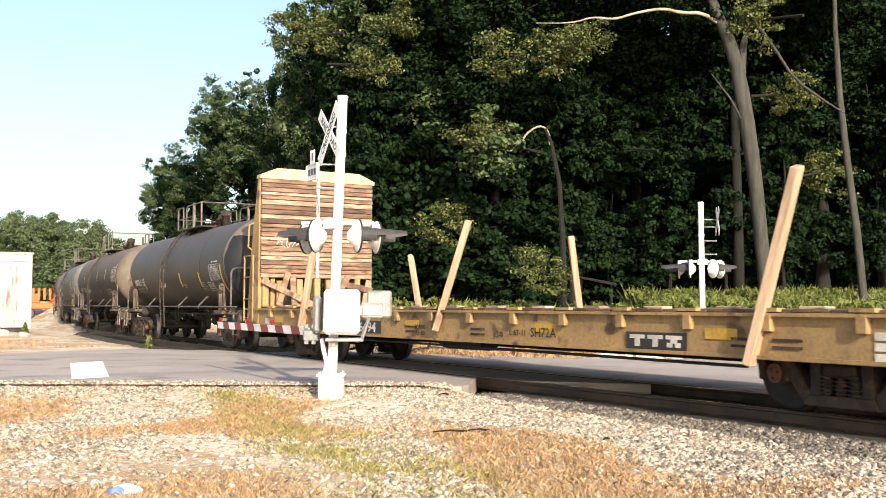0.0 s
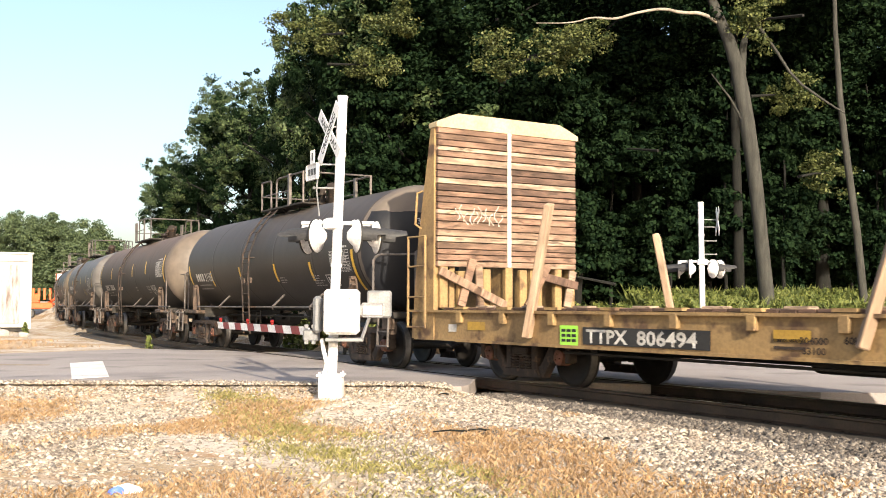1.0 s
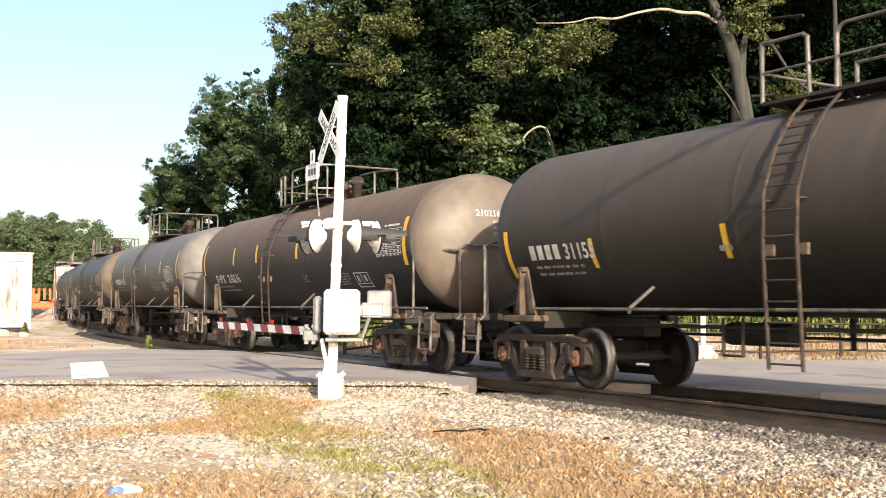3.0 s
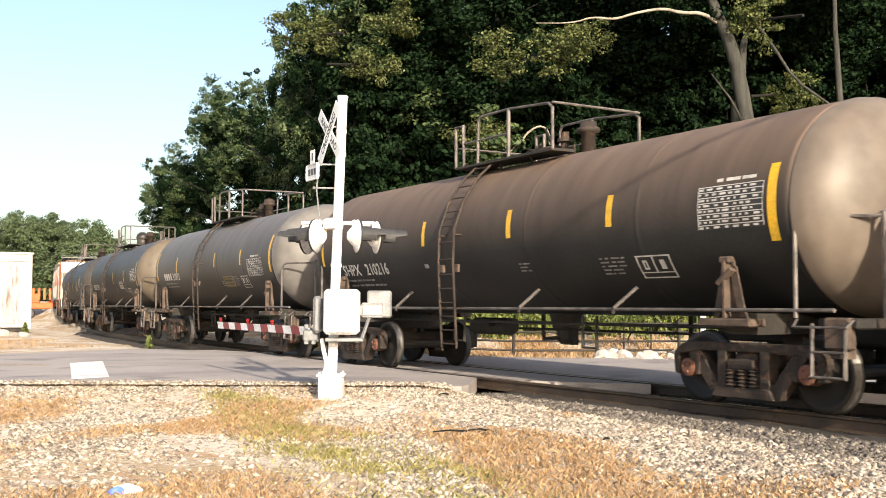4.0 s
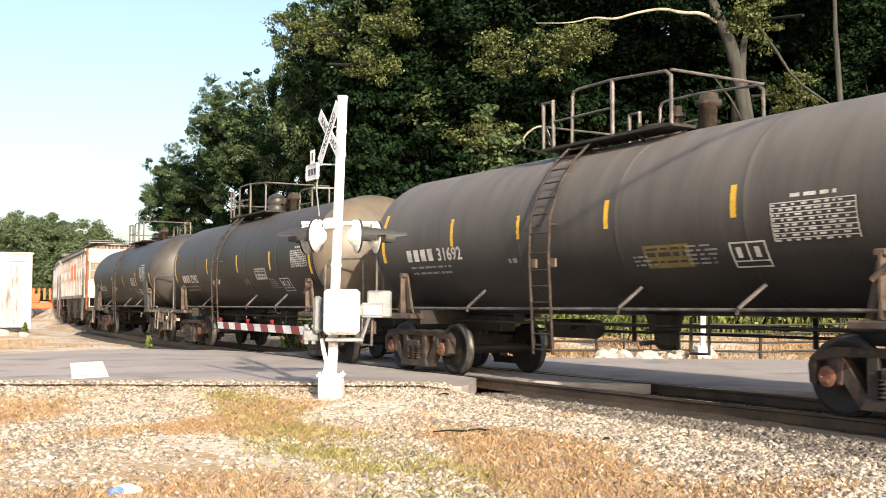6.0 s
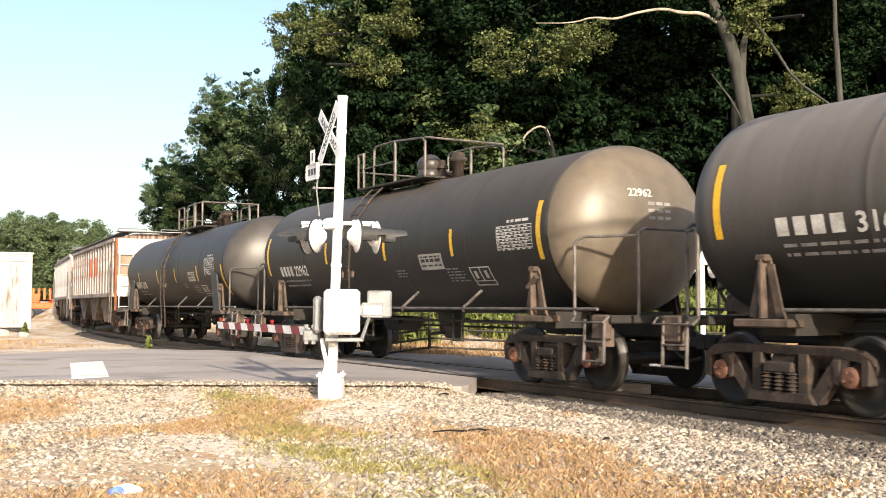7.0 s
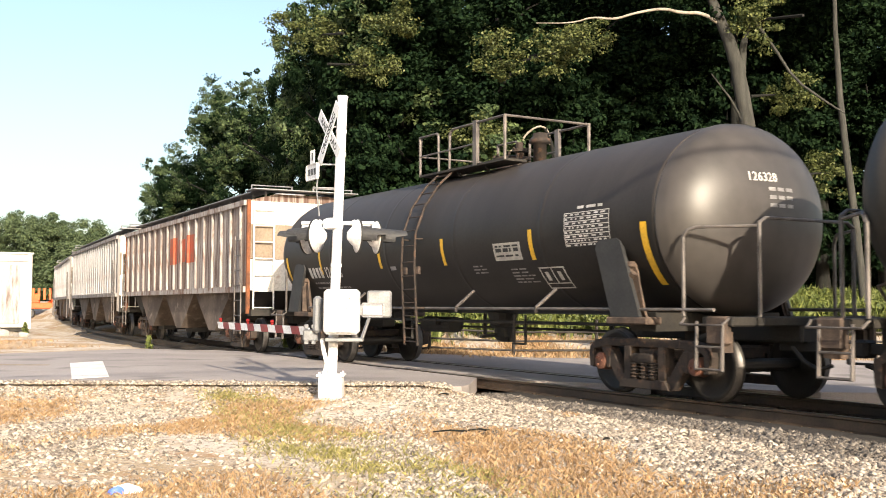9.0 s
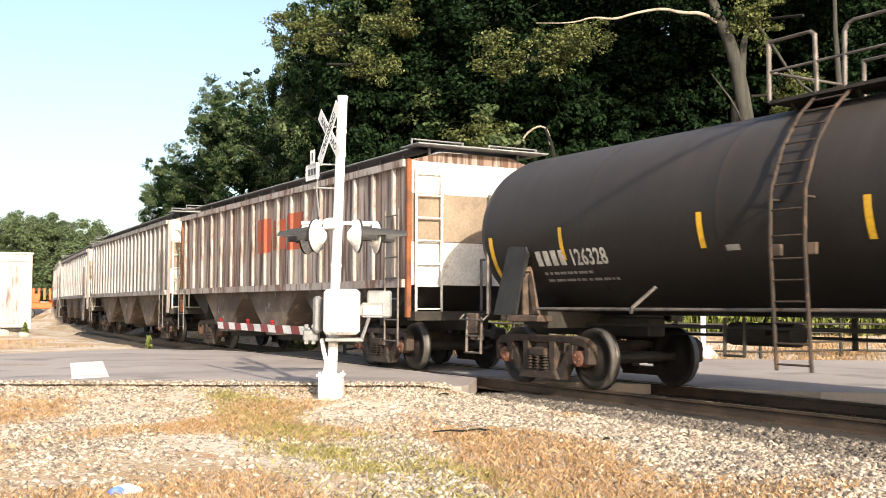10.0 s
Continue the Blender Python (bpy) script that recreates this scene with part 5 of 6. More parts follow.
    bmesh.ops.recalc_face_normals(bm, faces=bm.faces[:])
    part("hood", bm, M["hood"], lamp, "dull grey metal lamp hood")
    return lamp


def crossbuck(parent, c, normal, write=True, length=1.2):
    m = oriented(c, normal)
    for k, (a, words) in enumerate(((42, "RAIL ROAD"), (-48, "CROSSING"))):
        bd = part("crossbuck_board", plate(B(), length, 0.215, 0.012, 0.004), M["white"], parent, "white crossbuck board with black letters", m @ pose(0, 0, 0.014 * k, 0, 0, -a if k == 0 else 48))
        if write:
            me = text_mesh(words, 0.165, 1.05, 0.004)
            w = max(v.co.x for v in me.vertices)
            for v in me.vertices:
                v.co = Vector((v.co.x - w / 2, v.co.y - 0.057, 0.008))
            part("lettering", me, M["black"], bd)


def crossing_signal(base, top, label, flip=False, full=True):
    s = thing("crossing_signal", label, "railway signal", "warning signals of the crossing", m=pose(*site(base[0], base[1], 0.0)) @ S78)
    lean = Vector(top) - Vector(base)
    up = lambda z: lean * (z / lean.z)
    H = lean.z
    bm = tube(B(), up(0.3), up(H), 0.083, 20)
    for z in (H - 0.62, H - 1.0, 2.86, 2.2):
        tube(bm, up(z), up(z + 0.06), 0.094, 20)
    tube(bm, up(H - 0.02), up(H + 0.02), 0.092, 20)
    part("mast", bm, M["white"], s)
    bm = box(B(), (0, 0, 0.2), (0.4, 0.4, 0.36), bevel=0.02)
    box(bm, (0, 0, 0.395), (0.46, 0.46, 0.035), bevel=0.006)
    for dx in (-0.18, 0.18):
        for dy in (-0.18, 0.18):
            tube(bm, (dx, dy, 0.4), (dx, dy, 0.45), 0.02, 6)
    part("junction_base", bm, M["white"], s)
    part("footing", box(B(), (0, 0, -0.05), (0.62, 0.62, 0.14), bevel=0.02), M["rubble"], s, "concrete footing")
    k = -1 if flip else 1
    # crossbuck on its bracket
    cb = up(H - 0.63) + Vector((-0.2 * k, -0.04, 0))
    if flip:
        cb = up(H - 0.55) + Vector((0.5, 0.05, 0))
    nrm = Vector((-0.88 * k, -0.47 * k, 0))
    if flip:
        nrm = Vector((0.985, -0.12, 0))
    crossbuck(s, cb, nrm, not flip, 1.2 if not flip else 1.05)
    bm = B()
    for dz in (0.12, -0.1, -0.52, -0.92):
        p = up(H - 0.63 + dz)
        q = p + Vector((-0.22 * k if dz > -0.3 else -0.42 * k, -0.03, 0.0)) if not flip else p + Vector((0.46, 0.05, 0))
        tube(bm, p, q, 0.016, 6)
        bmesh.ops.create_icosphere(bm, subdivisions=1, radius=0.03, matrix=Matrix.Translation(q))
    if not flip:
        pipe(bm, [(-0.22, -0.06, 3.05), (-0.27, -0.06, 3.5), (-0.23, -0.05, 4.0)], 0.014, 6)
    part("sign_bracket", bm, M["grey"], s)
    # track count sign
    if not flip:
        m = oriented(up(H - 1.28) + Vector((-0.46, -0.02, 0)), nrm)
        sg = part("track_sign", plate(B(), 0.5, 0.27, 0.01, 0.03), M["white"], s, "small white track-count sign with dark marks", m)
        part("sign_tab", plate(B(), 0.2, 0.24, 0.01), M["white"], sg, m=pose(0, 0.25, 0))
        bm = B()
        for i in range(6):
            box(bm, (-0.18 + i * 0.072, 0, 0.007), (0.045, 0.11, 0.003))
        part("sign_marking", bm, M["black"], sg)
        part("sign_marking", box(B(), (0, 0.26, 0.007), (0.05, 0.13, 0.003)), M["black"], sg)
    # lamps on the cross-arm
    z = 2.92
    arm = B()
    for a, b in (((-0.62, 0.05), (0.6, 0.0)), ((-0.5, 0.5), (-0.06, 0.06)), ((0.62, 0.45), (0.06, 0.05))):
        tube(arm, up(z) + Vector((a[0], a[1], 0.02)), up(z) + Vector((b[0], b[1], 0.02)), 0.03, 8)
    lathe(arm, [(z - 0.09, 0.1), (z - 0.07, 0.16), (z + 0.07, 0.16), (z + 0.1, 0.1)], "Z", 16)
    spots = [((-0.30, -0.02), -1), ((-0.52, 0.5), -1), ((0.28, -0.05), 1), ((0.58, 0.32), 1)]
    for (x, y), d in spots:
        tube(arm, up(z) + Vector((x, y, 0.03)), up(z) + Vector((x, y, -0.12)), 0.028, 8)
        bmesh.ops.create_icosphere(arm, subdivisions=1, radius=0.05, matrix=Matrix.Translation(up(z) + Vector((x, y, 0.03))))
        warning_lamp(s, up(z) + Vector((x + 0.05 * d, y, -0.2)), (d * 0.94, 0.34, -0.02))
    part("lamp_arm", arm, M["white"], s)
    return s


sig = crossing_signal((-1.86, 12.34, -0.03), (-1.71, 12.34, 5.05), "white crossing signal mast with crossbuck, lamps and gate machine")

# gate machine, its box, weights and arm on the near signal
bm = box(B(), (0.2, -0.3, 1.45), (0.58, 0.36, 0.74), bevel=0.05)
case = part("machine_box", bm, M["white"], sig, "white sheet-metal gate machine box")
part("box_door", box(B(), (0.23, -0.492, 1.45), (0.48, 0.03, 0.66), bevel=0.03), M["white"], case)
bm = B()
for x, z in ((0.3, 1.5), (0.33, 1.53), (0.3, 1.46), (0.34, 1.66)):
    tube(bm, (x, -0.515, z), (x, -0.503, z), 0.012, 8)
part("door_bolt", bm, M["black"], case)
bm = box(B(), (0.24, -0.2, 0.99), (0.62, 0.3, 0.06), bevel=0.01)
tube(bm, (0.45, -0.3, 0.95), (0.45, -0.3, 1.02), 0.03, 8)
tube(bm, (0.1, -0.3, 0.95), (0.1, -0.3, 1.02), 0.03, 8)
part("box_bracket", bm, M["grey"], sig)
bm = box(B(), (-0.24, 0.05, 1.4), (0.14, 0.34, 0.62), bevel=0.05)
box(bm, (-0.36, 0.16, 1.05), (0.26, 0.3, 0.2), bevel=0.03)
for x in (-0.42, -0.3):
    for z in (0.94, 1.2):
        box(bm, (x, -0.02, z), (0.07, 0.07, 0.07), bevel=0.01)
part("arm_hub", bm, M["grey"], sig, "grey cast hub of the gate arm")
bm = box(B(), (0.78, 0.25, 1.58), (0.42, 0.1, 0.46), bevel=0.03)
part("counterweight", bm, M["grey"], sig, "grey square counterweight plate")
bm = box(B(), (0.68, 0.05, 1.48), (0.42, 0.06, 0.25), bevel=0.05)
for x in (0.62, 0.74):
    tube(bm, (x, 0.015, 1.48), (x, 0.03, 1.48), 0.04, 12)
tube(bm, (0.62, 0.1, 1.35), (0.5, 0.1, 1.0), 0.03, 8)
part("weight_lever", bm, M["aluminium"], sig, "bright aluminium counterweight lever with holes")
bm = pipe(B(), [(-0.15, -0.1, 1.0), (-0.12, -0.14, 0.82), (-0.06, -0.16, 0.6), (-0.1, -0.14, 0.42)], 0.035, 10)
part("conduit", bm, M["white"], sig, "white flexible conduit")
a0, a1 = Vector((-0.4, 0.2, 1.12)), Vector((-3.05, 5.45, 1.12))
w = (a1 - a0).normalized()
side = Vector((-w.y, w.x, 0))
n = 13
armo = None
for i in range(n):
    p, q = a0 + (a1 - a0) * i / n, a0 + (a1 - a0) * (i + 1) / n
    bm = B()
    vs = []
    for e, sl in ((p, 0.05), (q, 0.05)):
        for hh in (-0.07, 0.07):
            for tt in (-0.02, 0.02):
                vs.append(bm.verts.new(e + side * tt + Vector((0, 0, hh)) + w * (sl if hh > 0 else -sl)))
    for f in ((0, 1, 3, 2), (4, 6, 7, 5), (0, 4, 5, 1), (2, 3, 7, 6), (0, 2, 6, 4), (1, 5, 7, 3)):
        bm.faces.new([vs[k] for k in f])
    bmesh.ops.recalc_face_normals(bm, faces=bm.faces[:])
    part("gate_arm_stripe", bm, M["red"] if i % 2 else M["white"], sig, "red gate arm section" if i % 2 else "white gate arm section")
for f in (0.35, 0.62, 0.97):
    p = a0 + (a1 - a0) * f + Vector((0, 0, 0.1))
    bm = box(B(), p, (0.05, 0.05, 0.08), bevel=0.01)
    tube(bm, p + Vector((-0.03, 0, 0.03)), p + Vector((0.03, 0, 0.03)), 0.035, 10)
    part("gate_lamp", bm, M["lens_red"], sig, "small gate arm lamp, unlit")

crossing_signal((7.78, 22.0, 0.05), (7.74, 22.0, 4.76), "white far-side crossing signal mast with crossbuck and hooded lamps", True)


# ---------------------------------------------------------------- fence, rubble, shed and other things beyond the track
fence = thing("pipe_fence", "black welded pipe fence beside the far road", "fence")
posts = [(-3.0 + 2.6 * i, 22.6 + 0.12 * i) for i in range(9)]
for i, (x, y) in enumerate(posts):
    x, y, z = site(x, y)
    part("post", tube(tube(B(), (x, y, z - 0.1), (x, y, z + 0.9), 0.04, 10), (x, y, z + 0.9), (x, y, z + 0.92), 0.045, 10), M["fence"], fence)
    if i:
        x0, y0, z0 = site(*posts[i - 1])
        for h in (0.17, 0.39, 0.61, 0.82):
            part("rail", tube(B(), (x0, y0, z0 + h), (x, y, z + h), 0.026, 8), M["fence"], fence)
        if i % 3 == 1:
            for f in (0.33, 0.66):
                xm, ym, zm = x0 + (x - x0) * f, y0 + (y - y0) * f, z0 + (z - z0) * f
                part("upright", tube(B(), (xm, ym, zm + 0.17), (xm, ym, zm + 0.82), 0.018, 7), M["fence"], fence)


def boulder(seed, size):
    rng = random.Random(seed)
    bm = B()
    bmesh.ops.create_icosphere(bm, subdivisions=2, radius=1)
    k = [Vector((rng.uniform(-1, 1), rng.uniform(-1, 1), rng.uniform(-0.5, 1))).normalized() for _ in range(7)]
    for v in bm.verts:
        for d in k:
            e = v.co.dot(d) - 0.62
            if e > 0:
                v.co -= d * e * 0.9
        v.co += Vector((noise.noise(v.co * 3), noise.noise(v.co * 3 + Vector((5, 0, 0))), noise.noise(v.co * 3 + Vector((0, 9, 0))))) * 0.08
        v.co = Vector((v.co.x * size[0], v.co.y * size[1], v.co.z * size[2]))
    return bm


rng = random.Random(5)
for i in range(17):
    x, y = rng.uniform(4.6, 7.0), rng.uniform(20.9, 22.0)
    r = rng.uniform(0.14, 0.36)
    tagged(part("concrete_chunk", boulder(i, (r, r * 0.8, r * 0.62)), M["rubble"], m=pose(*site(x, y, r * 0.3), rng.uniform(-20, 20), rng.uniform(-20, 20), rng.uniform(0, 360))), "broken pale concrete chunk in a pile", "rubble", "rubble pile beside the fence")
for i, (x, y, r) in enumerate(((6.9, 23.4, 0.22), (7.3, 22.7, 0.26), (8.2, 22.6, 0.24), (-20.0, 33.5, 0.3), (-18.2, 32.0, 0.2))):
    tagged(part("pale_rock", boulder(40 + i, (r, r, r * 0.7)), M["rubble"], m=pose(*site(x, y, r * 0.3), 0, 0, 50 * i)), "pale rock lying on the dry ground", "rock")

# white equipment shed
shed = thing("equipment_shed", "white sheet-metal equipment shed with framed door panel", "shed", m=pose(*site(-23.9, 38.2), 0, 0, 24.0) @ S78)
sw, sd, sh = 4.6, 3.2, 3.85
part("wall", box(B(), (0, 0, 0.15 + sh / 2), (sw, sd, sh - 0.1), bevel=0.03), M["shed_white"], shed)
part("roof", box(B(), (0, 0, sh + 0.15), (sw + 0.14, sd + 0.14, 0.1), bevel=0.03), M["shed_white"], shed)
for x in (-sw / 2 + 0.1, sw / 2 - 0.12, 0.25):
    part("frame_post", box(B(), (x, -sd / 2 - 0.03, 0.1 + sh / 2), (0.2, 0.07, sh), bevel=0.015), M["shed_white"], shed)
part("frame_beam", box(B(), (0, -sd / 2 - 0.034, sh - 0.12), (sw - 0.4, 0.07, 0.3), bevel=0.015), M["shed_white"], shed)
part("door", box(B(), (1.25, -sd / 2 - 0.012, 1.9), (0.95, 0.04, 3.0), bevel=0.01), M["hopper_pale"], shed, "pale grey recessed door panel")
part("skid", box(B(), (0, 0, 0.1), (sw - 0.3, sd - 0.3, 0.2)), M["dark"], shed, "dark base rail")

# orange track machine behind the shed
mach = thing("track_machine", "orange parked track maintenance machine", "machine", m=pose(*site(-38.5, 70.5), 0, 0, 20) @ S78)
part("body", box(box(B(), (0, 0, 1.2), (3.0, 1.6, 0.6), bevel=0.08), (-0.7, 0, 1.9), (1.2, 1.4, 0.9), bevel=0.08), M["orange"], mach)
for i in range(6):
    part("slat", box(B(), (-1.2 + i * 0.5, -0.85, 2.3), (0.22, 0.08, 1.1), bevel=0.02), M["orange"], mach)
part("boom", tube(tube(B(), (0.6, 0, 1.4), (2.0, 0, 2.4), 0.13, 8), (2.0, 0, 2.4), (2.6, 0, 1.0), 0.1, 8), M["orange"], mach)
for x in (-1.0, 1.0):
    for y in (-0.8, 0.8):
        part("wheel", lathe(B(), [(-0.15, 0.1), (-0.15, 0.42), (-0.1, 0.48), (0.1, 0.48), (0.15, 0.42), (0.15, 0.1)], "Y", 20, (x, y, 0.47)), M["black"], mach)

# litter, sticks and a clod on the gravel
lit = thing("crumpled_wrapper", "crumpled blue and white plastic wrapper on dry grass", "litter", m=pose(*site(-2.8, 6.6, 0.03), 0, 0, 15))
part("wrapper", boulder(71, (0.11, 0.06, 0.05)), M["litter_white"], lit)
part("printed_side", boulder(72, (0.075, 0.055, 0.045)), M["litter_blue"], lit, "blue printed side", pose(-0.07, -0.02, -0.005))
for i, (x, y, a, l) in enumerate(((0.1, 9.6, 10, 0.35), (0.48, 9.7, -4, 0.22), (2.0, 9.05, 60, 0.12), (0.02, 12.7, 20, 0.14))):
    tagged(part("dark_stick", tube(tube(B(), (-l / 2, 0, 0), (0, 0.01, 0.012), 0.008, 6), (0, 0.01, 0.012), (l / 2, -0.01, 0), 0.01, 6), M["bark_dark_shaded"], m=pose(*site(x, y, 0.03), 0, 0, a)), "short dark stick lying on the gravel", "stick")


# ---------------------------------------------------------------- trees and plants
RNG = np.random.default_rng(7)


def leaves(centres, radii, per, size, rng, flat=0.5, up=0.75):
    """Leaves as small folded quads in clumps round the centres."""
    n = len(centres)
    tot = n * per
    d = rng.normal(size=(tot, 3))
    d /= np.linalg.norm(d, axis=1)[:, None]
    r = rng.random(tot) ** 0.45
    c = np.repeat(centres, per, 0)
    R = np.repeat(radii, per)
    p = c + d * (r * R)[:, None] * np.array([1, 1, flat])
    nr = rng.normal(size=(tot, 3)) * 0.6 + d * 0.7 + np.array([0, 0, up])
    nr /= np.linalg.norm(nr, axis=1)[:, None]
    t = np.cross(nr, rng.normal(size=(tot, 3)))
    t /= np.linalg.norm(t, axis=1)[:, None]
    b = np.cross(nr, t)
    s = size * (0.6 + 0.8 * rng.random(tot))[:, None]
    v = np.stack([p - t * s * 0.6, p + b * s * 0.42 + nr * s * 0.12, p + t * s * 0.6, p - b * s * 0.42 + nr * s * 0.12], 1).reshape(-1, 3)
    f = np.arange(tot * 4).reshape(-1, 4)
    return v, f


def crown_mesh(seed, rx, rz, clumps, per, size, material, shell=0.45, core=None, puff=1.0):
    """An uneven crown about its own middle: lobes, flat sprays of leaves on the lobes, and gaps between them."""
    rng = np.random.default_rng(seed)
    n = 40
    lobes = rng.normal(size=(n, 3))
    lobes /= np.linalg.norm(lobes, axis=1)[:, None]
    lobes *= (0.3 + 0.6 * rng.random(n))[:, None]
    lr = 0.1 + 0.2 * rng.random(n) ** 1.5
    k = rng.integers(0, n, clumps)
    d = rng.normal(size=(clumps, 3))
    d /= np.linalg.norm(d, axis=1)[:, None]
    c = lobes[k] + d * (lr[k] * (shell + (1 - shell) * rng.random(clumps)))[:, None]
    c = c * np.array([rx, rx, rz])
    v, f = leaves(c, puff * (0.25 + 0.65 * rng.random(clumps)), per, size, rng)
    me = from_arrays("crown", v, f, material)
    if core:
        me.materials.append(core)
        # inner clumps, and three in ten others, get leaves with shade in their colour
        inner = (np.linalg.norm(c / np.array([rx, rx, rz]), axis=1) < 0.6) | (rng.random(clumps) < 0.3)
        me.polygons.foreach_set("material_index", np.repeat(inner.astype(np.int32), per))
    return me


def limb(bm, pts, radii, n=9, turns=0):
    pts, radii = [Vector(p) for p in pts], list(radii)
    for _ in range(turns):
        a, b = [pts[0]], [radii[0]]
        for i in range(len(pts) - 1):
            for f in (0.25, 0.75):
                a.append(pts[i].lerp(pts[i + 1], f)); b.append(radii[i] + (radii[i + 1] - radii[i]) * f)
        pts, radii = a + [pts[-1]], b + [radii[-1]]
    rows = []
    for i, p in enumerate(pts):
        w = (pts[min(i + 1, len(pts) - 1)] - pts[max(i - 1, 0)]).normalized()
        x = w.cross(Vector((0.3, 1, 0.1))).normalized()
        y = w.cross(x)
        rows.append([bm.verts.new(p + (x * math.cos(2 * math.pi * k / n) + y * math.sin(2 * math.pi * k / n)) * radii[i] * (1 + 0.1 * noise.noise((k * 1.7, i * 0.9, radii[i] * 9)))) for k in range(n)])
    for a, b in zip(rows, rows[1:]):
        for k in range(n):
            bm.faces.new((a[k], a[(k + 1) % n], b[(k + 1) % n], b[k]))
    bm.faces.new(rows[0][::-1]); bm.faces.new(rows[-1])
    return bm


CROWNS = [crown_mesh(20 + i, 4.3, 7.0, 540, 66, 0.16, M["leaf_a"] if i % 2 == 0 else M["leaf_shade"], core=M["leaf_shade"]) for i in range(5)]
LOWCROWN = [crown_mesh(40 + i, 3.8, 3.2, 190, 40, 0.28, M["leaf_shade"]) for i in range(3)]
BACKCROWN = [crown_mesh(50 + i, 4.4, 7.0, 300, 44, 0.34, M["leaf_shade"]) for i in range(3)]
FARCROWN = [crown_mesh(60 + i, 6.2, 8.8, 420, 60, 0.36, M["leaf_far"], puff=2.1) for i in range(3)]


def trunk_mesh(seed, h, r, material):
    rng = random.Random(seed)
    pts, rad = [], []
    x = y = 0.0
    for i in range(8):
        t = i / 7
        pts.append((x, y, -0.3 + (h + 0.3) * t))
        rad.append(r * (1.25 if i == 0 else 1 - 0.75 * t))
        x += rng.uniform(-0.18, 0.18)
        y += rng.uniform(-0.18, 0.18)
    bm = limb(B(), pts, rad)
    for k in range(7):
        i = rng.randrange(3, 7)
        a = rng.uniform(0, 6.28)
        l = rng.uniform(1.4, 3.2)
        p = Vector(pts[i])
        q = p + Vector((math.cos(a) * l * 0.5, math.sin(a) * l * 0.5, l * 0.35))
        e = p + Vector((math.cos(a + 0.3) * l, math.sin(a + 0.3) * l, l * 0.6))
        limb(bm, [p, q, e], [rad[i] * 0.5, rad[i] * 0.33, 0.03], 6)
    return shared("trunk", bm, material, True)


# trunks coloured near black for the shade under the crowns
TRUNKS = [trunk_mesh(i, 13.5, 0.32, M["bark_dark_shaded"]) for i in range(3)]
NT = [0]


def tree(x, y, h, wide=1.0, kind=0, label="tall broadleaf tree with dense green crown darkened for shade", group="trees of the wood"):
    i = NT[0]
    NT[0] += 1
    rng = random.Random(100 + i)
    t = thing("tree", label, "tree", group, m=pose(*site(x, y), 0, 0, rng.uniform(0, 360)) @ S78)
    part("trunk", TRUNKS[i % 3], None, t, m=Matrix.Diagonal((h / 18, h / 18, h / 18, 1)))
    # right-hand and back trees get the crowns coloured dark to stand for shade
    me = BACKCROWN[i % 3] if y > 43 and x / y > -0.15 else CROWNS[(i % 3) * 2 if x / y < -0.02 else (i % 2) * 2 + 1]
    sc = h / 19.0
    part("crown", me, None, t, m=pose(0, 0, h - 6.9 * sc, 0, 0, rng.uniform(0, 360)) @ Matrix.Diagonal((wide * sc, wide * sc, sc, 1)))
    if kind:
        part("lower_crown", LOWCROWN[i % 3], None, t, m=pose(0, 0, h * 0.24, 0, 0, rng.uniform(0, 360)) @ Matrix.Diagonal((wide, wide, 1.15, 1)))
    return t


def at_px(x, depth):
    return (x - 784) / 1300 * depth


# edge of the wood, its inner rows, and the trees farther along the line
for x, y, h, w, k in ((570, 40, 19.5, 0.75, 1), (625, 39, 19.5, 0.85, 1), (715, 37, 20.5, 1.1, 1), (760, 36.5, 20, 1.1, 1), (880, 36, 21, 1.15, 0), (1010, 37, 22, 1.1, 0), (1130, 38, 21, 1.1, 0), (1250, 39, 22, 1.1, 0), (1460, 37, 21, 1.1, 0), (1580, 36, 21, 1.1, 0), (1720, 35, 20, 1.1, 0), (1880, 34, 20, 1.1, 1)):
    tree(at_px(x, y), y, h, w, k)
for i in range(11):
    y = 45 + (i % 3) * 2.0
    tree(at_px(700 + i * 112, y), y, 21 + (i % 4), 1.25, 1)
for i in range(9):
    y = 55 + (i % 2) * 3
    tree(at_px(730 + i * 132, y), y, 23 + (i % 3), 1.5, 1)
for x, y, h, w in ((560, 50, 17.2, 0.85), (445, 57, 18.6, 0.95), (390, 61, 19.2, 0.85), (352, 65, 17.4, 0.8), (305, 67, 15.6, 0.85), (470, 64, 19, 1.0), (300, 72, 14.5, 0.95), (335, 74, 15.0, 1.0), (510, 47, 19.0, 0.6), (575, 58, 18, 1.0)):
    tree(at_px(x, y), y, h, w, 1, "broadleaf tree with rounded green crown beside the line")
for i, (x, h) in enumerate(((-110, 23), (-40, 23.5), (25, 22.5), (80, 22.8), (130, 22), (172, 20), (200, 17.5), (-10, 24), (55, 24), (108, 23.5))):
    y = 168 if i < 7 else 190
    X = at_px(x, y)
    t = thing("far_tree", "hazy light green tree in the distance", "tree", "far trees behind the bend", m=pose(*site(X, y, -0.3)) @ S78)
    part("trunk", TRUNKS[i % 3], None, t)
    part("crown", FARCROWN[i % 3], None, t, m=pose(0, 0, h - 9.4, 0, 0, i * 67))
    part("lower_crown", FARCROWN[(i + 1) % 3], None, t, m=pose(0, 0, 6.0, 0, 0, i * 37) @ Matrix.Diagonal((1.2, 1.2, 0.8, 1)))

# shrubs and saplings that close the wood below the crowns, coloured dark for shade
for i in range(44):
    row = i % 4
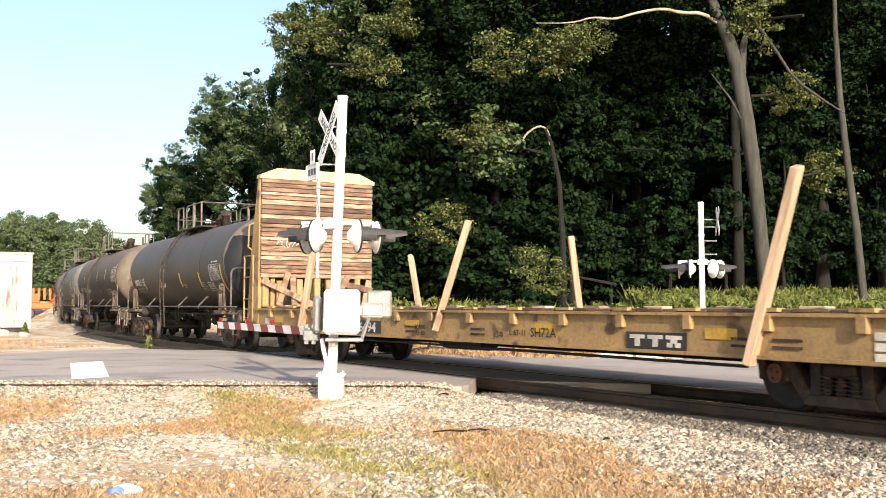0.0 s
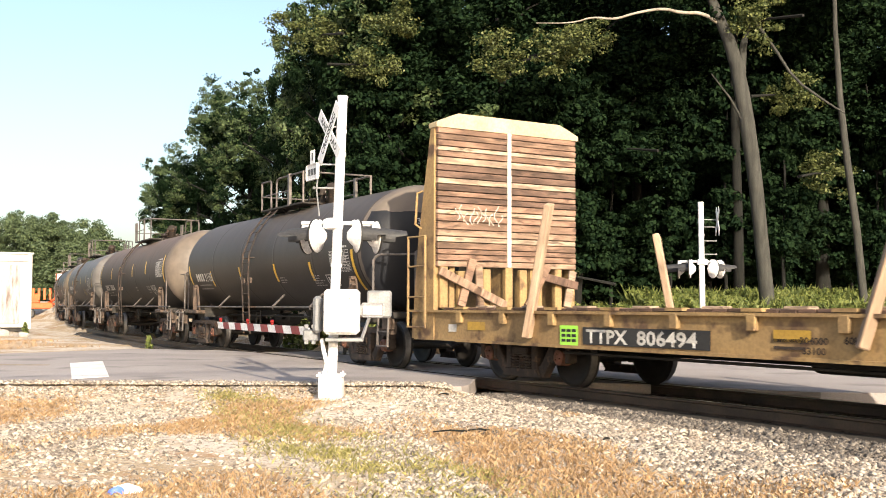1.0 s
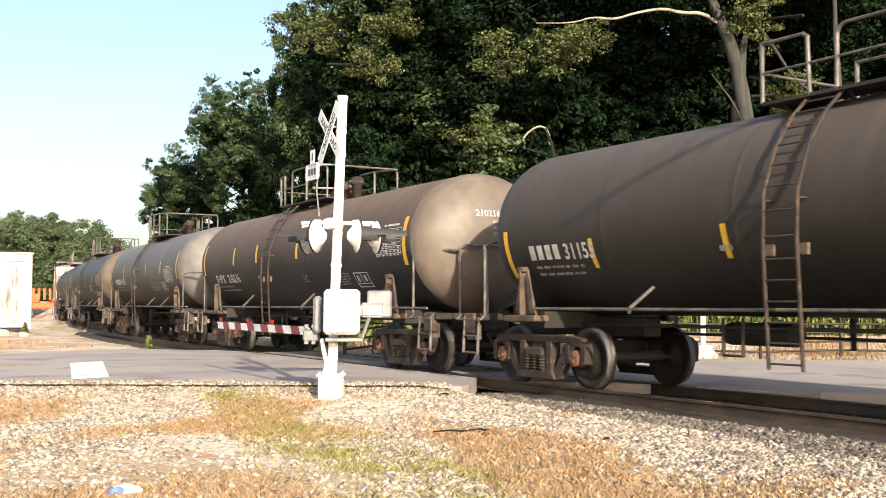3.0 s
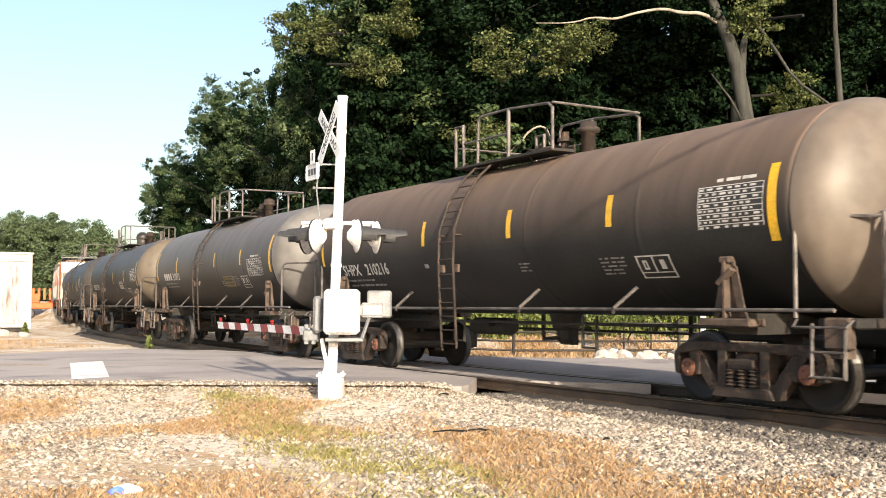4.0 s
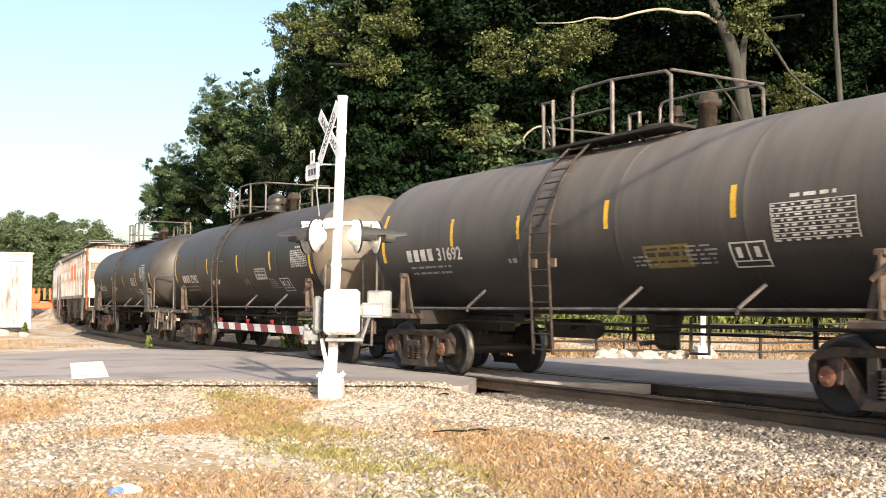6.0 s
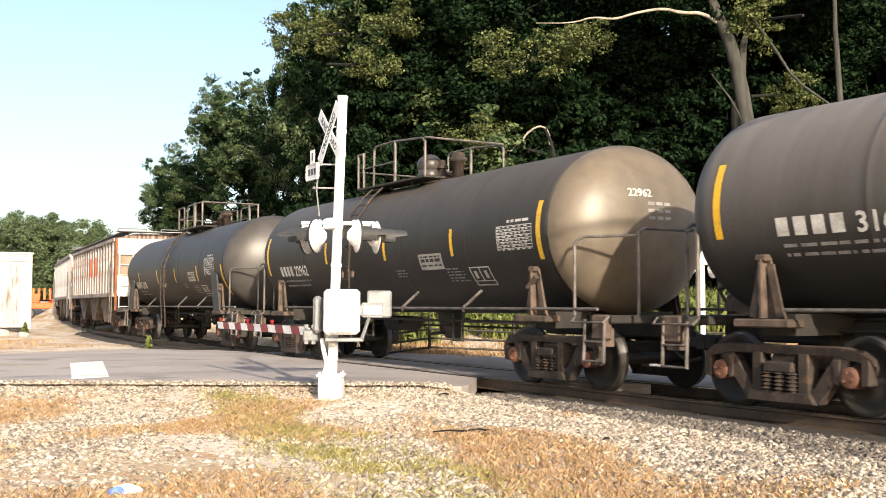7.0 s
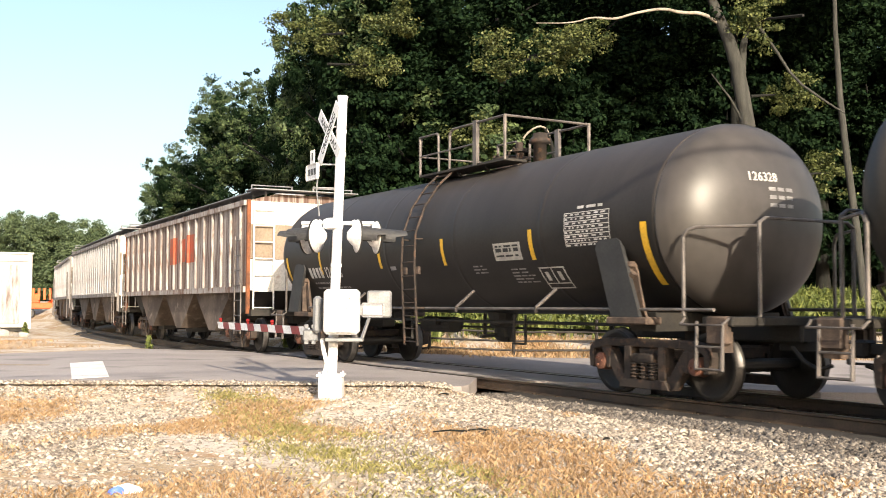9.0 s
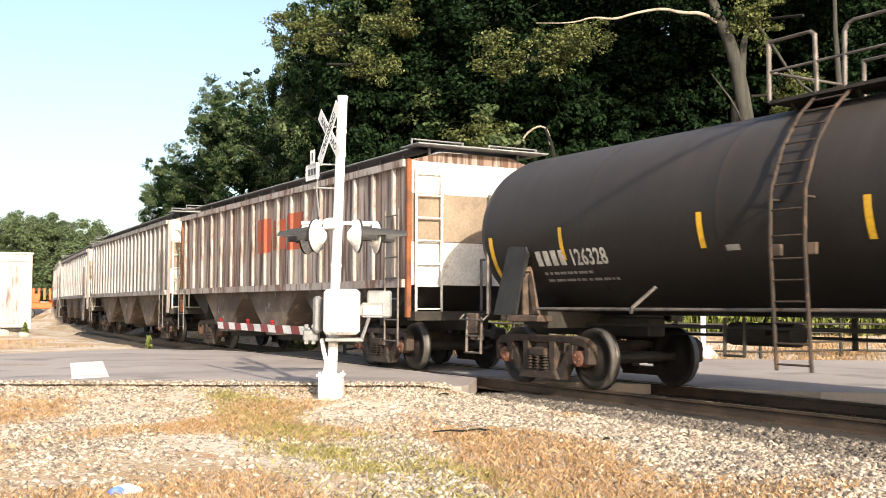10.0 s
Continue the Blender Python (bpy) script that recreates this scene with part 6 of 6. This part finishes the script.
    y = (33.5 if i < 14 else 38) + row * 4.6 + (i * 37 % 10) * 0.15
    x = at_px(560 + (i // 4) * 118 + row * 31, y)
    t = thing("shrub", "dense green shrub darkened for the shade under the trees", "shrub", "undergrowth of the wood", m=pose(*site(x, y), 0, 0, i * 53) @ S78)
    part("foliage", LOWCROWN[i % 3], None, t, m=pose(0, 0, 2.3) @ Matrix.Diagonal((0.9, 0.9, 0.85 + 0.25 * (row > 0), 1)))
    part("stem", limb(B(), [(0, 0, -0.2), (0.1, 0.1, 1.2), (0.2, -0.1, 2.6)], [0.09, 0.07, 0.04], 6), M["bark_dark_shaded"], t)

# saplings and vines that hang before the trunks, coloured dark for shade
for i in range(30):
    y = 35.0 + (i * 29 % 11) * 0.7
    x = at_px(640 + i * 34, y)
    t = thing("sapling", "slender green sapling hung with vines, darkened for shade", "sapling", "saplings of the wood", m=pose(*site(x, y), 0, 0, i * 41) @ S78)
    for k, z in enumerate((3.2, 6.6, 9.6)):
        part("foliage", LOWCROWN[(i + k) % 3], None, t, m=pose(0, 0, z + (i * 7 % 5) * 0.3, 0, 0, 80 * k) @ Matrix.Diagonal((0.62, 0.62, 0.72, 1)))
    part("stem", limb(B(), [(0, 0, -0.2), (0.1, 0.1, 3.0), (-0.1, 0, 6.5), (0.1, -0.1, 10)], [0.1, 0.08, 0.06, 0.03], 6), M["bark_dark_shaded"], t)

# the large forked trunk with its pale limb, and its slim neighbour
big = thing("forked_tree", "large grey-barked forked tree with a pale sunlit limb", "tree", m=pose(*site(13.3, 29.8)) @ S78)
part("trunk", limb(B(), [(0.1, 0, -0.4), (-0.1, 0, 0.6), (-0.35, 0, 3.5), (-0.6, 0, 6.4), (-1.0, 0, 9.2), (-1.4, 0, 11.4), (-2.2, 0, 13.3), (-3.0, 0.3, 16)], [0.42, 0.31, 0.28, 0.28, 0.31, 0.27, 0.19, 0.13], 14, 1), M["bark"], big, smooth=True)
part("fork", limb(B(), [(-0.95, 0, 8.6), (-1.12, 0, 10.4), (-1.0, 0.05, 11.6), (-0.72, 0.1, 12.7)], [0.2, 0.2, 0.15, 0.09], 10), M["bark"], big, smooth=True)
part("pale_limb", limb(B(), [(-1.9, 0, 12.5), (-2.7, -0.2, 12.95), (-3.6, -0.3, 12.9), (-4.4, -0.4, 13.08), (-5.6, -0.6, 12.8), (-6.4, -0.7, 12.5), (-7.3, -0.8, 12.6), (-8.1, -0.9, 12.3), (-9.6, -1.1, 12.25)], [0.09, 0.075, 0.07, 0.06, 0.055, 0.05, 0.04, 0.03, 0.015], 9, 2), M["bark_pale"], big, "pale sunlit crooked limb", smooth=True)
part("limb", limb(B(), [(-0.8, 0, 8.0), (-1.6, -0.2, 9.4), (-2.4, -0.3, 10.4)], [0.06, 0.045, 0.02], 7), M["bark"], big)
part("limb", limb(B(), [(-0.9, 0, 12.2), (-0.6, 0, 12.75), (0.2, -0.1, 11.6), (1.0, -0.2, 10.2), (2.2, -0.3, 9.3), (3.0, -0.3, 8.8)], [0.08, 0.075, 0.065, 0.055, 0.045, 0.025], 7, 1), M["bark"], big)
part("crown", CROWNS[1], None, big, m=pose(-1.8, 1.5, 18.2, 0, 0, 30))
slim = thing("slim_tree", "slim grey-barked tree at the edge of the wood", "tree", m=pose(*site(17.2, 30.2)) @ S78)
part("trunk", limb(B(), [(0.15, 0, -0.4), (0.1, 0, 1.0), (-0.15, 0, 4), (-0.5, 0, 7), (-0.75, 0, 9.5), (-0.9, 0, 12.5), (-0.9, 0, 16)], [0.22, 0.17, 0.155, 0.145, 0.13, 0.1, 0.06], 11), M["bark"], slim, smooth=True)
part("crown", CROWNS[3], None, slim, m=pose(0, 1.5, 18.5, 0, 0, 80))
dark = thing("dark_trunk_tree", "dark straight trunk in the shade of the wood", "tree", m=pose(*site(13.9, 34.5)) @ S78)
part("trunk", limb(B(), [(0, 0, -0.4), (0, 0, 4), (-0.1, 0, 9), (-0.1, 0, 15)], [0.26, 0.22, 0.2, 0.15], 10), M["bark_dark_shaded"], dark, smooth=True)
part("crown", CROWNS[1], None, dark, m=pose(0, 0, 17.5, 0, 0, 10))
snag = thing("leaning_snag", "bare crooked pale dead branch on a leafy tree", "dead tree", m=pose(*site(4.6, 31.5)) @ S78)
part("trunk", limb(B(), [(0.6, 0, -0.4), (0.55, 0, 3.2), (0.4, 0, 6.0), (0.05, 0, 7.7), (-0.2, 0, 8.3)], [0.16, 0.13, 0.1, 0.085, 0.07], 8), M["bark_dark_shaded"], snag)
part("dead_limb", limb(B(), [(0.0, 0, 7.6), (-0.05, 0, 8.15), (-0.3, 0, 8.42), (-0.65, 0, 8.36), (-1.05, 0, 8.05), (-1.2, 0, 7.75), (-1.55, -0.1, 7.5), (-1.7, -0.1, 7.28), (-2.2, -0.1, 7.4), (-2.7, -0.1, 7.3)], [0.05, 0.05, 0.045, 0.045, 0.05, 0.035, 0.045, 0.03, 0.025, 0.012], 8, 1), M["bark_pale"], snag, "pale crooked dead limb", smooth=True)
part("leaf_spray", crown_mesh(90, 1.5, 2.0, 26, 60, 0.2, M["leaf_a"]), None, snag, m=pose(-2.6, 0, 7.8))

# sprays at the wood's edge: sunlight put into their yellow-green, one kind shade-dark
spray = [crown_mesh(92 + i, 1.7, 1.5, 30, 80, 0.13, M["leaf_sun"]) for i in range(3)] + [crown_mesh(97, 1.9, 1.6, 34, 60, 0.2, M["leaf_shade"])]
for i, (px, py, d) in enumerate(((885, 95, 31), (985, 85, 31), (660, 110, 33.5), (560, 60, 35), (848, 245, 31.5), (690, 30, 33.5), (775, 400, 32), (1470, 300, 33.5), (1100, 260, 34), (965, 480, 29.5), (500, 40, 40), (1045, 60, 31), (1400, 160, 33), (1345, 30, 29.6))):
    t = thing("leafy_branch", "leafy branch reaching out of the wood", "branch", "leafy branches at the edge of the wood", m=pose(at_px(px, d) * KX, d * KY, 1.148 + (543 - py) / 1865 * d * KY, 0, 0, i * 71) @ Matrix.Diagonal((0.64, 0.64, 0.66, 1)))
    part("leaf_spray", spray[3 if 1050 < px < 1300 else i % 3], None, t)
    part("twig", limb(B(), [(0, 0, -0.1), (0.3, 1.2, -0.2), (0.2, 3.5, -0.6)], [0.03, 0.05, 0.08], 6), M["bark_dark_shaded"], t)


def blades(pts, height, width, rng, lean=0.35, per=1):
    """Upright blades of grass as thin bent triangles pairs."""
    n = len(pts)
    a = rng.random(n) * 6.283
    h = height * (0.55 + 0.75 * rng.random(n))
    w = width * (0.7 + 0.6 * rng.random(n))
    t = np.stack([np.cos(a), np.sin(a), 0 * a], 1)
    l = rng.normal(size=(n, 2)) * lean
    top = pts + np.stack([l[:, 0] * h, l[:, 1] * h, h], 1)
    midp = pts + np.stack([l[:, 0] * h * 0.3, l[:, 1] * h * 0.3, h * 0.55], 1)
    v = np.stack([pts - t * w[:, None], pts + t * w[:, None], midp + t * w[:, None] * 0.7, top], 1).reshape(-1, 3)
    return v, np.arange(n * 4).reshape(-1, 4)


def scatter(n, box4, keep, rng):
    out = []
    while len(out) < n:
        x, y = rng.uniform(box4[0], box4[1]), rng.uniform(box4[2], box4[3])
        if rng.random() < keep(x, y):
            out.append(site(x, y, -0.008))
    return np.array(out)


def patch(scale, at, soft, ox=0.0):
    def f(x, y):
        return min(1.0, max(0.0, (noise.noise((x * scale + ox, y * scale, 2.2)) - at) / soft))
    return f


def green_at(x, y):
    """Green turf: a band that runs from the road's edge past the signal towards the eye."""
    c = -3.6 + (12.6 - y) * 0.58
    d = abs(x - c) / (0.75 + 0.1 * (12.6 - y))
    return max(0.0, 1.0 - d) * (0.1 + 1.3 * max(0.0, noise.noise((x * 1.1, y * 1.1, 7)) + 0.12)) if 4.5 < y < 12.9 else 0.0


def dry_at(x, y):
    if lat_of(x, y) < 2.4:
        return 0.0
    v = patch(0.55, 0.02, 0.3, 4.0)(x, y)
    return v * (0.55 if green_at(x, y) > 0.25 else 1.0) * (1 - 0.8 * step(11.6, 12.5, y))


grng = np.random.default_rng(21)
for name, keep, n, hgt, wid, mt, lab in (("green_grass", green_at, 8000, 0.05, 0.006, "grass_green", "short sparse green grass among gravel"), ("dry_grass", dry_at, 40000, 0.045, 0.007, "grass_dry", "short dry orange-brown grass and straw")):
    pts = scatter(n, (-8, 8, 4.2, 13.3), keep, grng)
    v, f = blades(pts, hgt, wid, grng, 0.6)
    tagged(new(name, from_arrays(name, v, f, M[mt])), lab, "grass", kind="stuff")

pts = scatter(2500, (-26, -8.5, 22, 48), lambda x, y: patch(0.3, 0.05, 0.3)(x, y) if lat_of(x, y) > 3.0 + 0.0035 * (y - 15) ** 2 and (y > 25.4 or x < -14) else 0, grng)
v, f = blades(pts, 0.08, 0.012, grng, 0.5)
tagged(new("verge_grass", from_arrays("verge_grass", v, f, M["grass_dry"])), "dry straw-coloured grass on the road verge", "grass", kind="stuff")
pts = scatter(12000, (-6, 20, 20.6, 27.5), lambda x, y: (0.12 + patch(0.5, 0.0, 0.3)(x, y)) * (1.0 if x < 4 else 0.35), grng)
v, f = blades(pts, 0.15, 0.012, grng, 0.45)
tagged(new("bank_grass", from_arrays("bank_grass", v, f, M["grass_dry"])), "dry orange grass along the far bank", "grass", kind="stuff")


def weed_bank(n, box4, height, seed, keep):
    rng = np.random.default_rng(seed)
    pts = scatter(n, box4, keep, rng)
    v1, f1 = blades(pts, height, 0.03, rng, 0.25)
    c = pts + np.stack([0 * pts[:, 0], 0 * pts[:, 0], height * (0.3 + 0.75 * rng.random(len(pts)))], 1)
    v2, f2 = leaves(c[::2], np.full(len(c[::2]), 0.2), 9, 0.12, rng)
    return from_arrays("weeds", np.concatenate([v1, v2]), np.concatenate([f1, f2 + len(v1)]), M["weed"])


tagged(new("tall_weeds", weed_bank(12000, (8.3, 26, 28.2, 33), 0.9, 31, lambda x, y: 0.3 + patch(0.5, 0, 0.3)(x, y))), "tall sunlit green weeds before the wood", "weeds", kind="stuff")
tagged(new("low_weeds", weed_bank(4500, (-6, 9, 27.0, 32), 0.6, 33, lambda x, y: (0.1 + patch(0.6, 0, 0.3)(x, y)) * (1.0 if x < 4 else 0.5))), "low green weeds along the wood", "weeds", kind="stuff")


def mullein(x, y, h, label):
    rng = np.random.default_rng(int(abs(x * 10)))
    t = thing("weed_plant", label, "plant", m=pose(*site(x, y)) @ S78)
    part("stem", limb(B(), [(0, 0, -0.05), (0.02, 0, h * 0.5), (0, 0, h)], [0.018, 0.014, 0.006], 6), M["bark"], t)
    zs = np.linspace(0.15 * h, h, 26)
    c = np.stack([0 * zs, 0 * zs, zs], 1)
    v, f = leaves(c, 0.16 * (1.15 - zs / h) + 0.03, 10, 0.1, rng)
    part("leaf_whorl", from_arrays("leaf_whorl", v, f, M["weed"]), None, t)


mullein(-10.4, 26.1, 0.75, "single upright green weed on the dry verge")
mullein(7.1, 25.5, 2.1, "tall leafy weed at the edge of the wood")
mullein(-18.7, 33.0, 0.6, "small dry weed on the verge")

# gravel: loose stones over the near ground, more and greyer beside the track
def stones(n, box4, keep, size, seed, lift=0.0):
    rng = np.random.default_rng(seed)
    pts = scatter(n, box4, keep, rng)
    base = np.array([(1, 0, 0), (-1, 0, 0), (0, 1, 0), (0, -1, 0), (0, 0, 1), (0, 0, -1)], float)
    fc = np.array([(0, 2, 4), (2, 1, 4), (1, 3, 4), (3, 0, 4), (2, 0, 5), (1, 2, 5), (3, 1, 5), (0, 3, 5)])
    m = len(pts)
    v = base[None] * (0.7 + 0.6 * rng.random((m, 6, 1))) + rng.normal(size=(m, 6, 3)) * 0.18
    s = size * (0.5 + rng.random(m) ** 2 * 1.2)
    v = v * s[:, None, None] * np.array([1, 1, 0.65])
    a = rng.random(m) * 6.283
    x, y = v[..., 0] * np.cos(a)[:, None] - v[..., 1] * np.sin(a)[:, None], v[..., 0] * np.sin(a)[:, None] + v[..., 1] * np.cos(a)[:, None]
    v = np.stack([x, y, v[..., 2]], -1) + pts[:, None, :] + np.array([0, 0, lift]) + (s * 0.3)[:, None, None] * np.array([0, 0, 1])
    f = fc[None] + (np.arange(m) * 6)[:, None, None]
    return v.reshape(-1, 3), f.reshape(-1, 3)


def isle(m):
    """Give each stone a tone of its own."""
    N, L = m.node_tree.nodes, m.node_tree.links
    b = N["Principled BSDF"]
    old = b.inputs["Base Color"].links[0].from_socket
    ge = N.new("ShaderNodeNewGeometry")
    r = N.new("ShaderNodeValToRGB")
    r.color_ramp.elements[0].color, r.color_ramp.elements[1].color = (0.35, 0.32, 0.3, 1), (1.25, 1.2, 1.12, 1)
    mx = N.new("ShaderNodeMixRGB"); mx.blend_type = "MULTIPLY"; mx.inputs[0].default_value = 1.0
    L.new(ge.outputs["Random Per Island"], r.inputs[0]); L.new(old, mx.inputs[1]); L.new(r.outputs[0], mx.inputs[2])
    L.new(mx.outputs[0], b.inputs["Base Color"])
    return m


isle(M["stone"])


def gravel_at(x, y):
    l = lat_of(x, y)
    if l < 1.9 or (y > 13.4 and x < 0.6):
        return 0.0
    g = max(0.22, patch(0.5, -0.12, 0.3, 11.0)(x, y))
    return max(g, step(4.6, 2.6, l) if l < 4.6 else 0) * (0.3 if green_at(x, y) > 0.3 else 1.0) * (0.5 if dry_at(x, y) > 0.5 and l > 3.2 else 1)


v, f = stones(66000, (-8, 9, 4.2, 13.6), gravel_at, 0.022, 51)
tagged(new("gravel", from_arrays("gravel", v, f, M["stone"])), "loose pale gravel over the dry ground", "gravel", kind="stuff")


def ballast_stones(n, seed):
    rng = np.random.default_rng(seed)
    s = rng.uniform(-13.0, 6.0, n)
    lat = 1.5 + 2.9 * rng.random(n) ** 1.25
    v, f = stones(n, (-1, 1, 6, 7), lambda x, y: 1, 0.03, seed)
    v = v.reshape(n, 6, 3)
    c = v.mean(1, keepdims=True)
    z = np.interp(lat, [0.9, 1.5, 2.1, 2.7, 3.2, 4.4], [-0.15, -0.145, -0.16, -0.18, -0.17, -0.165])
    P = np.array([tuple(beside(a, b)) for a, b in zip(s, lat)])
    P[:, 2] = z + 0.012
    return (v - c + P[:, None, :]).reshape(-1, 3), f


def edge_at(x, y):
    return 1.0 if 13.3 < y < 13.72 + 0.16 * noise.noise((x * 1.3, 0, 4)) + 0.05 * noise.noise((x * 6, y * 3, 1)) else 0.0


v, f = stones(6500, (-9, 0.2, 13.3, 13.95), edge_at, 0.024, 57, 0.045)
tagged(new("gravel", from_arrays("gravel", v, f, M["stone"])), "loose gravel strewn over the road's edge", "gravel", kind="stuff")
v, f = ballast_stones(34000, 53)
tagged(new("ballast_stones", from_arrays("ballast_stones", v, f, isle(M["stone_dark"]))), "grey and white crushed ballast stones beside the rail", "ballast", kind="stuff")


# ---------------------------------------------------------------- overhead wire between two poles beside the road
WAY, MID = Vector((0.88, 0.46, 0)).normalized(), Vector((5.9, 2.0, 7.5))
ends = [MID - WAY * 24, MID + WAY * 27]
for p in ends:
    pole = thing("utility_pole", "weathered wooden utility pole with a short cross-arm", "utility pole", "utility poles", m=pose(p.x, p.y, -0.3))
    part("shaft", limb(B(), [(0, 0, 0), (0.02, 0, 4), (0, 0, 8.4)], [0.16, 0.14, 0.11], 12), M["bark"], pole, smooth=True)
    part("cross_arm", box(B(), (0, 0, 7.68), (0.1, 1.4, 0.12), bevel=0.01), WOODS[2], pole)
tagged(part("overhead_wire", pipe(B(), [ends[0].lerp(ends[1], i / 16) + Vector((0, 0, 0.9 * ((i / 8 - 1) ** 2 - 0.1) if 0 < i < 16 else 0.0)) for i in range(17)], 0.035, 8), M["black"]), "thick black overhead cable between two poles", "cable")


# ---------------------------------------------------------------- motion
def motions():
    for car, front, rear in ROSTER:
        walk(car, [(t / 2, car_pose(front + SPEED * t / 2, rear + SPEED * t / 2)) for t in range(21)])
    for ax, x in SPIN:
        start = x * 1.7
        walk(ax, [(i / 15, pose(x, 0, WR, 0, 0, 0) @ Matrix.Rotation(start + SPEED * i / 15 / WR, 4, "Y")) for i in range(151)])


motions()
